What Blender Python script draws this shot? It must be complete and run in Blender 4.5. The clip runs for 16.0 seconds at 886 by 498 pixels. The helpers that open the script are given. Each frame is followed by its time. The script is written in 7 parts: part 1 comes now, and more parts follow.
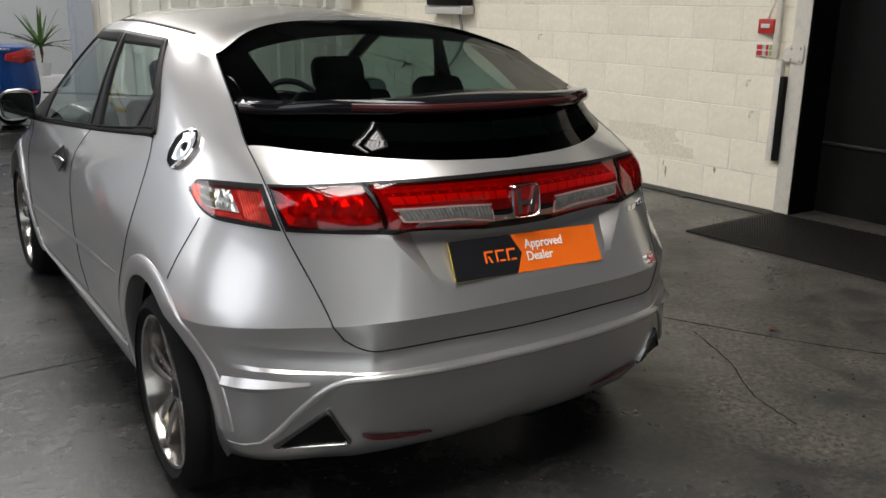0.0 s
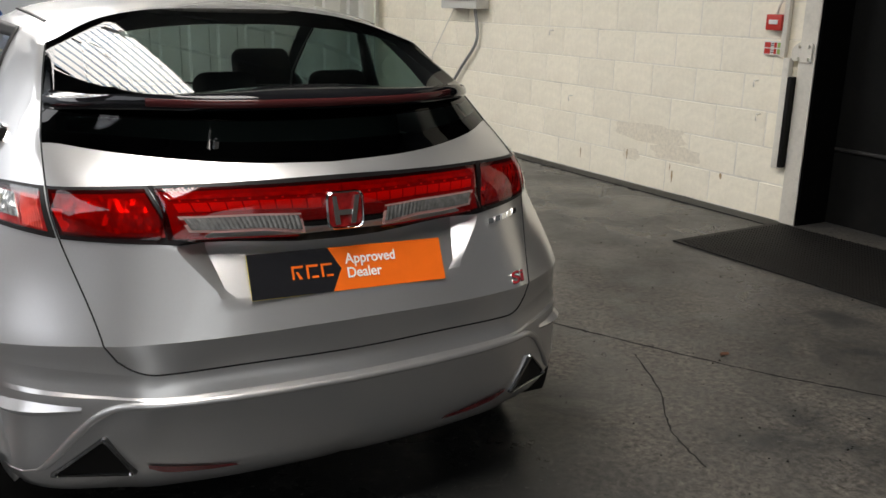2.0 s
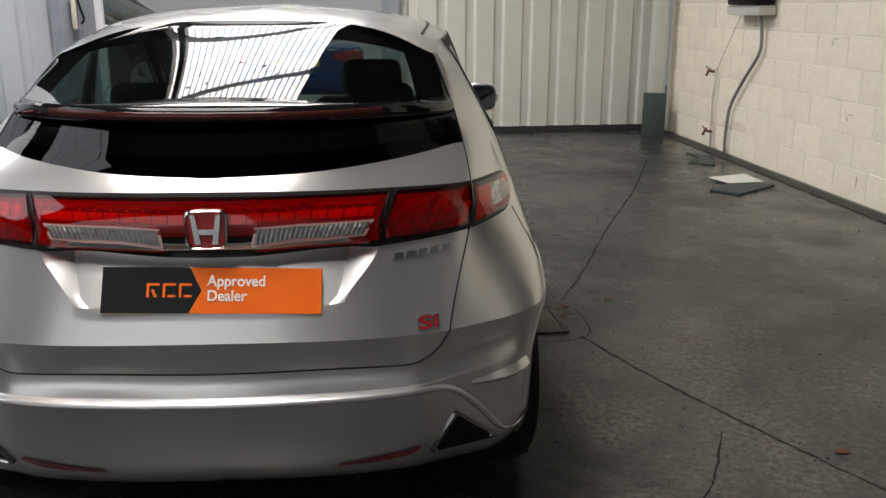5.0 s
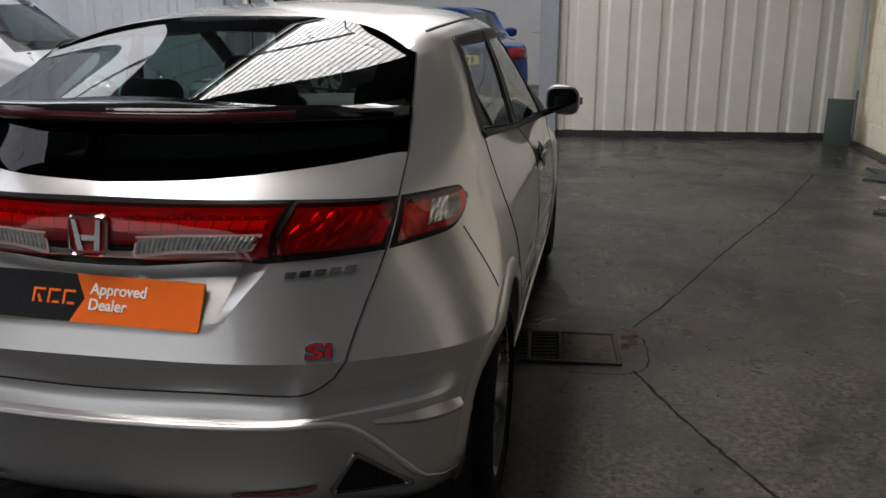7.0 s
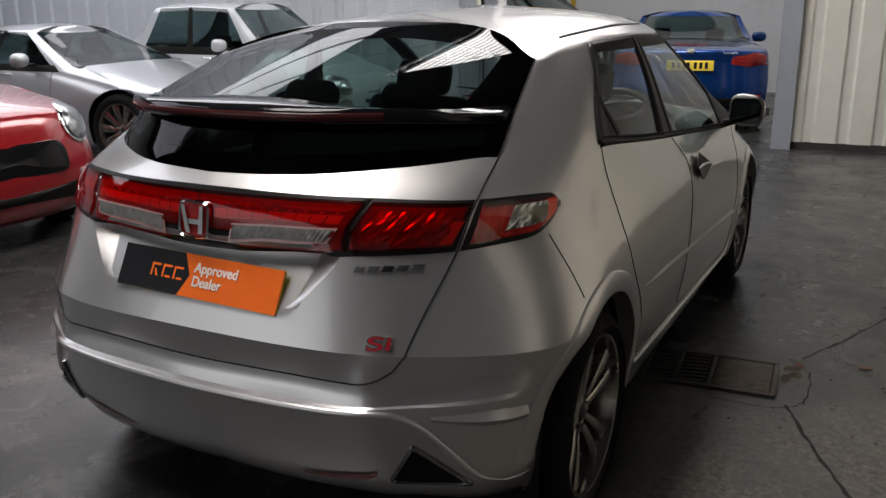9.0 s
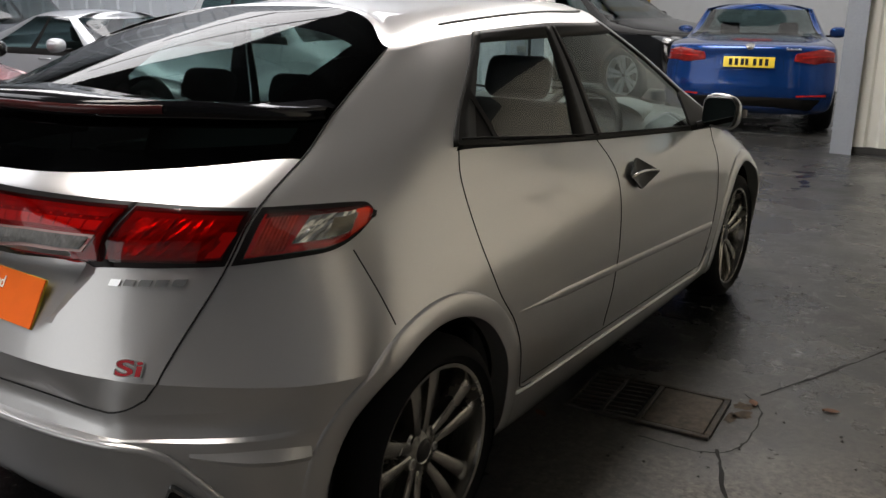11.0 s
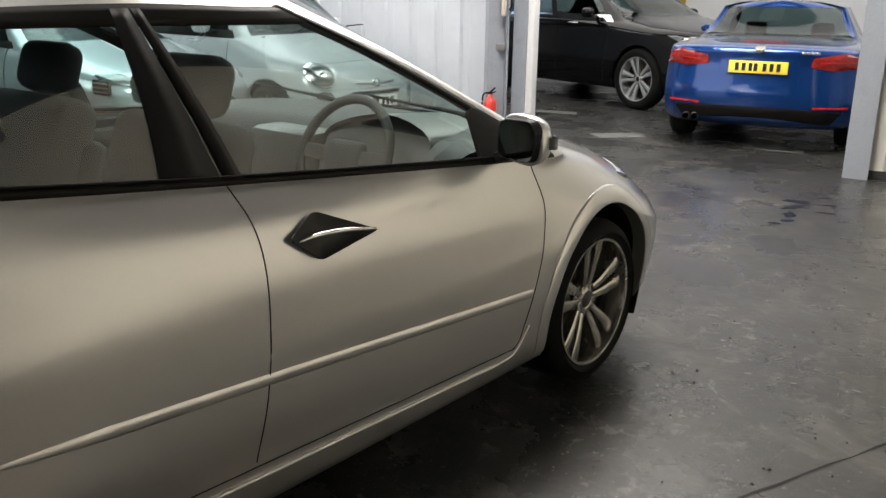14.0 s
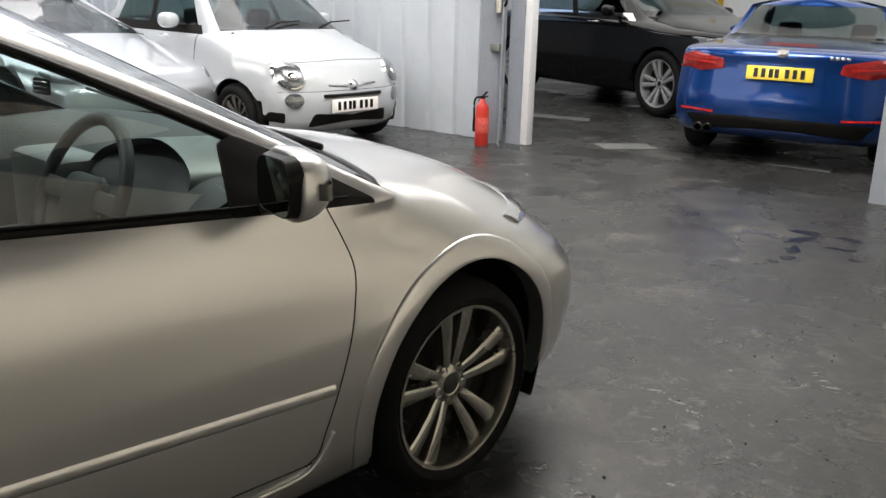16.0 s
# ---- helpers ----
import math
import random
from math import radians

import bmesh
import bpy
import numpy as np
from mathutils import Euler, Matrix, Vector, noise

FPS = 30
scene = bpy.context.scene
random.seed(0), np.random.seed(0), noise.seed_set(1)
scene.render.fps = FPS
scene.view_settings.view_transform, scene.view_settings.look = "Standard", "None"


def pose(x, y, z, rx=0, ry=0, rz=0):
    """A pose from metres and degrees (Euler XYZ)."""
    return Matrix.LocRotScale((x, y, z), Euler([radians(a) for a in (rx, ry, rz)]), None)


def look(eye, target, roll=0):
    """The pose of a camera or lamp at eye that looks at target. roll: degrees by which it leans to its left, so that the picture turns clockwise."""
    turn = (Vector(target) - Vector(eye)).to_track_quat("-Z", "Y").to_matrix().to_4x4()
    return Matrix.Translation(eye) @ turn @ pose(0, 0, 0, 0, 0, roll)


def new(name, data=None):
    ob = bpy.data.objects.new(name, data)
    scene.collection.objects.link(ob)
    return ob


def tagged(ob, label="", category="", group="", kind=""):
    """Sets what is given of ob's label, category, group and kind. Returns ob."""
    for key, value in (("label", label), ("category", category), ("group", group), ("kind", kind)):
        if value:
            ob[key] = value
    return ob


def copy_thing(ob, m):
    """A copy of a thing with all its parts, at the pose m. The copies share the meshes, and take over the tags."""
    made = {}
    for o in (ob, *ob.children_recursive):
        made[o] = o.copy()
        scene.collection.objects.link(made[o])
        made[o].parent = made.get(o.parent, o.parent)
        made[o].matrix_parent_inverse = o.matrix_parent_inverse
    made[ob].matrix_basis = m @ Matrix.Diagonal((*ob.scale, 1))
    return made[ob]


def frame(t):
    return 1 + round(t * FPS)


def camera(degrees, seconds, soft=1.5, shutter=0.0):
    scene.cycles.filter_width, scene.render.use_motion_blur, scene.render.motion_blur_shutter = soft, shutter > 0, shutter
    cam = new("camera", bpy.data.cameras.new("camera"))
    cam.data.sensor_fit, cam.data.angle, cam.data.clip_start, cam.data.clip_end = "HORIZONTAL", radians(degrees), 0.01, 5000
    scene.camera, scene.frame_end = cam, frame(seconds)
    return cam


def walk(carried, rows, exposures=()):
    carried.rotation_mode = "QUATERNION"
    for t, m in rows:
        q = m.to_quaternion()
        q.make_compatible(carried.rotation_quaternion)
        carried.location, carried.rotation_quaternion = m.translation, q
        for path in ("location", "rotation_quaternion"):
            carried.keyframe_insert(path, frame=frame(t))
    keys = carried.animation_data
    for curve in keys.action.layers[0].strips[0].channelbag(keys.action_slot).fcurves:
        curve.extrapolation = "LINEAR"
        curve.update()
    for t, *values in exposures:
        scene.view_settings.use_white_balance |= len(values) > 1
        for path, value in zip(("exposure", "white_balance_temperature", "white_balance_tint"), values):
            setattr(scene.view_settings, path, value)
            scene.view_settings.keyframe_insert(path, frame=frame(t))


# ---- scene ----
cam = camera(53.6, 16.0)
PATH = [
    (0, (-1.508, -3.829, 1.454), (-0.451, -2.217, 0.92), 0.9),
    (0.5, (-1.315, -3.84, 1.447), (-0.276, -2.219, 0.906), 1.0),
    (1, (-1.154, -3.826, 1.441), (-0.12, -2.201, 0.901), 1.1),
    (1.5, (-0.972, -3.906, 1.441), (0.026, -2.258, 0.903), 1.1),
    (2, (-0.793, -3.931, 1.437), (0.122, -2.237, 0.894), 1.2),
    (2.5, (-0.599, -3.909, 1.439), (0.218, -2.167, 0.895), 1.0),
    (3, (-0.403, -3.958, 1.428), (0.298, -2.163, 0.892), 1.0),
    (3.5, (-0.219, -3.998, 1.416), (0.251, -2.13, 0.879), 0.7),
    (4, (-0.011, -3.967, 1.418), (0.298, -2.065, 0.88), 0.4),
    (4.5, (0.197, -3.982, 1.435), (0.451, -2.072, 0.899), 0.5),
    (5, (0.43, -3.995, 1.449), (0.555, -2.072, 0.914), 0.2),
    (5.2, (0.511, -3.958, 1.437), (0.598, -2.033, 0.901), 0.2),
    (7.3, (1.234, -3.681, 1.441), (0.789, -1.807, 0.904), -0.0),
    (7.5, (1.299, -3.689, 1.441), (0.784, -1.831, 0.909), -0.0),
    (8, (1.4, -3.704, 1.453), (0.716, -1.902, 0.919), 0.1),
    (8.2, (1.418, -3.7, 1.453), (0.689, -1.916, 0.919), -0.0),
    (10.3, (1.874, -3.212, 1.424), (0.819, -1.601, 0.884), 0.0),
    (10.5, (1.924, -3.162, 1.42), (0.857, -1.56, 0.877), 0.1),
    (11, (1.992, -2.961, 1.423), (0.922, -1.363, 0.874), 0.3),
    (11.5, (2.125, -2.757, 1.413), (1.05, -1.163, 0.865), 0.3),
    (12, (2.241, -2.51, 1.397), (1.168, -0.916, 0.846), 0.5),
    (12.5, (2.294, -2.254, 1.391), (1.215, -0.663, 0.841), 0.5),
    (13, (2.331, -1.964, 1.382), (1.226, -0.39, 0.83), 0.6),
    (13.5, (2.328, -1.704, 1.376), (1.163, -0.176, 0.819), 0.9),
    (14, (2.327, -1.413, 1.377), (1.118, 0.081, 0.821), 1.0),
    (14.5, (2.358, -1.16, 1.374), (1.143, 0.328, 0.817), 1.2),
    (15, (2.375, -0.921, 1.375), (1.159, 0.565, 0.815), 1.5),
    (15.5, (2.345, -0.628, 1.373), (1.117, 0.847, 0.809), 1.5),
    (16, (2.321, -0.377, 1.361), (1.02, 1.033, 0.798), 1.5),
]
walk(cam, [(t, look(eye, target, roll)) for t, eye, target, roll in PATH], exposures=[(0, 0.72, 6900, 11), (5, 0.62, 7000, 13), (7.5, 0.25, 6900, 14), (10.5, 0.6, 7050, 14), (11.5, 0.85, 7200, 13), (12, 1.1, 7300, 13), (12.5, 1.33, 7300, 13), (14, 1.42, 7250, 12), (16, 1.25, 7100, 12)])

# ---- world, sun, rooflights ----
world = bpy.data.worlds.new("sky")
scene.world = world
world.use_nodes = True
wn = world.node_tree.nodes
sky = wn.new("ShaderNodeTexSky")
sky.sky_type, sky.sun_disc = "NISHITA", False
sky.sun_elevation, sky.sun_rotation = radians(38), radians(200)
world.node_tree.links.new(sky.outputs[0], wn["Background"].inputs[0])
wn["Background"].inputs[1].default_value = 0.1


def area_lamp(name, x, y, z, sx, sy, power, colour=(1, 1, 1), turn=(0, 0, 0)):
    data = bpy.data.lights.new(name, "AREA")
    data.shape, data.size, data.size_y, data.energy, data.color = "RECTANGLE", sx, sy, power, colour
    ob = new(name, data)
    ob.matrix_world = pose(x, y, z, *turn)
    return ob


# ---- materials ----
def mat(name, colour, rough=0.5, metal=0.0, coat=0.0, coat_rough=0.05, transmission=0.0, ior=1.45, emit=None, emit_power=0.0,
        grain=0.0, grain_scale=60.0, bump=0.0, bump_scale=80.0, dirt=0.0, dirt_scale=3.0, dirt_colour=None, rough_vary=0.0, spec=0.5, own=0.0):
    m = bpy.data.materials.new(name)
    m.use_nodes = True
    nt = m.node_tree
    b = nt.nodes["Principled BSDF"]
    b.inputs["Base Color"].default_value = (*colour, 1)
    b.inputs["Roughness"].default_value = rough
    b.inputs["Metallic"].default_value = metal
    b.inputs["Coat Weight"].default_value = coat
    b.inputs["Coat Roughness"].default_value = coat_rough
    b.inputs["Transmission Weight"].default_value = transmission
    b.inputs["IOR"].default_value = ior
    b.inputs["Specular IOR Level"].default_value = spec
    if emit:
        b.inputs["Emission Color"].default_value = (*emit, 1)
        b.inputs["Emission Strength"].default_value = emit_power
    co = nt.nodes.new("ShaderNodeTexCoord")

    def noisy(scale, detail=6, rough_n=0.6):
        n = nt.nodes.new("ShaderNodeTexNoise")
        n.inputs["Scale"].default_value, n.inputs["Detail"].default_value, n.inputs["Roughness"].default_value = scale, detail, rough_n
        nt.links.new(co.outputs["Object"], n.inputs["Vector"])
        return n

    def ramp(src, lo, hi):
        r = nt.nodes.new("ShaderNodeMapRange")
        r.inputs[1].default_value, r.inputs[2].default_value = lo, hi
        nt.links.new(src, r.inputs[0])
        return r.outputs[0]

    last = None
    if grain or dirt:
        rgb = nt.nodes.new("ShaderNodeRGB")
        rgb.outputs[0].default_value = (*colour, 1)
        last = rgb.outputs[0]
        if grain:
            n = noisy(grain_scale)
            hsv = nt.nodes.new("ShaderNodeHueSaturation")
            mr = nt.nodes.new("ShaderNodeMapRange")
            mr.inputs[1].default_value, mr.inputs[2].default_value = 0.3, 0.7
            mr.inputs[3].default_value, mr.inputs[4].default_value = 1 - grain, 1 + grain
            nt.links.new(n.outputs[0], mr.inputs[0])
            nt.links.new(mr.outputs[0], hsv.inputs["Value"])
            nt.links.new(last, hsv.inputs["Color"])
            last = hsv.outputs[0]
        if dirt:
            n = noisy(dirt_scale, 8, 0.65)
            mix = nt.nodes.new("ShaderNodeMix")
            mix.data_type = "RGBA"
            f = ramp(n.outputs[0], 0.52, 0.75)
            mul = nt.nodes.new("ShaderNodeMath")
            mul.operation = "MULTIPLY"
            mul.inputs[1].default_value = dirt
            nt.links.new(f, mul.inputs[0])
            nt.links.new(mul.outputs[0], mix.inputs[0])
            nt.links.new(last, mix.inputs[6])
            mix.inputs[7].default_value = (*(dirt_colour or [c * 0.5 for c in colour]), 1)
            last = mix.outputs[2]
        if own:
            oi = nt.nodes.new("ShaderNodeObjectInfo")
            hs = nt.nodes.new("ShaderNodeHueSaturation")
            mr = nt.nodes.new("ShaderNodeMapRange")
            mr.inputs[3].default_value, mr.inputs[4].default_value = 1 - own, 1 + own
            nt.links.new(oi.outputs["Random"], mr.inputs[0])
            nt.links.new(mr.outputs[0], hs.inputs["Value"])
            nt.links.new(last, hs.inputs["Color"])
            last = hs.outputs[0]
        nt.links.new(last, b.inputs["Base Color"])
    if bump:
        n = noisy(bump_scale)
        bp = nt.nodes.new("ShaderNodeBump")
        bp.inputs["Strength"].default_value, bp.inputs["Distance"].default_value = bump, 0.004
        nt.links.new(n.outputs[0], bp.inputs["Height"])
        nt.links.new(bp.outputs[0], b.inputs["Normal"])
    if rough_vary:
        n = noisy(dirt_scale * 1.7)
        mr = nt.nodes.new("ShaderNodeMapRange")
        mr.inputs[1].default_value, mr.inputs[2].default_value = 0.35, 0.65
        mr.inputs[3].default_value, mr.inputs[4].default_value = max(0.02, rough - rough_vary), min(1, rough + rough_vary)
        nt.links.new(n.outputs[0], mr.inputs[0])
        nt.links.new(mr.outputs[0], b.inputs["Roughness"])
    return m


def glass_mat(name, tint, mirror=0.08, rough=0.0, most=1.0, power=4.6):
    """Thin pane: tinted see-through with a gloss that grows at a slant."""
    m = bpy.data.materials.new(name)
    m.use_nodes = True
    nt = m.node_tree
    nt.nodes.remove(nt.nodes["Principled BSDF"])
    tr = nt.nodes.new("ShaderNodeBsdfTransparent")
    tr.inputs[0].default_value = (*tint, 1)
    gl = nt.nodes.new("ShaderNodeBsdfGlossy")
    gl.inputs["Roughness"].default_value = rough
    fr = nt.nodes.new("ShaderNodeLayerWeight")
    fr.inputs[0].default_value = 0.5
    pw = nt.nodes.new("ShaderNodeMath")
    pw.operation = "POWER"
    pw.inputs[1].default_value = power
    nt.links.new(fr.outputs["Facing"], pw.inputs[0])
    mr = nt.nodes.new("ShaderNodeMapRange")
    mr.inputs[3].default_value, mr.inputs[4].default_value = mirror, most
    nt.links.new(pw.outputs[0], mr.inputs[0])
    mix = nt.nodes.new("ShaderNodeMixShader")
    nt.links.new(mr.outputs[0], mix.inputs[0])
    nt.links.new(tr.outputs[0], mix.inputs[1])
    nt.links.new(gl.outputs[0], mix.inputs[2])
    nt.links.new(mix.outputs[0], nt.nodes["Material Output"].inputs[0])
    return m


SILVER = mat("silver_paint", (0.575, 0.568, 0.56), 0.30, 0.80, coat=1.0, coat_rough=0.015, grain=0.012, grain_scale=160)
BLACK_GLOSS = mat("black_gloss", (0.006, 0.006, 0.007), 0.06, spec=0.4)
FRIT = glass_mat("black_glass_border", (0.004, 0.004, 0.0045), 0.036, most=0.6, power=5.2)
BLACK_TRIM = mat("black_trim", (0.009, 0.0085, 0.008), 0.45, spec=0.14, grain=0.15, grain_scale=400)
GAP = mat("panel_gap", (0.008, 0.008, 0.008), 0.8)
RUBBER = mat("tyre_rubber", (0.007, 0.007, 0.007), 0.8, spec=0.25, grain=0.2, grain_scale=90, bump=0.15, bump_scale=140)
ALLOY_BRIGHT = mat("bright_alloy", (0.72, 0.72, 0.72), 0.3, 0.8, grain=0.05, grain_scale=200)
ALLOY = mat("alloy", (0.40, 0.385, 0.355), 0.2, 0.92, grain=0.05, grain_scale=200, rough_vary=0.08)
ALLOY_DARK = mat("alloy_pocket", (0.03, 0.03, 0.03), 0.5, 0.4)
CHROME = mat("chrome", (0.75, 0.75, 0.74), 0.06, 1.0)
STEEL_DISC = mat("brake_disc", (0.045, 0.043, 0.04), 0.45, 0.9, grain=0.2, grain_scale=40)
PRIVACY = glass_mat("rear_glass_tint", (0.26, 0.34, 0.325), 0.036, most=0.6, power=5.2)
SIDE_GLASS = glass_mat("side_glass_tint", (0.56, 0.70, 0.68), 0.085, most=0.75)
CLEAR = glass_mat("clear_glass", (0.9, 0.93, 0.92), 0.05)
MIRROR = mat("mirror_glass", (0.40, 0.45, 0.44), 0.02, 1.0)
RED_LENS = mat("red_lens", (0.26, 0.009, 0.009), 0.14, coat=0.3, grain=0.35, grain_scale=45, bump=0.25, bump_scale=150)
RED_DEEP = mat("red_lens_deep", (0.33, 0.012, 0.012), 0.12, coat=0.3, grain=0.2, grain_scale=60)
RED_GLOW = mat("red_reflector_band", (0.85, 0.06, 0.02), 0.3, spec=0.3, bump=0.4, bump_scale=120)
CLEAR_LENS = mat("clear_lens", (0.13, 0.127, 0.12), 0.16, 0.3, coat=0.4, grain=0.35, grain_scale=60, bump=0.7, bump_scale=90)
RED_MID = mat("red_lens_pattern", (0.42, 0.016, 0.012), 0.2, grain=0.5, grain_scale=35, bump=0.5, bump_scale=60)
SMOKE_LENS = mat("smoked_lens", (0.05, 0.012, 0.012), 0.12, spec=0.3)
BLACK_FABRIC = mat("seat_fabric", (0.014, 0.014, 0.015), 0.9, grain=0.2, grain_scale=300, bump=0.2, bump_scale=300)
DASH = mat("dash_plastic", (0.022, 0.022, 0.023), 0.6, grain=0.15, grain_scale=200)
DASH_LIGHT = mat("dash_silver_plastic", (0.10, 0.10, 0.097), 0.4, 0.3)
CARPET = mat("carpet", (0.02, 0.02, 0.022), 0.95)


# ---- mesh helpers ----
def part(name, bm, material, parent=None, label="", smooth=True, angle=None):
    me = bpy.data.meshes.new(name)
    if smooth:
        for f in bm.faces:
            f.smooth = True
    bm.to_mesh(me)
    bm.free()
    for m in (material if isinstance(material, (list, tuple)) else [material]):
        me.materials.append(m)
    if angle:
        me.set_sharp_from_angle(angle=radians(angle))
    ob = new(name, me)
    if parent:
        ob.parent = parent
    if label:
        ob["label"] = label
    return ob


def thing(name, label, category, m=None, group="", kind=""):
    ob = tagged(new(name), label, category, group, kind)
    if m is not None:
        ob.matrix_world = m
    return ob


def add_box(bm, cx, cy, cz, sx, sy, sz, bevel=0.0, m=None, seg=2):
    got = bmesh.ops.create_cube(bm, size=1.0)["verts"]
    t = Matrix.Translation((cx, cy, cz)) @ Matrix.Diagonal((sx, sy, sz, 1))
    if m is not None:
        t = m @ t
    bmesh.ops.transform(bm, matrix=t, verts=got)
    if bevel:
        es = list({e for v in got for e in v.link_edges})
        bmesh.ops.bevel(bm, geom=es, offset=bevel, segments=seg, affect="EDGES", profile=0.5)
    return got


def box_part(name, c, s, material, parent=None, bevel=0.004, label="", m=None):
    bm = bmesh.new()
    add_box(bm, *c, *s, bevel=bevel, m=m)
    return part(name, bm, material, parent, label, angle=40)


def add_cyl(bm, p0, p1, r0, r1=None, seg=16, caps=True):
    p0, p1 = Vector(p0), Vector(p1)
    d = p1 - p0
    q = d.to_track_quat("Z", "Y").to_matrix().to_4x4()
    q.translation = (p0 + p1) / 2
    return bmesh.ops.create_cone(bm, cap_ends=caps, segments=seg, radius1=r0, radius2=r0 if r1 is None else r1, depth=d.length, matrix=q)["verts"]


def add_tube(bm, pts, r, seg=6, closed=False):
    """A round tube along points, one mesh ring a point."""
    pts = [Vector(p) for p in pts]
    n = len(pts)
    rings = []
    up = Vector((0, 0, 1))
    for i, p in enumerate(pts):
        a = pts[(i - 1) % n] if closed or i else p
        b = pts[(i + 1) % n] if closed or i < n - 1 else p
        d = (b - a).normalized()
        side = d.cross(up)
        if side.length < 0.05:
            side = d.cross(Vector((1, 0, 0)))
        side.normalize()
        top = side.cross(d)
        rr = r[i] if isinstance(r, (list, tuple)) else r
        rings.append([bm.verts.new(p + (side * math.cos(k) + top * math.sin(k)) * rr) for k in (2 * math.pi * j / seg for j in range(seg))])
    for i in range(n if closed else n - 1):
        a, b = rings[i], rings[(i + 1) % n]
        for j in range(seg):
            bm.faces.new((a[j], a[(j + 1) % seg], b[(j + 1) % seg], b[j]))
    if not closed:
        bm.faces.new(rings[0][::-1])
        bm.faces.new(rings[-1])


def add_lathe(bm, profile, seg=48, axis_m=Matrix()):
    """Turns (radius, along) pairs about the local x axis."""
    rings = []
    for r, a in profile:
        rings.append([bm.verts.new(axis_m @ Vector((a, r * math.cos(k), r * math.sin(k)))) for k in (2 * math.pi * j / seg for j in range(seg))])
    for a, b in zip(rings, rings[1:]):
        for j in range(seg):
            bm.faces.new((a[j], a[(j + 1) % seg], b[(j + 1) % seg], b[j]))


def add_prism(bm, outline, depth, m=Matrix()):
    """A flat outline in local (x, z) with thickness along local -y."""
    a = [bm.verts.new(m @ Vector((x, 0, z))) for x, z in outline]
    b = [bm.verts.new(m @ Vector((x, depth, z))) for x, z in outline]
    bm.faces.new(a)
    bm.faces.new(b[::-1])
    n = len(a)
    for i in range(n):
        bm.faces.new((a[(i + 1) % n], a[i], b[i], b[(i + 1) % n]))


def rounded(points, r, seg=4):
    """Rounds the corners of a closed 2D outline."""
    out = []
    n = len(points)
    for i in range(n):
        p, a, b = Vector(points[i]), Vector(points[i - 1]), Vector(points[(i + 1) % n])
        da, db = (a - p), (b - p)
        k = min(r, da.length * 0.45, db.length * 0.45)
        s, e = p + da.normalized() * k, p + db.normalized() * k
        for j in range(seg + 1):
            t = j / seg
            out.append(tuple((1 - t) ** 2 * s + 2 * t * (1 - t) * p + t * t * e))
    return out


def spline(pts, per=8, closed=False):
    """Catmull-Rom through points of any dimension."""
    P = [np.array(p, float) for p in pts]
    n = len(P)
    out = []
    for i in range(n if closed else n - 1):
        a = P[(i - 1) % n] if closed or i else 2 * P[0] - P[1]
        b, c = P[i], P[(i + 1) % n]
        d = P[(i + 2) % n] if closed or i + 2 < n else 2 * P[-1] - P[-2]
        k = per[i] if isinstance(per, (list, tuple)) else per
        for j in range(k):
            t = j / k
            out.append(0.5 * (2 * b + (c - a) * t + (2 * a - 5 * b + 4 * c - d) * t * t + (3 * b - a - 3 * c + d) * t ** 3))
    if not closed:
        out.append(P[-1])
    return out


def words(name, text, size, material, m, parent=None, thick=0.001, bold=0.0, wide=1.0, label=""):
    cu = bpy.data.curves.new(name, "FONT")
    cu.body, cu.size, cu.extrude, cu.offset = text, size, thick, bold
    cu.align_x, cu.align_y = "LEFT", "BOTTOM_BASELINE"
    tmp = bpy.data.objects.new(name, cu)
    scene.collection.objects.link(tmp)
    me = bpy.data.meshes.new_from_object(tmp.evaluated_get(bpy.context.evaluated_depsgraph_get()))
    bpy.data.objects.remove(tmp)
    me.materials.clear()
    me.materials.append(material)
    me.transform(m @ Matrix.Diagonal((wide, 1, 1, 1)))
    ob = new(name, me)
    if parent:
        ob.parent = parent
    if label:
        ob["label"] = label
    return ob

# ---- the hall ----
WHITE_BLOCK = mat("cream_block_paint", (0.90, 0.835, 0.69), 0.6, grain=0.05, grain_scale=25, dirt=0.3, dirt_scale=1.3, dirt_colour=(0.5, 0.43, 0.30), bump=0.5, bump_scale=30, own=0.03)
MORTAR = mat("painted_joint", (0.80, 0.75, 0.645), 0.75, grain=0.08, dirt=0.5, dirt_scale=2.2, dirt_colour=(0.40, 0.36, 0.29))
CLADDING = mat("cream_cladding", (0.66, 0.66, 0.61), 0.42, grain=0.04, grain_scale=8, dirt=0.25, dirt_scale=2.0, dirt_colour=(0.45, 0.42, 0.34))
CLADDING_WHITE = mat("white_cladding", (0.52, 0.56, 0.60), 0.45, grain=0.04, grain_scale=8, dirt=0.2, dirt_scale=2.0)
POST_GREY = mat("grey_post_paint", (0.27, 0.295, 0.335), 0.45, grain=0.05, dirt=0.3, dirt_scale=5)
WHITE_PAINT = mat("white_paint", (0.76, 0.77, 0.78), 0.5, grain=0.03, dirt=0.2, dirt_scale=3)
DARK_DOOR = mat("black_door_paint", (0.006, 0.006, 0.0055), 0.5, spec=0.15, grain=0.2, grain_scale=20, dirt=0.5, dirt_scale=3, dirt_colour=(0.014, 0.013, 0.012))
ROOF_SHEET = mat("roof_sheet", (0.10, 0.105, 0.11), 0.6, grain=0.08, grain_scale=6)
STEELWORK = mat("roof_steel", (0.12, 0.13, 0.14), 0.5, grain=0.1)

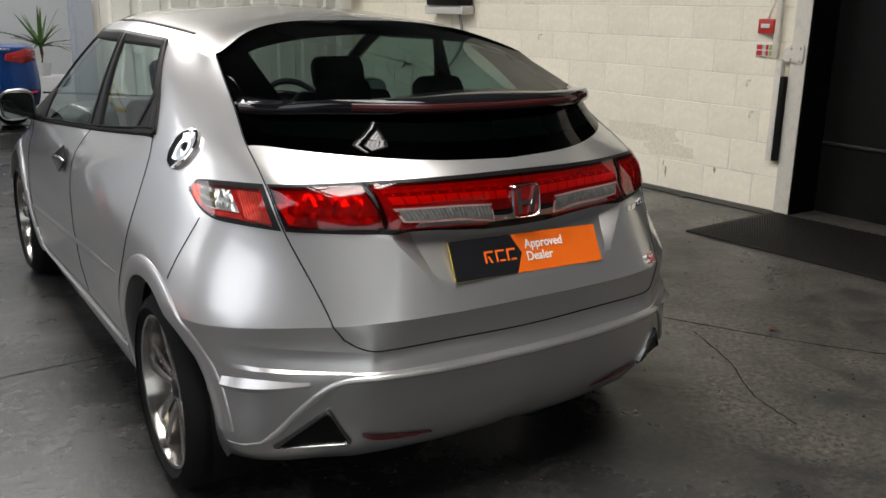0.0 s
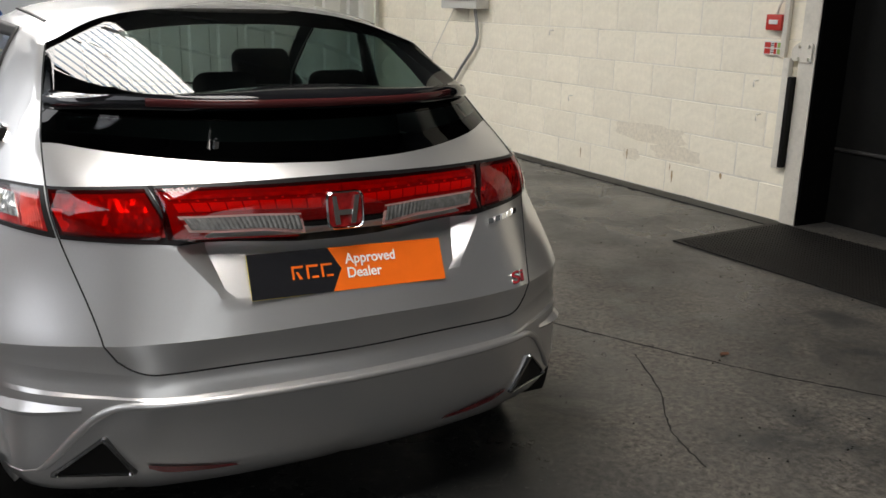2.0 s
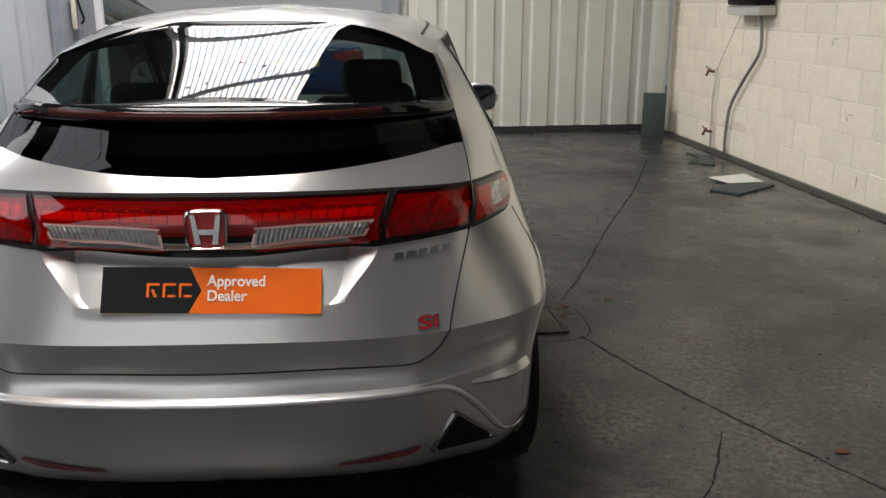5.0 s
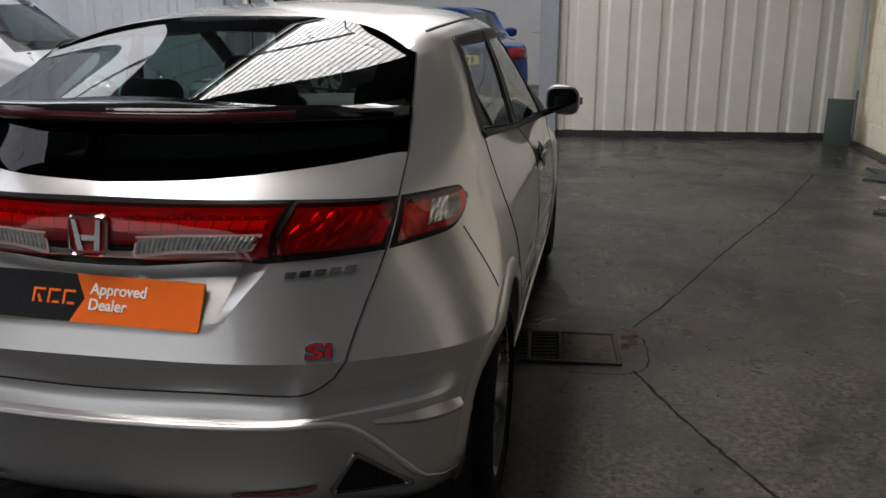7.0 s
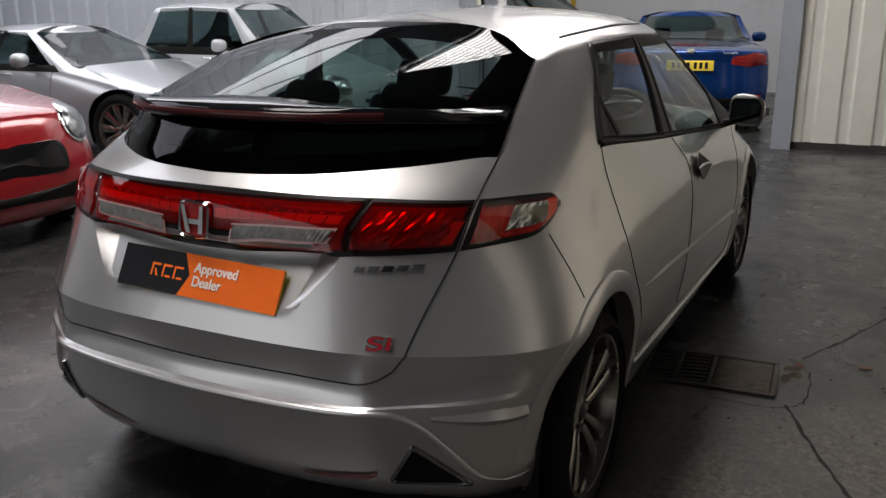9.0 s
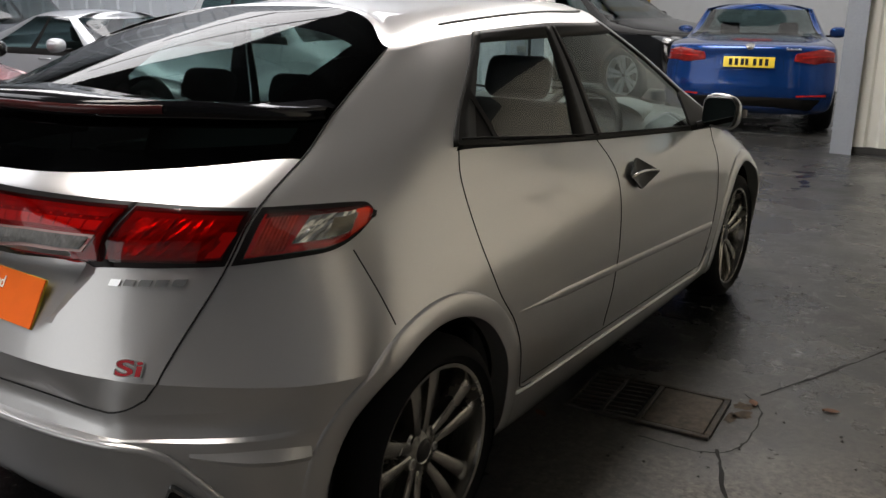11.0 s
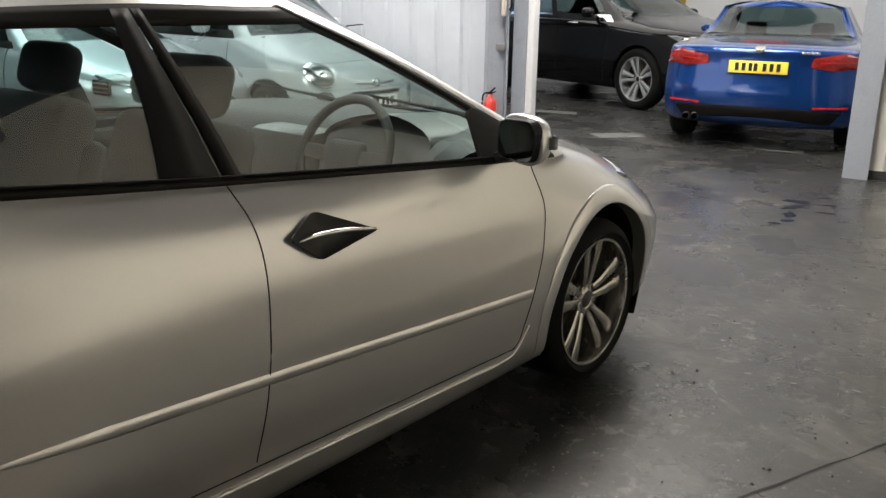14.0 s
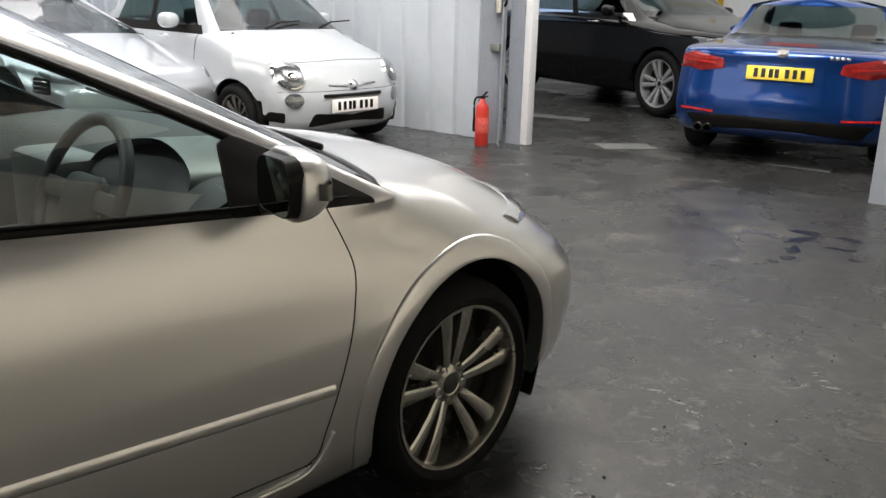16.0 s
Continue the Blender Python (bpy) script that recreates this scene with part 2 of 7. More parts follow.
# right wall: from the door jamb to the corner
JAMB, CORNER, POST = Vector((4.12, 0.10, 0)), Vector((3.80, 6.43, 0)), Vector((0.56, 6.13, 0))
HEIGHT = 4.6


def wall_frame(a, b):
    """Local frame of a wall: x along it from a to b, y out of the room, z up."""
    d = (b - a).normalized()
    m = Matrix((( d.x, -d.y, 0, a.x), (d.y, d.x, 0, a.y), (0, 0, 1, 0), (0, 0, 0, 1)))
    return m, (b - a).length


def plain_wall(name, a, b, z0, z1, thick, material, label):
    m, length = wall_frame(a, b)
    bm = bmesh.new()
    add_box(bm, length / 2, thick / 2, (z0 + z1) / 2, length, thick, z1 - z0)
    ob = part(name, bm, material, smooth=False)
    ob.matrix_world = m
    return tagged(ob, label, "wall", kind="structure")


floor = None


def floor_mat():
    m = bpy.data.materials.new("worn_grey_floor_paint")
    m.use_nodes = True
    nt = m.node_tree
    b = nt.nodes["Principled BSDF"]
    co = nt.nodes.new("ShaderNodeTexCoord")

    def noisy(scale, detail=8, rough=0.6, distort=0.0):
        n = nt.nodes.new("ShaderNodeTexNoise")
        n.inputs["Scale"].default_value, n.inputs["Detail"].default_value = scale, detail
        n.inputs["Roughness"].default_value, n.inputs["Distortion"].default_value = rough, distort
        nt.links.new(co.outputs["Object"], n.inputs["Vector"])
        return n.outputs[0]

    def rng(src, a, b2, c=0.0, d=1.0):
        r = nt.nodes.new("ShaderNodeMapRange")
        for i, v in enumerate((a, b2, c, d)):
            r.inputs[i + 1].default_value = v
        nt.links.new(src, r.inputs[0])
        return r.outputs[0]

    def mix(f, a, b2):
        n = nt.nodes.new("ShaderNodeMix")
        n.data_type = "RGBA"
        nt.links.new(f, n.inputs[0])
        for i, c in ((6, a), (7, b2)):
            if isinstance(c, tuple):
                n.inputs[i].default_value = (*c, 1)
            else:
                nt.links.new(c, n.inputs[i])
        return n.outputs[2]

    base = mix(rng(noisy(0.9), 0.35, 0.65), (0.022, 0.0225, 0.0225), (0.040, 0.0402, 0.0393))
    worn = mix(rng(noisy(1.7, 10, 0.7, 0.6), 0.54, 0.68), base, (0.085, 0.08, 0.072))
    worn = mix(rng(noisy(6.5, 9, 0.78, 0.8), 0.54, 0.66), worn, (0.072, 0.068, 0.062))
    fine = mix(rng(noisy(26, 6, 0.7), 0.56, 0.72), worn, (0.030, 0.029, 0.028))
    speck = mix(rng(noisy(60, 4, 0.55), 0.66, 0.71), fine, (0.16, 0.15, 0.14))
    # bare, pitted concrete where the paint has gone, south-east of the long joint
    sep = nt.nodes.new("ShaderNodeSeparateXYZ")
    nt.links.new(co.outputs["Object"], sep.inputs[0])

    def calc(op, p, q):
        n = nt.nodes.new("ShaderNodeMath")
        n.operation = op
        for i, v in enumerate((p, q)):
            if isinstance(v, float):
                n.inputs[i].default_value = v
            else:
                nt.links.new(v, n.inputs[i])
        return n.outputs[0]

    wander = calc("MULTIPLY", calc("SUBTRACT", noisy(1.1, 6, 0.6), 0.5), 3.0)
    bare = calc("MULTIPLY", rng(calc("ADD", sep.outputs[1], wander), 0.6, -0.6), rng(calc("ADD", sep.outputs[0], wander), 0.5, 1.3))
    patchy = calc("MULTIPLY", bare, rng(noisy(3.2, 9, 0.72, 0.5), 0.34, 0.60))
    stone = mix(rng(noisy(38, 7, 0.75), 0.40, 0.62), (0.042, 0.038, 0.033), (0.17, 0.152, 0.130))
    speck = mix(calc("MULTIPLY", patchy, 0.85), speck, stone)
    # pale scuffs and dried splashes along the car's side
    side = calc("MULTIPLY", rng(calc("ADD", sep.outputs[0], calc("MULTIPLY", wander, 0.25)), 0.55, 0.95), rng(calc("ADD", sep.outputs[0], calc("MULTIPLY", wander, 0.25)), 1.75, 1.3))
    side = calc("MULTIPLY", side, calc("MULTIPLY", rng(sep.outputs[1], 0.0, 0.6), rng(sep.outputs[1], 3.5, 2.8)))
    scuff = calc("MULTIPLY", side, calc("ADD", calc("MULTIPLY", rng(noisy(9, 8, 0.7, 0.9), 0.57, 0.66), 0.6), rng(noisy(19, 5, 0.6), 0.66, 0.70)))
    speck = mix(calc("MULTIPLY", scuff, 0.8), speck, (0.20, 0.20, 0.195))
    nt.links.new(speck, b.inputs["Base Color"])
    b.inputs["Specular IOR Level"].default_value = 0.27
    nt.links.new(calc("ADD", rng(noisy(1.3, 8, 0.65), 0.35, 0.65, 0.15, 0.42), calc("MULTIPLY", patchy, 0.25)), b.inputs["Roughness"])
    bp = nt.nodes.new("ShaderNodeBump")
    bp.inputs["Strength"].default_value, bp.inputs["Distance"].default_value = 0.5, 0.004
    nt.links.new(noisy(24, 10, 0.72), bp.inputs["Height"])
    nt.links.new(bp.outputs[0], b.inputs["Normal"])
    return m


FLOOR = floor_mat()
bm = bmesh.new()
add_box(bm, -1.5, 3, -0.1, 24, 32, 0.2)
floor = tagged(part("floor", bm, FLOOR, smooth=False), "dark grey painted concrete floor, worn and scuffed", "floor", kind="structure")


def ribbed_wall(name, a, b, z0, z1, material, label, period=0.333, depth=0.03):
    """Profiled steel sheet: trapezoid ribs along the wall, with thickness."""
    m, length = wall_frame(a, b)
    bm = bmesh.new()
    prof = []
    s = 0.0
    while s < length:
        for k, dpt in ((0.0, 0), (0.10, 0), (0.125, depth), (0.205, depth), (0.23, 0), (period, 0)):
            if s + k <= length:
                prof.append((s + k, dpt))
        s += period
    prof = sorted(set(prof))
    v0 = [bm.verts.new((x, d, z0)) for x, d in prof]
    v1 = [bm.verts.new((x, d, z1)) for x, d in prof]
    w0 = [bm.verts.new((x, 0.06, z0)) for x, d in prof]
    w1 = [bm.verts.new((x, 0.06, z1)) for x, d in prof]
    for i in range(len(prof) - 1):
        bm.faces.new((v0[i], v0[i + 1], v1[i + 1], v1[i]))
        bm.faces.new((w0[i + 1], w0[i], w1[i], w1[i + 1]))
        bm.faces.new((v0[i + 1], v0[i], w0[i], w0[i + 1]))
        bm.faces.new((v1[i], v1[i + 1], w1[i + 1], w1[i]))
    ob = part(name, bm, material, smooth=False)
    ob.matrix_world = m
    return tagged(ob, label, "wall", kind="structure")


WALL_TOP = 3.35
wall_east = plain_wall("wall_east", CORNER + Vector((0.02, 0.1, 0)), JAMB + Vector((0.02, 0, 0)), 0, WALL_TOP, 0.22, MORTAR, "cream painted concrete block wall with worn joints")
plain_wall("wall_east_top", CORNER + Vector((0.03, 0.1, 0)), JAMB + Vector((0.03, 0, 0)), WALL_TOP, HEIGHT, 0.2, ROOF_SHEET, "dark grey sheeting above the painted blocks")
wall_north = ribbed_wall("wall_north", POST + Vector((0.02, 0.10, 0)), CORNER + Vector((0.0, 0.10, 0)), 0.07, HEIGHT, CLADDING, "cream ribbed steel cladding wall, stained")
bm = bmesh.new()
m_n, len_n = wall_frame(POST + Vector((0.02, 0.10, 0)), CORNER + Vector((0, 0.10, 0)))
add_box(bm, len_n / 2, 0.035, 0.035, len_n, 0.06, 0.07, 0.004)
kick = part("baseboard", bm, mat("dark_kick", (0.03, 0.03, 0.03), 0.7), smooth=False)
kick.matrix_world = m_n
tagged(kick, "dark base channel under the cladding", "skirting", kind="structure")
wall_nw = ribbed_wall("wall_north_west", Vector((-13.6, 5.15, 0)), Vector((-2.98, 6.12, 0)), 0, HEIGHT, CLADDING_WHITE, "white ribbed steel cladding wall, scuffed near the floor")
lintel = plain_wall("wall_lintel", Vector((-2.98, 6.1, 0)), Vector((0.58, 6.2, 0)), 3.4, HEIGHT, 0.2, WHITE_PAINT, "white panel over the wide opening")
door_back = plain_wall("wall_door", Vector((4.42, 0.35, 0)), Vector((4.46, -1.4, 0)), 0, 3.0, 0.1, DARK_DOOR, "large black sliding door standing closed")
for z, y0, y1 in ((1.02, -1.35, -.55), (.52, -.75, .30), (1.62, -1.35, .30)):
    bm = bmesh.new()
    add_box(bm, 4.415, (y0 + y1) / 2, z, .02, y1 - y0, .022, .004)
    tagged(part("trim_door_rail", bm, mat("dark_door_rail", (.02, .019, .018), .4), angle=40), "dark steel rail across the black door", "trim", kind="structure")
wall_se = plain_wall("wall_south_east", Vector((4.14, -1.4, 0)), Vector((4.15, -2.2, 0)), 0, HEIGHT, 0.3, WHITE_BLOCK, "cream painted wall behind the walk")
plain_wall("wall_south_east_far", Vector((4.15, -2.2, 0)), Vector((4.2, -10, 0)), 0, HEIGHT, 0.3, ROOF_SHEET, "dark grey sheeted wall behind the walk")
wall_over_door = plain_wall("wall_over_door", Vector((4.14, 0.10, 0)), Vector((4.14, -1.4, 0)), 3.0, HEIGHT, 0.3, WHITE_BLOCK, "cream painted wall over the large doorway")
wall_south = plain_wall("wall_south", Vector((4.5, -9.5, 0)), Vector((-14, -9.5, 0)), 0, HEIGHT, 0.2, WHITE_PAINT, "plain white painted wall closing the hall")
wall_west = plain_wall("wall_west", Vector((-13.8, -9.5, 0)), Vector((-13.4, 14, 0)), 0, HEIGHT, 0.2, WHITE_PAINT, "plain white painted wall closing the hall")
wall_far = plain_wall("wall_far", Vector((-13.5, 12.6, 0)), Vector((6, 12.6, 0)), 0, HEIGHT, 0.2, WHITE_PAINT, "white painted block wall of the rear hall")
wall_far_e = plain_wall("wall_far_east", Vector((3.0, 12.6, 0)), Vector((3.0, 6.5, 0)), 0, HEIGHT, 0.2, WHITE_PAINT, "white painted side wall of the rear hall")

# roof with rooflight openings
ROOF_Z = HEIGHT
LIGHTS = [(-2.1, 2.3, 2.25, 3.6), (-10.8, 2.3, 6.5, 3.6), (-2.1, -4.05, 2.25, 3.65), (-10.8, -4.2, 6.5, 3.8)]
bm = bmesh.new()
xs = sorted({-14.2, 5.2} | {v for x, y, sx, sy in LIGHTS for v in (x, x + sx)})
ys = sorted({-9.5, 8.0} | {v for x, y, sx, sy in LIGHTS for v in (y, y + sy)})
for x0, x1 in zip(xs, xs[1:]):
    for y0, y1 in zip(ys, ys[1:]):
        if not any(x <= x0 and x1 <= x + sx and y <= y0 and y1 <= y + sy for x, y, sx, sy in LIGHTS):
            add_box(bm, (x0 + x1) / 2, (y0 + y1) / 2, ROOF_Z + 0.05, x1 - x0, y1 - y0, 0.1)
ceiling = tagged(part("ceiling", bm, ROOF_SHEET, smooth=False), "grey sheeted roof with long translucent rooflights", "ceiling", kind="structure")
bm = bmesh.new()
add_box(bm, -1.5, 11.0, ROOF_Z + 0.05, 18, 6.0, 0.1)
tagged(part("ceiling_rear_hall", bm, ROOF_SHEET, smooth=False), "grey sheeted roof of the rear hall", "ceiling", kind="structure")
bm = bmesh.new()
for y in (-3.1, -1.2, 1.2, 3.5, 4.9):
    add_box(bm, -2, y, ROOF_Z - 0.03, 14, 0.022, 0.06)
for x, y, sx, sy in LIGHTS[::2]:
    add_box(bm, x + 0.18, y + sy / 2, ROOF_Z - 0.02, 0.09, sy, 0.09)
tagged(part("roof_purlins", bm, STEELWORK, smooth=False), "dark steel purlins under the roof", "beam", kind="structure")
for x, y, sx, sy in LIGHTS:
    area_lamp("rooflight_daylight", x + sx / 2, y + sy / 2, ROOF_Z + 0.12, sx, sy, (30 if x > -4 else 7 if y > 0 else 4) * sx * sy, (1.0, 0.965, 0.92) if x > -4 else (0.95, 0.97, 1.0))
area_lamp("rear_hall_daylight", -2.5, 9.6, ROOF_Z - 0.05, 12, 5.0, 150, (0.93, 0.97, 1.0))
# daylight through the open vehicle door behind the walk
area_lamp("open_door_daylight", -3.9, -9.25, 2.0, 7.2, 3.8, 60, (0.86, 0.93, 1.0), (90, 0, 0))

# ribs of the translucent sheets, and dirt lying on them
RIB = glass_mat("rooflight_rib", (0.58, 0.67, 0.76), 0.02)
bm = bmesh.new()
for x, y, sx, sy in LIGHTS[::2]:
    k = 0.06
    while k < sx:
        add_box(bm, x + k, y + sy / 2, ROOF_Z + 0.112, 0.028, sy, 0.004)
        k += 0.1
tagged(part("rooflight_ribs", bm, RIB, smooth=False), "ribs of the translucent corrugated rooflight sheets", "rooflight", kind="structure")
bm = bmesh.new()
for x, y, sx, sy in LIGHTS:
    for _ in range(60):
        cx, cy, r = random.uniform(x, x + sx), random.uniform(y, y + sy), random.uniform(0.012, 0.05)
        bm.faces.new([bm.verts.new((cx + r * random.uniform(0.4, 1) * math.cos(q), cy + r * random.uniform(0.4, 1) * math.sin(q), ROOF_Z + 0.106)) for q in (0.9 * j for j in range(7))])
tagged(part("rooflight_debris", bm, mat("roof_debris", (0.03, 0.026, 0.02), 0.9), smooth=False), "dark leaves and moss lying on the rooflights", "debris", kind="stuff")
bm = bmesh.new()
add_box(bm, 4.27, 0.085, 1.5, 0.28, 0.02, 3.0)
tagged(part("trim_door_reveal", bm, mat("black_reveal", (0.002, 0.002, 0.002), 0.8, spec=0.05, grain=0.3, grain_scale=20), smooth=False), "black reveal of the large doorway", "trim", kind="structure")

# posts at the opening
def post(name, m, label):
    bm = bmesh.new()
    add_box(bm, 0.0, 0.0, HEIGHT / 2, 0.19, 0.012, HEIGHT)
    add_box(bm, 0.0, 0.19, HEIGHT / 2, 0.19, 0.012, HEIGHT)
    add_box(bm, 0.0, 0.095, HEIGHT / 2, 0.010, 0.19, HEIGHT)
    ob = part(name, bm, POST_GREY, smooth=False)
    ob.matrix_world = m
    return tagged(ob, label, "post", kind="structure")


post("trim_post_east", pose(0.50, 6.14, 0, 0, 0, 5), "grey painted steel stanchion beside the cladding")
post("trim_post_west", pose(-2.90, 5.99, 0, 0, 0, 90 + 45), "grey painted steel stanchion at the opening")
bm = bmesh.new()
add_box(bm, -2.80, 6.10, HEIGHT / 2, .16, .02, HEIGHT)
tagged(part("trim_post_web", bm, POST_GREY, smooth=False), "grey painted steel web between the stanchion and the white trim", "post", kind="structure")

# ---- the silver hatchback ----
# Feature lines from the rear centre round the corner and along the flank to the nose, right half, lowest first.
B0 = [(0, -1.80, .20), (.22, -1.80, .20), (.40, -1.78, .20), (.52, -1.74, .20), (.66, -1.55, .19), (.74, -1.02, .17), (.74, -.25, .16), (.74, .8, .16), (.72, 1.3, .17), (.68, 1.7, .18), (.58, 1.9, .18), (.3, 2.02, .18), (0, 2.05, .18)]
B1 = [(0, -1.915, .25), (.22, -1.91, .25), (.42, -1.885, .25), (.56, -1.845, .252), (.80, -1.68, .25), (.835, -1.02, .20), (.84, -.25, .20), (.84, .80, .20), (.83, 1.3, .2), (.80, 1.72, .2), (.66, 1.97, .2), (.35, 2.1, .2), (0, 2.14, .2)]
B2 = [(0, -1.975, .36), (.22, -1.968, .36), (.42, -1.945, .36), (.58, -1.90, .36), (.825, -1.69, .36), (.86, -1.0, .32), (.862, -.25, .325), (.865, .8, .30), (.86, 1.3, .32), (.83, 1.75, .33), (.68, 2.03, .33), (.36, 2.16, .33), (0, 2.2, .33)]
B3 = [(0, -2.012, .485), (.22, -2.005, .487), (.42, -1.985, .49), (.573, -1.933, .495), (.823, -1.696, .48), (.885, -1.02, .46), (.882, -.25, .45), (.883, .80, .44), (.89, 1.3, .46), (.84, 1.77, .47), (.69, 2.03, .47), (.36, 2.17, .47), (0, 2.21, .47)]
B4 = [(0, -2.02, .522), (.22, -2.013, .522), (.42, -1.993, .525), (.559, -1.939, .53), (.831, -1.686, .53), (.889, -1.03, .53), (.887, -.24, .52), (.885, .82, .51), (.892, 1.3, .52), (.845, 1.74, .53), (.69, 2.0, .53), (.37, 2.15, .53), (0, 2.19, .53)]
B5 = [(0, -1.99, .583), (.22, -1.983, .583), (.40, -1.963, .584), (.541, -1.939, .587), (.8635, -1.635, .60), (.893, -1.05, .62), (.893, -.24, .60), (.885, .87, .58), (.893, 1.3, .6), (.84, 1.68, .60), (.69, 1.93, .6), (.38, 2.09, .6), (0, 2.14, .6)]
B6 = [(0, -1.995, .73), (.22, -1.985, .73), (.38, -1.963, .735), (.598, -1.864, .735), (.855, -1.566, .745), (.89, -1.09, .75), (.893, -.235, .75), (.868, .90, .73), (.862, 1.33, .70), (.81, 1.60, .69), (.66, 1.83, .68), (.36, 1.99, .68), (0, 2.04, .68)]
B7 = [(0, -1.942, .868), (.20, -1.935, .87), (.393, -1.905, .886), (.651, -1.748, .892), (.815, -1.49, .886), (.855, -1.08, .87), (.875, -.25, .86), (.85, .90, .80), (.81, 1.31, .785), (.745, 1.51, .77), (.60, 1.71, .77), (.34, 1.84, .775), (0, 1.88, .78)]
B8 = [(0, -1.925, 1.003), (.22, -1.905, 1.0), (.448, -1.842, .991), (.66, -1.702, .988), (.79, -1.437, .962), (.818, -1.09, .97), (.84, -.26, .925), (.838, .88, .85), (.765, 1.24, .85), (.68, 1.40, .845), (.52, 1.53, .855), (.3, 1.6, .87), (0, 1.63, .88)]
B9 = [(0, -1.87, 1.043), (.24, -1.84, 1.05), (.47, -1.71, 1.065), (.648, -1.512, 1.08), (.735, -1.30, 1.083), (.78, -1.085, 1.067), (.797, -.272, .982), (.835, .95, .886), (.765, 1.05, .905), (.64, 1.09, .92), (.46, 1.12, .935), (.25, 1.14, .945), (0, 1.15, .95)]
B10 = [(0, -1.79, 1.175), (.26, -1.755, 1.175), (.48, -1.61, 1.17), (.63, -1.40, 1.155), (.70, -1.18, 1.16), (.73, -.98, 1.16), (.762, -.31, 1.10), (.745, .637, 1.064), (.69, .70, 1.075), (.60, .76, 1.085), (.45, .81, 1.09), (.24, .85, 1.095), (0, .86, 1.10)]
B11 = [(0, -1.31, 1.305), (.26, -1.30, 1.30), (.46, -1.26, 1.275), (.61, -1.255, 1.235), (.665, -1.04, 1.25), (.685, -.86, 1.26), (.725, -.36, 1.23), (.70, .32, 1.22), (.63, .40, 1.24), (.54, .44, 1.25), (.41, .48, 1.255), (.2, .5, 1.26), (0, .51, 1.265)]
B12 = [(0, -.88, 1.40), (.24, -.90, 1.395), (.43, -1.0, 1.365), (.585, -1.12, 1.30), (.605, -.94, 1.318), (.632, -.765, 1.332), (.675, -.40, 1.348), (.655, .0, 1.345), (.58, .08, 1.378), (.5, .12, 1.392), (.37, .16, 1.402), (.19, .19, 1.41), (0, .2, 1.412)]
B13 = [(0, -.85, 1.408), (.2, -.86, 1.404), (.34, -.90, 1.39), (.46, -.95, 1.362), (.47, -.85, 1.378), (.48, -.7, 1.395), (.5, -.35, 1.42), (.48, .0, 1.42), (.43, .03, 1.422), (.38, .07, 1.425), (.28, .10, 1.428), (.14, .12, 1.43), (0, .13, 1.432)]
B14 = [(0, y, z) for y, z in ((-.82, 1.412), (-.80, 1.415), (-.77, 1.42), (-.73, 1.425), (-.66, 1.433), (-.55, 1.44), (-.3, 1.452), (-.1, 1.455), (-.04, 1.453), (0, 1.451), (.03, 1.448), (.05, 1.446), (.07, 1.444))]
# crease across the tailgate and round to the rear wheel arch
BC = [(0, -2.012, .669), (.22, -2.004, .668), (.40, -1.982, .666), (.581, -1.914, .657), (.874, -1.623, .638), (.893, -1.062, .66)]
BC += [tuple(.6 * p + .4 * q for p, q in zip(a, b)) for a, b in zip(B5[6:], B6[6:])]
LINES = [B0, B1, B2, B3, B4, B5, BC, B6, B7, B8, B9, B10, B11, B12, B13, B14]
PER_U = [10, 10, 12, 12, 16, 22, 24, 18, 14, 10, 8, 8]
PER_V = [3, 5, 7, 4, 5, 5, 5, 8, 8, 5, 8, 8, 8, 6, 6]
SU = [sum(PER_U[:i]) for i in range(13)]
SV = [sum(PER_V[:i]) for i in range(16)]
CREASE_V, CREASE_U = SV.pop(6), SU[4] + 3


def loft(lines, per_u, per_v, sharp):
    """Grid of points [v][u] through the feature lines; sharp(u) names the lines that crease the surface."""
    rows = [spline(l, per_u) for l in lines]
    cols = []
    for u in range(len(rows[0])):
        pts = [r[u] for r in rows]
        col, start = [], 0
        cuts = [i for i in sharp(u) if 0 < i < len(pts) - 1] + [len(pts) - 1]
        for c in cuts:
            seg = spline(pts[start:c + 1], list(per_v[start:c]))
            col += seg[:-1]
            start = c
        col.append(pts[-1])
        cols.append(col)
    return np.array(cols).transpose(1, 0, 2)


GRID = loft(LINES, PER_U, PER_V, lambda u: (4, 6, 10, 11, 13) if u <= SU[3] else (4, 6, 13) if u < CREASE_U else (4, 13) if u < SU[5] else (4, 10, 11, 13))
NV, NU = GRID.shape[:2]


def fair(g, v0, v1, steps, along="v"):
    """Evens out waves between fixed feature lines."""
    for _ in range(steps):
        if along == "v":
            g[v0 + 1:v1] += 0.5 * (0.5 * (g[v0:v1 - 1] + g[v0 + 2:v1 + 1]) - g[v0 + 1:v1])
        else:
            g[v0:v1 + 1, 1:-1] += 0.5 * (0.5 * (g[v0:v1 + 1, :-2] + g[v0:v1 + 1, 2:]) - g[v0:v1 + 1, 1:-1])


for _ in range(60):  # the rear pillar and quarter are one even skin
    q = GRID[SV[6]:SV[12] + 1, SU[3]:SU[5] + 1]
    mean = (q[:-2, 1:-1] + q[2:, 1:-1] + q[1:-1, :-2] + q[1:-1, 2:]) / 4
    q[1:-1, 1:-1] += 0.6 * (mean - q[1:-1, 1:-1])
fair(GRID, CREASE_V, SV[9], 16)
fair(GRID, SV[10], SV[12], 30)


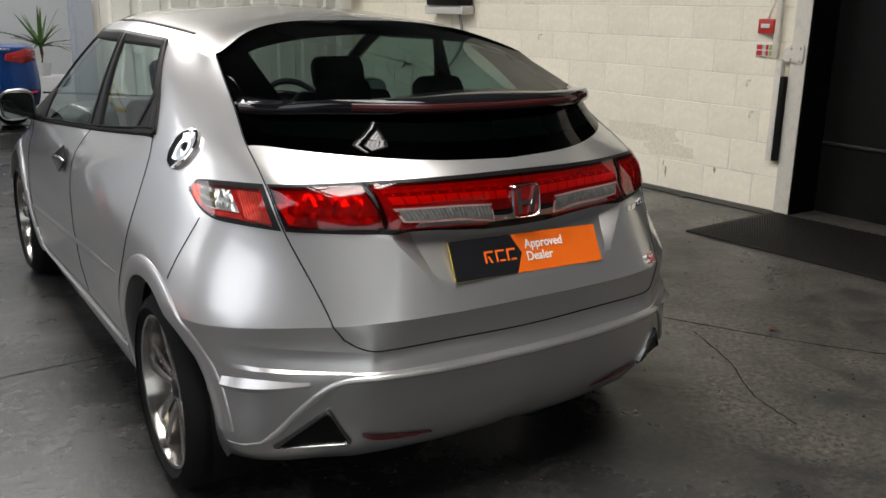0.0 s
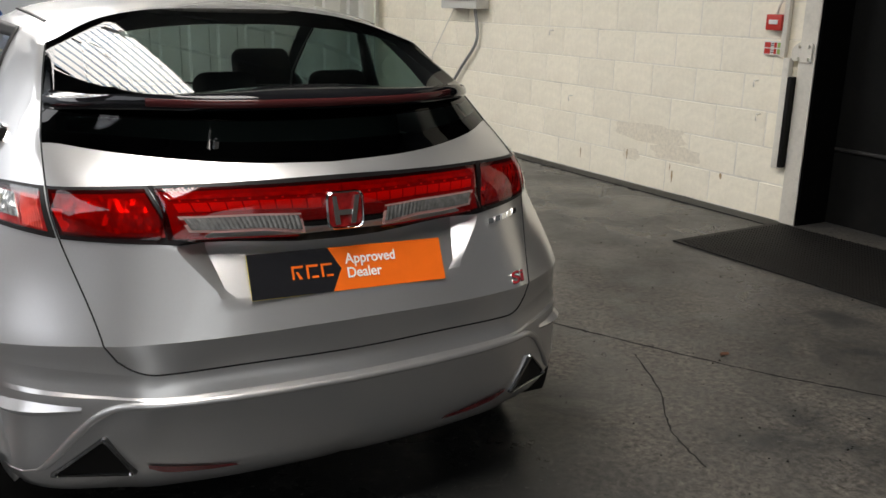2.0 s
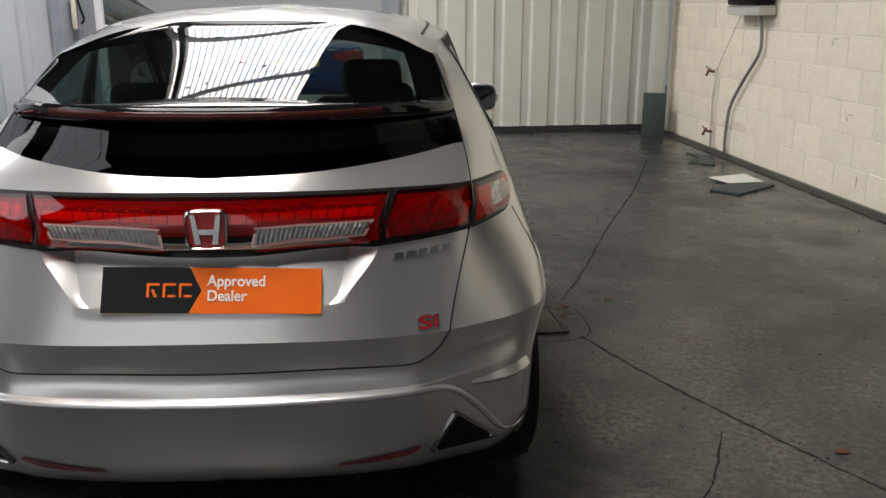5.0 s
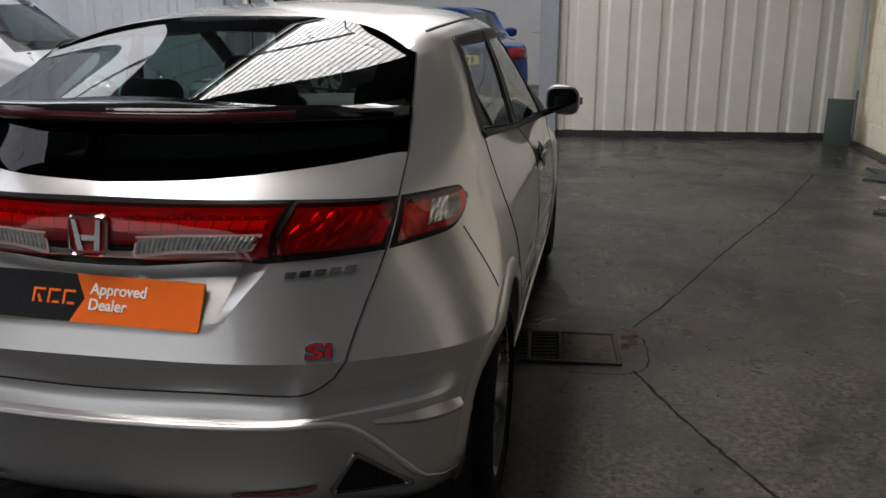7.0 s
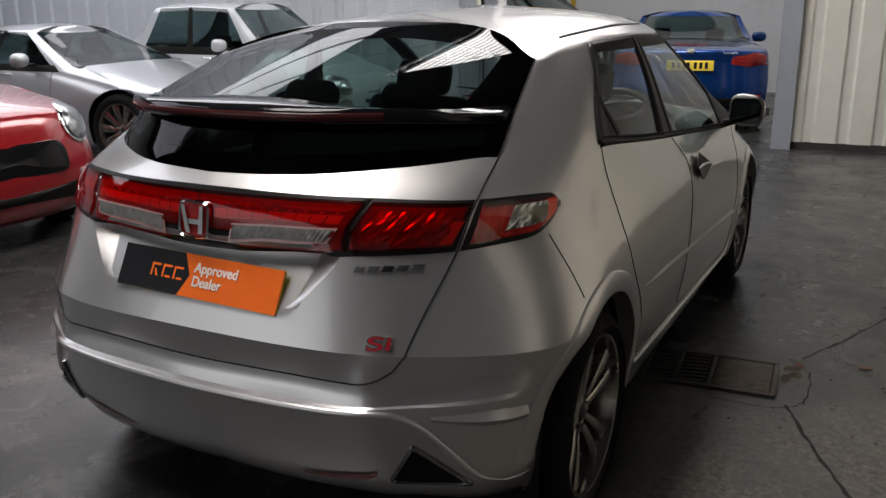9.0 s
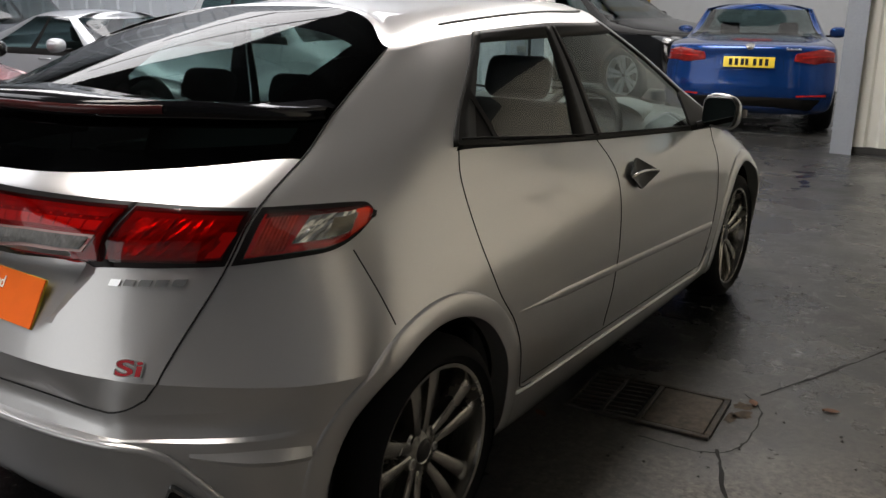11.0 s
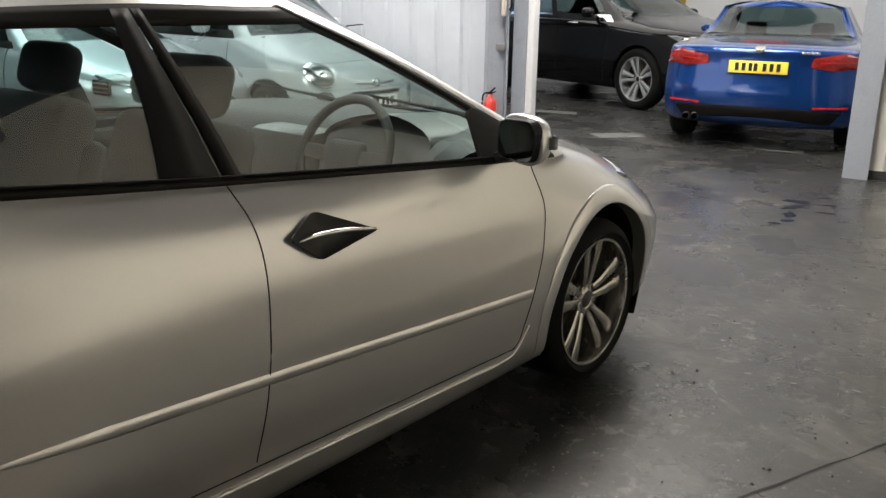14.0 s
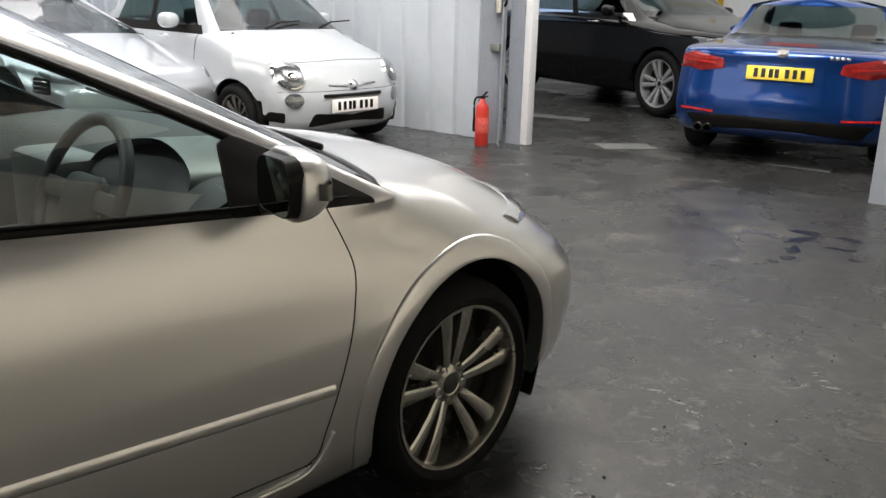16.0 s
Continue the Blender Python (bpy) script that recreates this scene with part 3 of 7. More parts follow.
def even_skin(g, steps, keep_rows, u_split, crease_row, lam=0.5, mu=-0.512):
    """Takes out waves shorter than a panel while the form stays; keep_rows stay creased outside the split."""
    n_v, n_u = g.shape[:2]
    crease = np.zeros((n_v, n_u), bool)
    crease[0], crease[-1] = True, True
    for r, everywhere in keep_rows:
        crease[r] = True
        if not everywhere:
            crease[r, u_split[0] + 1:u_split[1]] = False
    crease[crease_row[0], :crease_row[1]] = True
    for i in range(2 * steps):
        k = lam if i % 2 == 0 else mu
        full = g.copy()
        full[1:-1, 1:-1] = (g[1:-1, :-2] + g[1:-1, 2:] + g[:-2, 1:-1] + g[2:, 1:-1]) / 4
        line = g.copy()
        line[:, 1:-1] = (g[:, :-2] + g[:, 2:]) / 2
        side = g.copy()
        side[1:-1] = (g[:-2] + g[2:]) / 2
        goal = np.where(crease[..., None], line, full)
        goal[:, 0], goal[:, -1] = side[:, 0], side[:, -1]
        goal[crease[:, 0], 0], goal[crease[:, -1], -1] = g[crease[:, 0], 0], g[crease[:, -1], -1]
        g += k * (goal - g)
    g[:, 0, 0] = g[:, -1, 0] = 0
    g[-1, :, 0] = 0


even_skin(GRID, 70, ((SV[4], True), (SV[9], False), (SV[10], False), (SV[12], True)), (SU[3], SU[5]), (CREASE_V, CREASE_U))
fair(GRID, SV[1], SV[4], 6)
fair(GRID, SV[12], SV[14], 10)
fair(GRID, SV[1], SV[9], 5, "u")
fair(GRID, SV[10] + 1, SV[14], 5, "u")

# the tail window is one even curve
def even_patch(g, v0, v1, u0, u1, solve_axis):
    a, b = (0, 1) if solve_axis == 2 else (0, 2)
    P = g[v0:v1 + 1, u0:u1 + 1].reshape(-1, 3)
    x, q = P[:, a] ** 2, P[:, b] - P[:, b].mean()
    M = np.stack([np.ones_like(x), x, q, q * q, x * q], axis=1)
    c = np.linalg.lstsq(M, P[:, solve_axis], rcond=None)[0]
    P = P.copy()
    P[:, solve_axis] = M @ c
    g[v0:v1 + 1, u0:u1 + 1] = P.reshape(v1 - v0 + 1, u1 - u0 + 1, 3)


even_patch(GRID, SV[10] + 1, SV[12] - 1, 0, SU[3] - 2, 2)

def even_row(g, v, u1, fade=7):
    """One feature line across the tail as an even curve, met smoothly at the corner seam."""
    P = g[v, :u1 + 1]
    x = P[:, 0] ** 2
    M = np.stack([np.ones_like(x), x, x * x, x ** 3], axis=1)
    w = np.clip((np.arange(u1 + 1) - (u1 - fade)) / fade, 0, 1)
    w = w * w * (3 - 2 * w)
    for k in (1, 2):
        fit = M @ np.linalg.lstsq(M, P[:, k], rcond=None)[0]
        P[:, k] = fit + (P[:, k] - fit) * w


def even_panel(g, v0, v1, u1, fade=7):
    """A tail panel as one even curve in depth over width and height."""
    P = g[v0:v1 + 1, :u1 + 1]
    x, z = P[..., 0].ravel() ** 2, P[..., 2].ravel() - .75
    M = np.stack([np.ones_like(x), x, x * x, z, z * z, x * z], axis=1)
    fit = (M @ np.linalg.lstsq(M, P[..., 1].ravel(), rcond=None)[0]).reshape(P.shape[:2])
    w = np.clip((np.arange(u1 + 1) - (u1 - fade)) / fade, 0, 1)
    w = (w * w * (3 - 2 * w))[None]
    P[..., 1] = fit + (P[..., 1] - fit) * w


def ruled(g, v0, v1, u1, fade=7):
    """A straight facet between two feature lines."""
    w = np.clip((np.arange(u1 + 1) - (u1 - fade)) / fade, 0, 1)[:, None]
    for v in range(v0 + 1, v1):
        t = (v - v0) / (v1 - v0)
        flat = g[v0, :u1 + 1] * (1 - t) + g[v1, :u1 + 1] * t
        g[v, :u1 + 1] = flat + (g[v, :u1 + 1] - flat) * w


for v in (SV[4], SV[5], CREASE_V):
    even_row(GRID, v, SU[3])
even_panel(GRID, CREASE_V, SV[7], SU[3])
ruled(GRID, SV[5], CREASE_V, SU[3])
for v in range(SV[4] + 1, SV[5]):  # upright under the tailgate, then a narrow step out to the ledge
    t = (SV[5] - v) / (SV[5] - SV[4])
    w = np.clip((SU[4] - np.arange(SU[4] + 1)) / 8, 0, 1)
    step = GRID[SV[5], :SU[4] + 1, 1] + (GRID[SV[4], :SU[4] + 1, 1] - GRID[SV[5], :SU[4] + 1, 1]) * t ** 3.5
    GRID[v, :SU[4] + 1, 1] += (step - GRID[v, :SU[4] + 1, 1]) * w
    if v == SV[4] + 1:
        GRID[v, :SU[4] + 1, 2] -= 0.6 * (GRID[v, :SU[4] + 1, 2] - GRID[SV[4], :SU[4] + 1, 2]) * w

# the plate recess: a shallow hollow with slanting cheeks, its edges along two columns of the skin
CHEEK_IN, CHEEK_OUT, CHEEK_END = 13, 17, SU[3] - 3
for v in range(SV[6], SV[7] + 1):
    row = GRID[v, :SU[3]].copy()
    xs = row[:, 0]
    rise = min(max((row[5][2] - 0.735) / 0.11, 0), 1)
    target = np.interp(xs, [0, xs[CHEEK_IN], xs[CHEEK_OUT], xs[CHEEK_END], 2], [0, 0.298 + 0.036 * rise, 0.304 + 0.10 * rise, xs[CHEEK_END], 2])
    nx = xs + (target - xs) * min(1, 5 * rise)
    for k in (1, 2):
        GRID[v, :SU[3], k] = np.interp(nx, xs, row[:, k])
    GRID[v, :SU[3], 0] = nx
    GRID[v, :SU[3], 1] += 0.045 * rise * np.interp(np.arange(SU[3]), [CHEEK_IN, CHEEK_OUT], [1.0, 0.0])

# round wheel openings: points near the circle are drawn onto it
HUBS, HUB_Z, ARCH_R = (-1.3175, 1.3175), 0.315, 0.365


ARCHES = (HUBS, HUB_Z, ARCH_R)


def arch_side(p, arches):
    for hy in arches[0]:
        if p[0] > 0.5 and abs(p[1] - hy) < 0.7 and p[2] < arches[1] + arches[2] + 0.1:
            return math.hypot(p[1] - hy, p[2] - arches[1]) - arches[2]
    return 1.0


def grid_normals(g):
    du = np.gradient(g, axis=1)
    dv = np.gradient(g, axis=0)
    n = np.cross(du, dv)
    return n / np.maximum(np.linalg.norm(n, axis=2, keepdims=True), 1e-9)


def crease_patch(v, u):
    """Which even piece of the main car's skin a cell belongs to: light breaks where two of them meet."""
    if u < SU[4] + 4 and v < SV[5]:
        return 1 if v < SV[4] else 2 if v == SV[4] else 9
    if u < CREASE_U and SV[5] <= v < CREASE_V:
        return 3
    if u < SU[3]:
        if SV[6] + 1 <= v < SV[7]:
            return 4 if u < CHEEK_IN else 5 if u < CHEEK_OUT else 0
        if v < SV[9]:
            return 0
        return 6 if v < SV[10] else 7 if v < SV[12] else 8
    return 0


def cell_normals(g):
    return np.cross(g[1:, 1:] - g[:-1, :-1], g[1:, :-1] - g[:-1, 1:])


def region_mesh(name, cells, material, parent, grid, mirror, label="", drop_arch=True, lift=0.0, arches=ARCHES, inner=0.76):
    """A panel: the cells (v, u) of the body grid as one mesh, its normals taken from the whole body."""
    nrm = grid_normals(grid)
    creased = grid is GRID
    flat = cell_normals(grid)

    def corner(a, b, key):
        n = np.zeros(3)
        for i in (a - 1, a):
            for j in (b - 1, b):
                if 0 <= i < flat.shape[0] and 0 <= j < flat.shape[1] and crease_patch(i, j) == key:
                    n += flat[i, j]
        k = np.linalg.norm(n)
        return n / k if k > 1e-12 else nrm[a][b]

    idx, verts, faces, normals = {}, [], [], []
    sides = (1, -1) if mirror == "both" else ((-1,) if mirror == "left" else (1,))
    for s in sides:
        for v, u in cells:
            quad = ((v, u), (v, u + 1), (v + 1, u + 1), (v + 1, u))
            sd = [arch_side(grid[a][b], arches) for a, b in quad] if drop_arch else []
            if sd and (all(k < 0 for k in sd) or any((k < 0 and grid[a][b][0] < inner) or k < -.12 for k, (a, b) in zip(sd, quad))):
                continue
            f = []
            which = crease_patch(v, u) if creased else 0
            for a, b in quad:
                if (a, b, s, which) not in idx:
                    p = grid[a][b].copy()
                    n = corner(a, b, which) if creased else nrm[a][b]
                    if drop_arch:
                        for hy in arches[0]:
                            d = math.hypot(p[1] - hy, p[2] - arches[1])
                            if p[0] >= inner and d < arches[2]:
                                k = arches[2] / max(d, 1e-6)
                                p[1], p[2] = hy + (p[1] - hy) * k, arches[1] + (p[2] - arches[1]) * k
                    p = p + n * lift
                    key = (a, b, s, which) if abs(p[0]) > 1e-4 or len(sides) == 1 else (a, b, 0, which)
                    if key in idx:
                        idx[(a, b, s, which)] = idx[key]
                    else:
                        idx[key] = idx[(a, b, s, which)] = len(verts)
                        verts.append((p[0] * s, p[1], p[2]))
                        normals.append((n[0] * s, n[1], n[2]) if key[2] else (0, n[1], n[2]))
                f.append(idx[(a, b, s, which)])
            f = list(dict.fromkeys(f))
            if len(f) > 2:
                faces.append(f if s > 0 else f[::-1])
    me = bpy.data.meshes.new(name)
    me.from_pydata(verts, [], faces)
    for p in me.polygons:
        p.use_smooth = True
    me.materials.append(material)
    me.validate()
    me.update()
    if len(me.vertices) == len(normals):
        me.normals_split_custom_set_from_vertices(normals)
    ob = new(name, me)
    ob.parent = parent
    if label:
        ob["label"] = label
    return ob


def cells(v0, v1, u0, u1):
    return [(v, u) for v in range(v0, v1) for u in range(u0, u1)]


car = thing("car", "silver metallic five-door hatchback parked on the floor", "car")
# panels by the feature lines
hatch = region_mesh("tailgate", cells(SV[5], SV[9], 0, SU[3]), SILVER, car, GRID, "both", drop_arch=False)
rear_bumper = region_mesh("rear_bumper", cells(0, SV[5], 0, SU[4] + 4), SILVER, car, GRID, "both")
for side in ("right", "left"):
    region_mesh("quarter_panel", cells(SV[5], SV[9], SU[3], SU[5]) + cells(SV[9], SV[12], SU[3], SU[5]) + cells(0, SV[5], SU[4] + 4, SU[5]), SILVER, car, GRID, side)
    region_mesh("rear_door", cells(SV[2], SV[9], SU[5], SU[6]), SILVER, car, GRID, side)
    region_mesh("front_door", cells(SV[2], SV[9], SU[6], SU[7]), SILVER, car, GRID, side)
    region_mesh("sill", cells(0, SV[2], SU[5], SU[7]), SILVER, car, GRID, side)
    region_mesh("front_wing", cells(0, SV[8], SU[7], SU[9]), SILVER, car, GRID, side)
region_mesh("front_bumper", cells(0, SV[7], SU[9], SU[12]), SILVER, car, GRID, "both")
region_mesh("bonnet", cells(SV[8], SV[9], SU[7], SU[12]) + cells(SV[7], SV[8], SU[9], SU[12]), SILVER, car, GRID, "both")
region_mesh("roof", cells(SV[12], SV[14], 0, SU[12]), SILVER, car, GRID, "both")
rear_frame = region_mesh("rear_window_surround", [c for c in cells(SV[9], SV[12], 0, SU[3]) if c[1] >= SU[3] - (3 if c[0] < SV[10] - 2 else 9) or c[0] < SV[9] + 3 or c[0] >= SV[12] - 4 or SV[10] - 2 <= c[0] < SV[10] + 2], FRIT, car, GRID, "both", drop_arch=False)
lower_glass = region_mesh("lower_rear_window", cells(SV[9] + 3, SV[10] - 2, 0, SU[3] - 3), PRIVACY, car, GRID, "both", drop_arch=False)
upper_glass = region_mesh("rear_window", cells(SV[10] + 2, SV[12] - 4, 0, SU[3] - 9), PRIVACY, car, GRID, "both", drop_arch=False)
windscreen = region_mesh("windscreen", cells(SV[9], SV[12], SU[8] - 8, SU[12]), CLEAR, car, GRID, "both")
for side in ("right", "left"):
    region_mesh("a_pillar", cells(SV[9], SV[12], SU[7], SU[8] - 8), SILVER, car, GRID, side)
    region_mesh("side_window", cells(SV[9] + 1, SV[12] - 1, SU[5] + 1, SU[7] - 1), SIDE_GLASS, car, GRID, side)


# wheels
def make_wheel(parent, R, r, w, spokes=5, twin=True, rim_mat=ALLOY, label="twin five-spoke silver alloy rim"):
    """A wheel about the local x axis, its face towards +x."""
    tyre, rim, drum, disc = (bmesh.new() for _ in range(4))
    add_lathe(tyre, [(r - .004, -w / 2 + .02), (r + .01, -w / 2), (R - .045, -w / 2 - .012), (R - .012, -w / 2 + .008), (R, -w / 2 + .04), (R, w / 2 - .04), (R - .012, w / 2 - .008), (R - .045, w / 2 + .012), (r + .03, w / 2 + .008), (r + .01, w / 2 - .004), (r - .004, w / 2 - .02)], 64)
    add_lathe(rim, [(r + .006, w / 2 - .008), (r + .004, w / 2 - .002), (r - .006, w / 2 - .004), (r - .014, w / 2 - .03), (r - .022, -w / 2 + .03), (r + .004, -w / 2 + .01)], 64)
    add_lathe(drum, [(0.001, -.03), (r - .02, -.03)], 40)
    add_lathe(disc, [(0.001, -.005), (.65 * r, -.005), (.65 * r, -.02), (0.001, -.02)], 40)
    k0 = r / .222
    for k in range(spokes):
        base = 2 * math.pi * k / spokes + math.pi / 2
        for sgn in ((-1, 1) if twin else (0,)):
            rows = []
            for rad, half, off, x in ((.050, .013, .015, .060), (.10, .0165, .0235, .070), (.16, .0215, .0335, .078), (.218, .0265, .045, .081)) if twin else ((.050, .013, 0, .060), (.10, .0155, 0, .070), (.16, .0205, 0, .078), (.218, .0245, 0, .081)):
                row = []
                wide = 1.0 if twin else 1.5
                for du, dx in ((-half, -.035), (-half * .92, -.004), (-half * .55, 0), (half * .55, 0), (half * .92, -.004), (half, -.035)):
                    t = (sgn * off + du * wide) * k0
                    row.append(rim.verts.new((x + dx, rad * k0 * math.cos(base) - t * math.sin(base), rad * k0 * math.sin(base) + t * math.cos(base))))
                rows.append(row)
            for a, b in zip(rows, rows[1:]):
                for j in range(5):
                    rim.faces.new((a[j], a[j + 1], b[j + 1], b[j]))
            rim.faces.new(rows[-1])
    add_lathe(rim, [(.031, .060), (.034, .062), (.058, .056), (.068, .045), (.07, .01)], 40)
    bmesh.ops.recalc_face_normals(rim, faces=rim.faces)
    wh = new("wheel")
    wh.parent = parent
    part("tyre", tyre, RUBBER, wh, "black rubber tyre", angle=50)
    part("rim", rim, rim_mat, wh, label, angle=30)
    part("brake_drum", drum, ALLOY_DARK, wh)
    part("brake_disc", disc, STEEL_DISC, wh, angle=40)
    bm = bmesh.new()
    add_lathe(bm, [(.0005, .066), (.022, .066), (.028, .063), (.031, .058)], 24)
    part("wheel_cap", bm, ALLOY_DARK, wh, "dark centre cap")
    for k in range(5):
        a = 2 * math.pi * k / 5 + math.pi / 2 + math.pi / 5
        bm = bmesh.new()
        add_lathe(bm, [(.0165, .056), (.0165, .060), (.0125, .061), (.0125, .050)], 12, Matrix.Translation((0, .050 * math.cos(a), .050 * math.sin(a))))
        add_cyl(bm, (.045, .050 * math.cos(a), .050 * math.sin(a)), (.058, .050 * math.cos(a), .050 * math.sin(a)), .0095, .008, 6)
        part("wheel_nut", bm, CHROME if k % 2 else ALLOY, wh, angle=40)
    return wh


WHEEL_R = .306
wheel = make_wheel(car, WHEEL_R, .234, .205)
wheel.matrix_local = pose(0.756, HUBS[1] - .016, WHEEL_R + .001)
for sx, hy, rot in ((1, HUBS[0] + .01, 4), (-1, HUBS[0] + .01, 3), (-1, HUBS[1] - .016, 10)):
    w = copy_thing(wheel, pose(0.768 * sx, hy, WHEEL_R + .001, rot, 0, 0 if sx > 0 else 180))
    w.parent = car


def S(u, v, lift=0.0, sx=1):
    """A place on the body at grid coordinates, lifted off the skin."""
    u, v = min(max(u, 0), NU - 1.001), min(max(v, 0), NV - 1.001)
    i, j = int(v), int(u)
    a, b = v - i, u - j
    p = (GRID[i][j] * (1 - b) + GRID[i][j + 1] * b) * (1 - a) + (GRID[i + 1][j] * (1 - b) + GRID[i + 1][j + 1] * b) * a
    n = (NORMALS[i][j] * (1 - b) + NORMALS[i][j + 1] * b) * (1 - a) + (NORMALS[i + 1][j] * (1 - b) + NORMALS[i + 1][j + 1] * b) * a
    p = p + n / max(np.linalg.norm(n), 1e-9) * lift
    return Vector((p[0] * sx, p[1], p[2]))


NORMALS = grid_normals(GRID)
for v in range(NV):
    if NORMALS[v][0][1] > 0 and v < SV[9]:
        NORMALS[v][0] = NORMALS[v][1]
from mathutils.bvhtree import BVHTree
_v = [Vector(GRID[a][b]) for a in range(NV) for b in range(NU)]
_f = [(a * NU + b, a * NU + b + 1, (a + 1) * NU + b + 1, (a + 1) * NU + b) for a in range(NV - 1) for b in range(NU - 1)]
SKIN = BVHTree.FromPolygons(_v, _f)


def flank(y, z, lift=0.0, sx=1):
    """The place on the car's side at y, z."""
    hit, n, _, _ = SKIN.ray_cast(Vector((2, y, z)), Vector((-1, 0, 0)))
    if hit is None:
        hit, n = Vector((0.85, y, z)), Vector((1, 0, 0))
    if n.x < 0:
        n = -n
    p = hit + n * lift
    return Vector((p.x * sx, p.y, p.z))


def tail(x, z, lift=0.0):
    """The place on the car's rear at x, z."""
    hit, n, _, _ = SKIN.ray_cast(Vector((abs(x) + 1e-4, -4, z)), Vector((0, 1, 0)))
    if hit is None:
        hit, n = Vector((abs(x), -1.9, z)), Vector((0, -1, 0))
    if n.y > 0:
        n = -n
    p = hit + n * lift
    return Vector((p.x if x >= 0 else -p.x, p.y, p.z))


def add_band(bm, lo, hi, lift, sx=1, n=1, depth=0.006, mid=0.0):
    """A raised strip of skin between two curves in grid coordinates, with turned-down edges; mid bulges its middle."""
    rows = []
    for k in range(n + 1):
        t = k / n
        rows.append([S(a[0] * (1 - t) + b[0] * t, a[1] * (1 - t) + b[1] * t, lift + mid * 4 * t * (1 - t), sx) for a, b in zip(lo, hi)])
    low = [S(*a, lift - depth, sx) for a in lo]
    high = [S(*b, lift - depth, sx) for b in hi]
    rows = [low] + rows + [high]
    vs = [[bm.verts.new(p) for p in r] for r in rows]
    for a, b in zip(vs, vs[1:]):
        for i in range(len(a) - 1):
            f = (a[i], a[i + 1], b[i + 1], b[i])
            bm.faces.new(f if sx > 0 else f[::-1])
    for e in (0, -1):
        ring = [r[e] for r in vs]
        if len({tuple(round(c, 5) for c in x.co) for x in ring}) > 2:
            f = bm.faces.new(ring if (e == 0) == (sx > 0) else ring[::-1])


def ruler(u0, v0, u1, v1, n):
    return [(u0 + (u1 - u0) * i / n, v0 + (v1 - v0) * i / n) for i in range(n + 1)]


def seam(name, pts, parent, r=0.0017, material=None):
    bm = bmesh.new()
    add_tube(bm, pts, r, 6)
    return part(name, bm, material or GAP, parent)


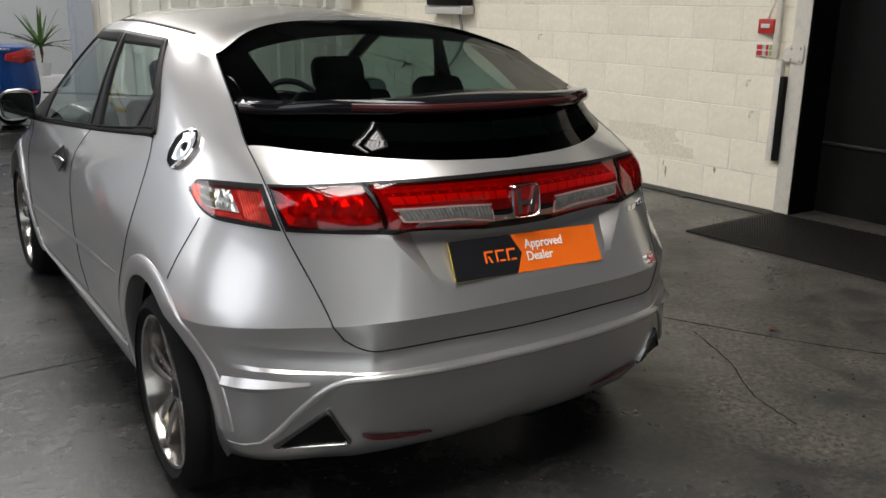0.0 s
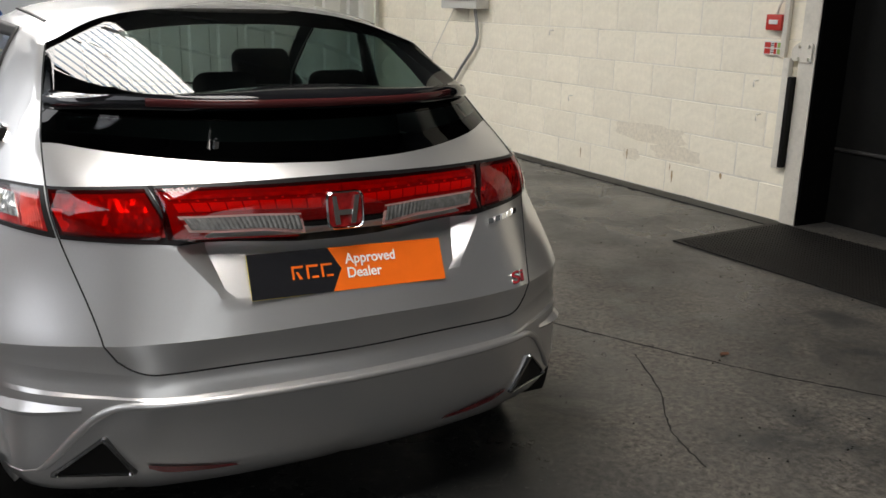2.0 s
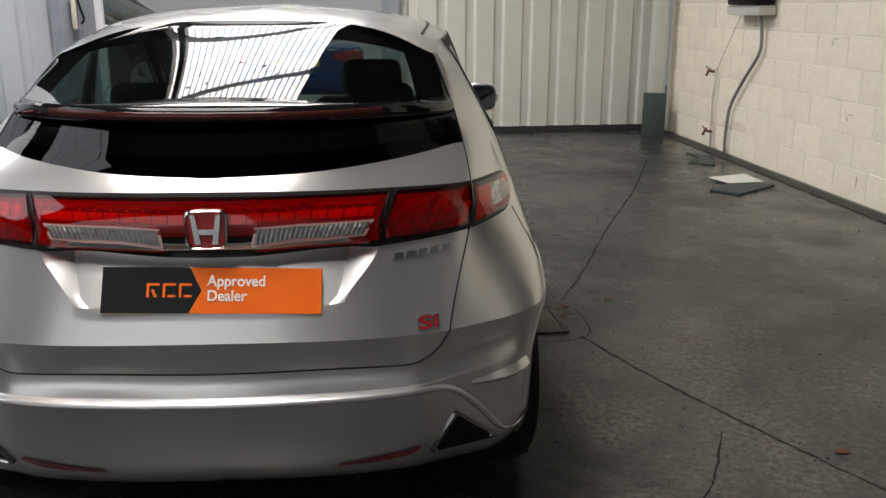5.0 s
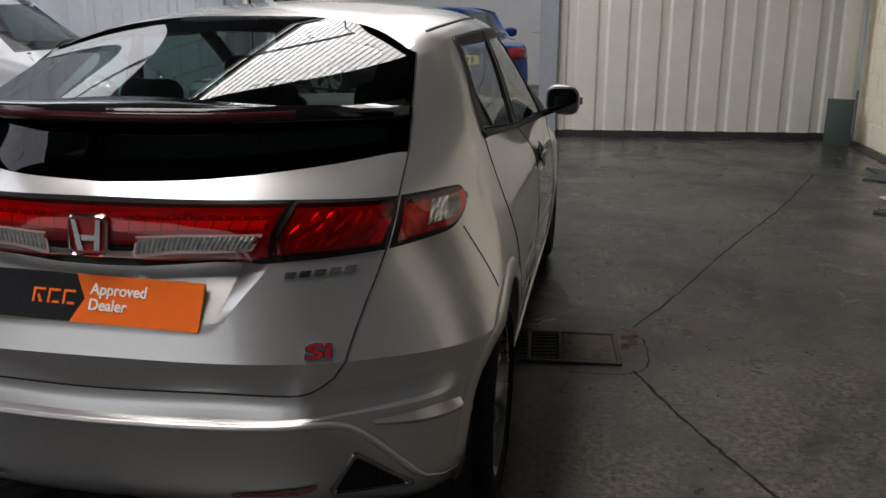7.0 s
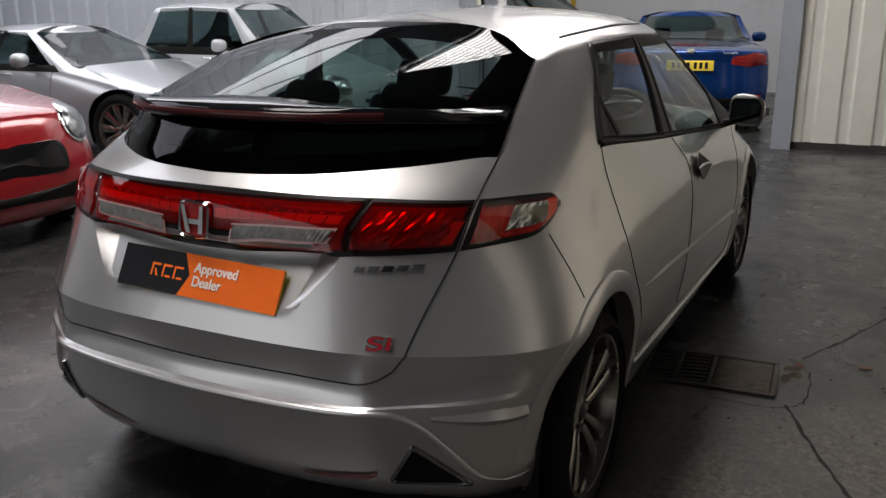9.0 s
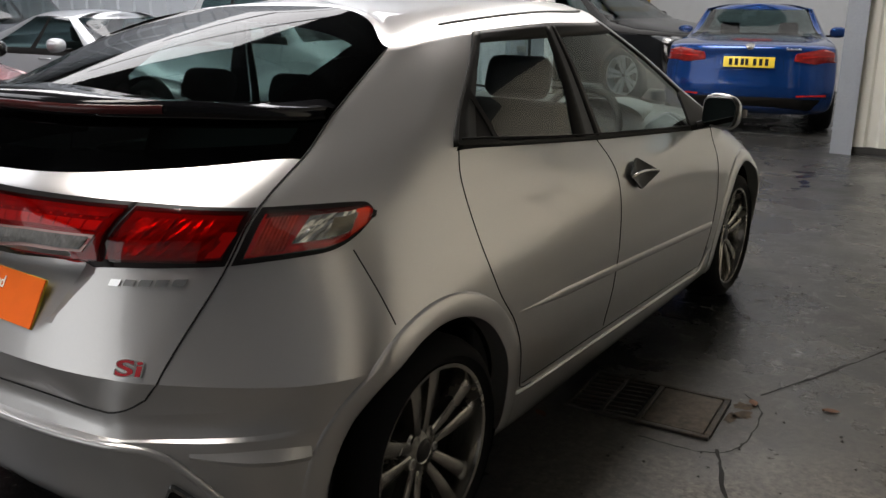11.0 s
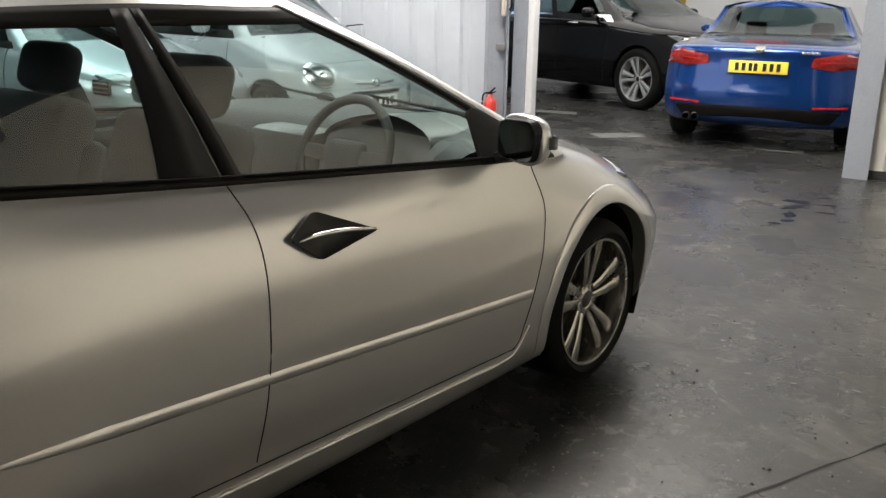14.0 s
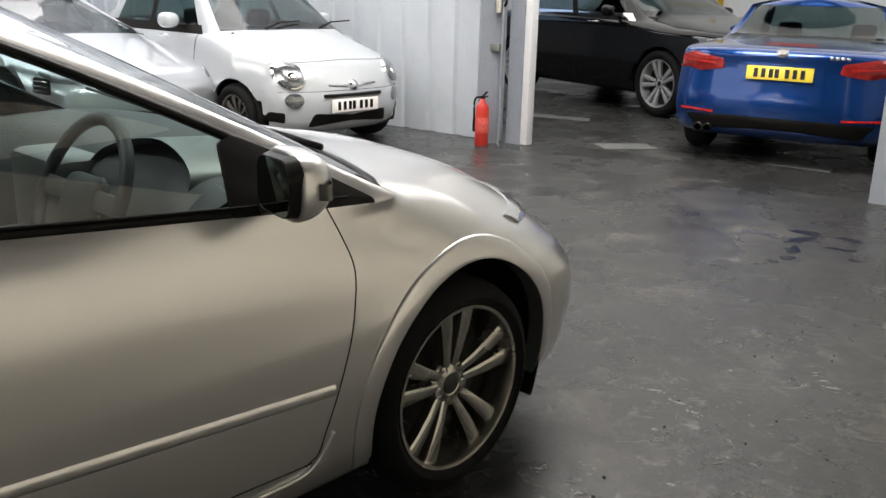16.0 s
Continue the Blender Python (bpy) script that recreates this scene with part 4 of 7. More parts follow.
# seams
for sx in (1, -1):
    seam("tailgate_gap", [S(SU[3], v * 0.5, 0.0003, sx) for v in range(2 * SV[5] + 5, 2 * SV[12])], car, 0.0022)
    ring = spline([(SU[3] - 9, SV[5]), (SU[3] - 4, SV[5] + .1), (SU[3] - 1.3, SV[5] + .9), (SU[3], SV[5] + 2.5)], 6)
    seam("tailgate_gap", [S(a, b, 0.0005, sx) for a, b in ruler(0, SV[5], SU[3] - 9, SV[5], 20)[:-1] + [tuple(q) for q in ring]], car, 0.0022)
    # doors
    rear_edge = spline([(-1.085, 1.058), (-1.115, .99), (-1.120, .90), (-1.105, .80), (-1.068, .71), (-1.025, .645), (-.965, .575), (-.925, .50), (-.898, .42), (-.880, .355), (-.862, .325), (-.80, .318)], 6)
    seam("rear_door_gap", [flank(y, z, 0.0004, sx) for y, z in rear_edge], car)
    mid_edge = spline([(-.272, .975), (-.252, .90), (-.243, .80), (-.242, .66), (-.25, .50), (-.275, .335)], 6)
    seam("door_gap", [flank(y, z, 0.0004, sx) for y, z in mid_edge], car)
    fr_edge = spline([(.845, .89), (.88, .82), (.903, .74), (.892, .65), (.868, .56), (.835, .46), (.802, .36), (.785, .312), (.75, .29)], 6)
    seam("front_door_gap", [flank(y, z, 0.0004, sx) for y, z in fr_edge], car)
    seam("bumper_gap", [flank(y, z, 0.0004, sx) for y, z in spline([(-1.522, .888), (-1.507, .816), (-1.497, .76), (-1.488, .72)], 5)], car)
    seam("sill_gap", [flank(y, z, 0.0004, sx) for y, z in ruler(-.86, .338, .78, .292, 30)], car)
    # bright body-side crease strip
    bm = bmesh.new()
    lo, hi = [], []
    n = 60
    rows = [[], [], [], []]
    for i in range(n + 1):
        y = -.94 + 1.765 * i / n
        z = .588 - .118 * i / n
        w = .012 * min(1, i / 10)
        for k, (dz, off) in enumerate(((.012 * w / .012 + .004, -.002), (w * .8, .002 * min(1, i / 8)), (-w * .6, .007 * min(1, i / 8)), (-w - .006, -.002))):
            rows[k].append(bm.verts.new(flank(y, z + dz, off, sx)))
    for a, b in zip(rows, rows[1:]):
        for i in range(n):
            f = (a[i], b[i], b[i + 1], a[i + 1])
            bm.faces.new(f if sx > 0 else f[::-1])
    part("side_moulding", bm, SILVER, car)
    # sill ridge
    bm = bmesh.new()
    pts = [flank(y, z, 0.002, sx) for y, z in spline([(-.90, .318), (-.80, .310), (-.25, .290), (.4, .274), (.70, .266), (.78, .292), (.825, .36)], 10)]
    add_tube(bm, pts, .007, 8)
    part("sill_ridge", bm, SILVER, car)
    # wheel arch flares and liners
    for hy in HUBS:
        bm = bmesh.new()
        rings = []
        for i in range(49):
            a = math.radians(-14 + (190 if hy < 0 else 208) * i / 48)
            c, s = math.cos(a), math.sin(a)
            ring = []
            for r, off in ((ARCH_R - .006, -.05), (ARCH_R - .004, .004), (ARCH_R + .006, .008), (ARCH_R + .050, .0065), (ARCH_R + .056, .004), (ARCH_R + .058, -.003)):
                yy, zz = hy + r * c, HUB_Z + r * s
                q = flank(yy, max(zz, .215), 0, 1)
                if q.x < 0.70:
                    q.x = 0.80
                ring.append(bm.verts.new(((q.x + off) * sx, yy, zz)))
            rings.append(ring)
        for a, b in zip(rings, rings[1:]):
            for j in range(5):
                f = (a[j], b[j], b[j + 1], a[j + 1])
                bm.faces.new(f if sx < 0 else f[::-1])
        part("wheel_arch_flare", bm, SILVER, car, angle=50)
        bm = bmesh.new()
        rings = []
        for i in range(33):
            a = math.radians(-25 + 230 * i / 32)
            rings.append([bm.verts.new((x * sx, hy + ARCH_R * math.cos(a), HUB_Z + ARCH_R * math.sin(a))) for x in (.40, .84)])
        for a, b in zip(rings, rings[1:]):
            bm.faces.new((a[0], a[1], b[1], b[0]))
        bm.faces.new([r[0] for r in rings])
        part("arch_liner", bm, BLACK_TRIM, car)
    # side window surround
    bm = bmesh.new()
    vt = SV[12]
    add_band(bm, ruler(SU[5] - .8, SV[9] - .8, SU[7] + 1.0, SV[9] - .4, 40), ruler(SU[5] + .2, SV[9] + .9, SU[7] + .4, SV[9] + .9, 40), .004, sx)
    add_band(bm, ruler(SU[5] - .6, vt - 3.2, SU[7] + 1, vt - 2.4, 40), ruler(SU[5] - .8, vt + .1, SU[7] + 1, vt - .1, 40), .004, sx, 3)
    add_band(bm, ruler(SU[5] - 1.3, SV[9] - .2, SU[5] - 1.3, vt - .2, 20), [(SU[5] + 3.2 - 2.0 * min(1, i / 12), SV[9] + (vt - SV[9]) * i / 20) for i in range(21)], .0045, sx)
    add_band(bm, [(SU[7] - 3.8 + 3.2 * min(1, i / 8) ** .8, SV[9] + (vt - SV[9]) * i / 24) for i in range(25)], [(SU[7] + 1.4, SV[9] + (vt - SV[9]) * i / 24) for i in range(25)], .0045, sx)
    part("window_surround", bm, BLACK_TRIM, car, "black plastic window surround")
    bm = bmesh.new()
    tri = rounded([(-1.095, 1.062), (-.885, 1.038), (-.905, 1.10), (-.945, 1.20), (-1.03, 1.13)], .015, 3)
    c = (-.975, 1.105)
    loops = [[bm.verts.new(flank(c[0] + (y - c[0]) * k, c[1] + (z - c[1]) * k, off, sx)) for y, z in tri] for k, off in ((1.0, 0), (.99, .0065), (.68, .0065), (.64, .002), (.05, .002))]
    for a, b in zip(loops, loops[1:]):
        for i in range(len(a)):
            bm.faces.new((a[i], a[(i + 1) % len(a)], b[(i + 1) % len(a)], b[i]))
    bm.faces.new(loops[-1])
    bmesh.ops.recalc_face_normals(bm, faces=bm.faces)
    part("quarter_trim", bm, BLACK_TRIM, car, "black corner panel behind the rear door glass", angle=40)
    bm = bmesh.new()
    add_band(bm, ruler(SU[6] - 3.4, SV[9], SU[6] - 2.3, vt - .6, 16), ruler(SU[6] - .15, SV[9], SU[6] - .15, vt - .6, 16), .005, sx)
    add_band(bm, ruler(SU[6] + .15, SV[9], SU[6] + .15, vt - .6, 16), ruler(SU[6] + 1.1, SV[9], SU[6] + 1.3, vt - .6, 16), .005, sx)
    part("door_pillar", bm, BLACK_TRIM, car)
    bm = bmesh.new()
    add_tube(bm, [S(a, b, .007, sx) for a, b in ruler(SU[5] + .2, SV[9] + .75, SU[7] - .5, SV[9] + .75, 40)], .003, 6)
    part("window_seal", bm, RUBBER, car)
    # roof joint strip
    bm = bmesh.new()
    add_band(bm, ruler(SU[4] + 6, SV[12] + 2.6, SU[8], SV[12] + 2.6, 40), ruler(SU[4] + 6, SV[12] + 3.0, SU[8], SV[12] + 3.0, 40), .002, sx, depth=.003)
    part("roof_strip", bm, BLACK_TRIM, car)

# door handles: a black kite-shaped pocket with a bright lever
for sx in (1, -1):
    kite = rounded([(-.178, .847), (-.088, .892), (.112, .818), (-.092, .785)], .018, 5)
    bm = bmesh.new()
    rim_ = [flank(y, z, .004, sx) for y, z in kite]
    cy, cz = sum(p[0] for p in kite) / len(kite), sum(p[1] for p in kite) / len(kite)
    loops = []
    for k, off in ((1.0, .001), (.985, .005), (.94, .004), (.55, -.0095), (0.15, -.0095)):
        loops.append([bm.verts.new(flank(cy + (y - cy) * k, cz + (z - cz) * k, off + .012, sx)) for y, z in kite])
    for a, b in zip(loops, loops[1:]):
        for i in range(len(a)):
            f = (a[i], a[(i + 1) % len(a)], b[(i + 1) % len(a)], b[i])
            bm.faces.new(f if sx < 0 else f[::-1])
    bm.faces.new(loops[-1])
    pocket = part("door_handle", bm, mat("handle_pocket", (.010, .0095, .009), .35, spec=.3), car, "black handle pocket with a bright lever", angle=40)
    bm = bmesh.new()
    lev = spline([(-.150, .838), (-.09, .842), (0, .836), (.085, .824), (.105, .820)], 6)
    add_tube(bm, [flank(y, z, .012 + .007 * math.sin(math.pi * i / (len(lev) - 1)), sx) for i, (y, z) in enumerate(lev)], [.0028 + .0042 * math.sin(math.pi * min(1, .15 + i / len(lev))) for i in range(len(lev))], 8)
    part("lever", bm, mat("lever_metal", (.55, .54, .52), .12, 1.0), pocket, "bright lever")

# fuel filler cover on the left quarter
bm = bmesh.new()
loops = []
for k, off in ((1.0, .0), (.96, .011), (.88, .013), (.55, .004), (.28, .005), (.02, .010)):
    lp = []
    for i in range(32):
        a = 2 * math.pi * i / 32
        yy, zz = .060 * math.cos(a) * k, .055 * math.sin(a) * k
        rot = -.35
        lp.append(bm.verts.new(flank(-1.311 + yy * math.cos(rot) + zz * math.sin(rot), 1.042 - yy * math.sin(rot) + zz * math.cos(rot), off, -1)))
    loops.append(lp)
for a, b in zip(loops, loops[1:]):
    for i in range(32):
        bm.faces.new((a[i], a[(i + 1) % 32], b[(i + 1) % 32], b[i]))
bm.faces.new(loops[-1])
part("fuel_cover", bm, CHROME, car, "oval chrome fuel cover", angle=40)

# tail lamps: a dark tray, bright inner pieces and a tinted cover along the bar
TIP = SU[4] + .3


def lamp_edges(u):
    """Heights of the lamp band's lower and upper edge at a column of the skin."""
    if u <= SU[3]:
        return (float(np.interp(u, (0, 4, SU[1], SU[2], SU[3]), (.867, .869, .882, .889, .892))), float(np.interp(u, (0, SU[1], SU[2], SU[3]), (1.003, 1.001, .995, .985))))
    t = min(1, (u - SU[3]) / (TIP - SU[3]))
    return (.892 + .009 * t + .046 * max(0, (t - .60) / .40) ** 2.2, .985 - .012 * t - .016 * max(0, (t - .86) / .14) ** 2)


def at_height(u, z):
    """Row of the skin at a column where it reaches a height, between the plate and the tail glass."""
    lo, hi = float(SV[6]), float(SV[9])
    for _ in range(18):
        mid = (lo + hi) / 2
        if S(u, mid).z < z:
            lo = mid
        else:
            hi = mid
    return lo


def lamp_at(u, f):
    a, b = lamp_edges(u)
    return (u, at_height(u, a + (b - a) * f))


def lens(name, u0, u1, f0, f1, lift, material, parent=None, sides=(1, -1), label="", n=14, mid=0.001, slant=0.0, depth=.006, rows=3, flute=0.0, facet=0.0):
    """A piece of the lamp between two columns and two shares of its height; slant leans both ends, flute and facet cut its face."""
    for sx in sides:
        bm = bmesh.new()
        lo = [lamp_at(u0 + (u1 - u0) * i / n, f0) for i in range(n + 1)]
        hi = [lamp_at(u0 + slant + (u1 - u0) * i / n, f1) for i in range(n + 1)]
        grid = []
        for k in range(rows + 1):
            t = k / rows
            grid.append([bm.verts.new(S(p[0] * (1 - t) + q[0] * t, p[1] * (1 - t) + q[1] * t, lift + mid * 4 * t * (1 - t) + (flute if i % 2 else 0) + random.uniform(-facet, facet), sx)) for i, (p, q) in enumerate(zip(lo, hi))])
        low = [bm.verts.new(S(*p, lift - depth, sx)) for p in lo]
        high = [bm.verts.new(S(*p, lift - depth, sx)) for p in hi]
        grid = [low] + grid + [high]
        for p, q in zip(grid, grid[1:]):
            for i in range(n):
                f = (p[i], p[i + 1], q[i + 1], q[i])
                bm.faces.new(f if sx > 0 else f[::-1])
        for e in (0, n):
            ring = [r[e] for r in grid]
            bm.faces.new(ring if (e == 0) == (sx > 0) else ring[::-1])
        part(name, bm, material, lamp_of[sx] if parent is None else parent, label, smooth=not (flute or facet), angle=None if flute or facet else 45)


GASKET = mat("lamp_gasket", (.008, .007, .007), .4, spec=.3)
TRAY = mat("lamp_tray", (.22, .010, .009), .35)
RED_COVER = glass_mat("red_lamp_cover", (.70, .11, .105), .06)
PALE_COVER = glass_mat("clear_lamp_cover", (.93, .93, .92), .07)
RED_FACET = mat("red_reflector_facets", (.62, .055, .035), .22, .6, grain=.45, grain_scale=40)
CLEAR_FACET = mat("bright_reflector_facets", (.78, .77, .74), .16, .9, grain=.25, grain_scale=60)
BULB = mat("smoky_bulb", (.10, .085, .055), .08, coat=1.0)
FRAME_PINK = mat("pale_lens_frame", (.36, .20, .18), .25, coat=.6)
lamp_of = {}
J = SU[2]
for sx in (1, -1):
    bm = bmesh.new()
    add_band(bm, [lamp_at(J + (SU[3] - .2 - J) * i / 12, -.10) for i in range(13)], [lamp_at(J + (SU[3] - .2 - J) * i / 12, 1.09) for i in range(13)], .0025, sx, 4)
    lamp_of[sx] = part("tail_lamp", bm, GASKET, car, "red tail lamp in a black surround", angle=50)
lens("tail_lamp_tray", J + .7, SU[3] - .8, .05, .94, .0038, TRAY, depth=.002)
lens("tail_lamp_reflector", J + 1.5, J + 5.4, .14, .84, .0050, RED_FACET, n=8, rows=5, facet=.0024)
lens("tail_lamp_reflector", J + 5.9, SU[3] - 1.5, .12, .86, .0050, RED_FACET, n=9, rows=5, facet=.0022)
lens("tail_lamp_fin", SU[3] - 2.2, SU[3] - 1.0, .10, .62, .0066, RED_GLOW, n=3, rows=1, slant=.5)
lens("tail_lamp_fin", J + 5.45, J + 5.85, .10, .90, .0066, RED_MID, n=1, rows=1)
lens("tail_lamp_cover", J + .45, SU[3] - .55, .00, 1.0, .0088, RED_COVER, mid=.0015, depth=.005, label="glossy red lens")

bar_cols = [(J - .05) * i / 24 for i in range(25)]
bm = bmesh.new()
for sx in (1, -1):
    add_band(bm, [lamp_at(u, -.10) for u in bar_cols], [lamp_at(u, 1.09) for u in bar_cols], .0028, sx, 4)
light_bar = part("light_bar", bm, GASKET, car, "long red light bar across the tailgate", angle=50)
for sx in (1, -1):
    lamp_of[sx] = light_bar
lens("bar_tray", 0, J - .55, .03, .95, .0045, RED_DEEP, n=24, depth=.002)
lens("bar_rail", 2.4, J - 1.2, .80, .87, .0060, RED_MID, n=20, rows=1)
for k in range(9):
    lens("bar_prism", 2.7 + k * 1.78, 2.7 + k * 1.78 + 1.58, .56, .73, .0062, RED_GLOW, n=3, rows=2, mid=.0012)
    lens("bar_tooth", 2.7 + k * 1.78 + .62, 2.7 + k * 1.78 + .86, .76, .79, .0062, RED_GLOW, n=1, rows=1)
lens("bar_cover", 0, J - .45, .00, 1.0, .0092, RED_COVER, n=28, mid=.0012, depth=.005, label="glossy red lens")
lens("reversing_frame", 5.0, J - 1.5, .155, .475, .0102, FRAME_PINK, slant=.35, rows=1, mid=0, depth=.004)
lens("reversing_lens", 5.35, J - 1.85, .195, .435, .0108, CLEAR_LENS, slant=.3, n=46, rows=3, flute=.0011, depth=.003, label="clear ribbed reversing light window")

for sx in (1, -1):
    bm = bmesh.new()
    cols = [SU[3] + .3 + (TIP + .35 - SU[3] - .3) * i / 26 for i in range(27)]
    add_band(bm, [lamp_at(u, -.10) for u in cols], [lamp_at(u, 1.09) for u in cols], .0025, sx, 4)
    lamp_of[sx] = part("outer_lamp", bm, GASKET, car, "red and clear wrap-round lamp in a black surround", angle=50)
E0, E1 = SU[3] + 1.0, TIP - .3
lens("outer_lamp_tray", E0, E1, .04, .95, .0038, RED_DEEP, n=20, depth=.002)
lens("outer_lamp_flutes", E0 + .4, E0 + 3.2, .10, .88, .0052, RED_FACET, n=16, rows=2, flute=.0012, depth=.003)
lens("outer_lamp_reflector", E0 + 3.6, E1 - 2.2, .24, .84, .0056, CLEAR_FACET, n=12, rows=5, facet=.0016, depth=.003, slant=.6)
lens("outer_lamp_bulb", E0 + 6.7, E0 + 9.0, .26, .72, .0074, BULB, n=6, rows=4, mid=.003, depth=.004)
lens("outer_lamp_edge", E1 - 2.0, E1 - .4, .10, .86, .0060, RED_GLOW, n=6, rows=2)
lens("outer_lamp_edge", E0 + 3.4, E1 - 2.0, .06, .18, .0060, RED_MID, n=12, rows=1)
lens("outer_lamp_visor", E0 + .2, E1 - 1.0, .86, .95, .0060, SMOKE_LENS, n=16, rows=1)
lens("outer_lamp_cover", E0 - .2, E1 + .15, .00, 1.0, .0090, PALE_COVER, n=24, mid=.0015, depth=.005, label="clear glossy lens")

# spoiler across the tail glass
bm = bmesh.new()
secs = []
for i in range(41):
    t = -1 + 2 * i / 40
    u = abs(t) * (SU[3] - .3)
    sx = 1 if t >= 0 else -1
    base = S(u, SV[10], 0, sx)
    up = S(u, SV[10] + 1.8, .002, sx)
    k = (1 - abs(t) ** 6)
    out = Vector((base.x, base.y, base.z)) - Vector((0, .012 + .030 * k, 0))
    step = .012 if abs(t) < .62 else .012 - .010 * min(1, (abs(t) - .62) / .12)
    secs.append([bm.verts.new(p) for p in (S(u, SV[10] - .6, .004, sx), out + Vector((0, .004, -.004)), out + Vector((0, -.004, .006)), out + Vector((0, 0, .014 + step)), out + Vector((0, .010, .022 + step)), (base + up) / 2 + Vector((0, 0, .006 + step)), up + Vector((0, .0, .003)), S(u, SV[10] + 1.9, .0, sx))])
for a, b in zip(secs, secs[1:]):
    for j in range(7):
        bm.faces.new((a[j], b[j], b[j + 1], a[j + 1]))
spoiler = part("tail_spoiler", bm, BLACK_GLOSS, car, "gloss black spoiler between the tail windows", angle=45)
bm = bmesh.new()
secs = []
for i in range(21):
    x = -.42 + .84 * i / 20
    p = None
    t = abs(x)
    base = tail(x, 1.172, 0)
    o = Vector((x, base.y - .048, 0))
    secs.append([bm.verts.new(o + Vector((0, dy, z))) for dy, z in ((.003, 1.178), (-.001, 1.181), (-.001, 1.195), (.003, 1.198))])
for a, b in zip(secs, secs[1:]):
    for j in range(3):
        bm.faces.new((a[j], b[j], b[j + 1], a[j + 1]))
part("high_stop_lamp", bm, SMOKE_LENS, spoiler, "dark red high-level stop lamp")

# emblem: bright rounded frame with two uprights and a bar
bm = bmesh.new()
ez, ew, eh = .935, .049, .047
loop_o = rounded([(-ew, ez - eh), (ew, ez - eh), (ew * 1.02, ez + eh), (-ew * 1.02, ez + eh)], .022, 6)
loop_c = [((x) * .93, ez + (z - ez) * .93) for x, z in loop_o]
loop_i = [((x) * .87, ez + (z - ez) * .87) for x, z in loop_o]
y0 = tail(0, ez).y
ls = [[bm.verts.new((x, y0 + dy + (z - ez) * .15, z)) for x, z in lp] for lp, dy in ((loop_o, .0), (loop_o, -.016), (loop_c, -.020), (loop_i, -.016), (loop_i, -.006))]
for a, b in zip(ls, ls[1:]):
    for i in range(len(a)):
        bm.faces.new((a[i], b[i], b[(i + 1) % len(a)], a[(i + 1) % len(a)]))
for sx in (1, -1):
    add_prism(bm, [(sx * .013, ez - .035), (sx * .027, ez - .035), (sx * .036, ez + .037), (sx * .025, ez + .037)], .012, Matrix.Translation((0, y0 - .019, 0)))
add_prism(bm, [(-.020, ez - .012), (.020, ez - .012), (.022, ez + .001), (-.022, ez + .001)], .012, Matrix.Translation((0, y0 - .017, 0)))
bmesh.ops.recalc_face_normals(bm, faces=bm.faces)
part("emblem", bm, CHROME, car, "chrome maker's emblem", angle=40)
bm = bmesh.new()
add_prism(bm, loop_c, .008, Matrix.Translation((0, y0 - .0115, 0)))
part("emblem_backing", bm, RED_LENS, car, smooth=False)

# show plate: black left part with an arrow edge, orange right part
PLATE_BLACK = mat("plate_black", (.012, .012, .014), .25, coat=.3)
PLATE_ORANGE = mat("plate_orange", (.85, .145, .012), .3, coat=.3, grain=.03, grain_scale=30)
PLATE_YELLOW = mat("plate_yellow", (.75, .55, .06), .4)
PLATE_WHITE = mat("plate_white", (.85, .83, .80), .4)
mp = Matrix.Translation((.008, -1.962, .788)) @ Euler((radians(-26.5), radians(1.3), 0)).to_matrix().to_4x4()
bm = bmesh.new()
add_box(bm, 0, .006, 0, .5205, .006, .1125, .002, m=mp)
plate = part("show_plate", bm, PLATE_YELLOW, car, "orange and black dealer plate", angle=40)
bm = bmesh.new()
add_prism(bm, [(-.26, -.0555), (-.055, -.0555), (-.026, 0), (-.055, .0555), (-.26, .0555)], .003, mp)
part("plate_panel", bm, PLATE_BLACK, plate, "black panel", smooth=False)
bm = bmesh.new()
add_prism(bm, [(-.054, -.0555), (.26, -.0555), (.26, .0555), (-.054, .0555), (-.025, 0)], .003, mp)
part("plate_panel", bm, PLATE_ORANGE, plate, "orange panel", smooth=False)
mt = mp @ Matrix.Translation((0, -.0015, 0)) @ Matrix.Rotation(radians(90), 4, "X")
words("plate_word", "Approved", .037, PLATE_WHITE, mt @ Matrix.Translation((-.013, .011, 0)), plate, .0006, .0006, .93)
words("plate_word", "Dealer", .037, PLATE_WHITE, mt @ Matrix.Translation((-.013, -.025, 0)), plate, .0006, .0006, .93)
# three plain orange strokes for the maker's mark
for k, x in enumerate((-.155, -.117, -.079)):
    bm = bmesh.new()
    for a in (((0, -.017), (.006, -.017), (.006, .017), (0, .017)), ((.006, .011), (.030, .011), (.030, .017), (.006, .017))) + ((((.012, -.017), (.030, -.017), (.030, -.011), (.012, -.011)),) if k else (((.018, -.017), (.026, -.017), (.016, .002), (.010, .002)),)):
        add_prism(bm, [(x + p, q) for p, q in a], .002, mp @ Matrix.Translation((0, -.001, 0)))
    part("plate_mark", bm, PLATE_ORANGE, plate, "orange maker's mark", smooth=False)


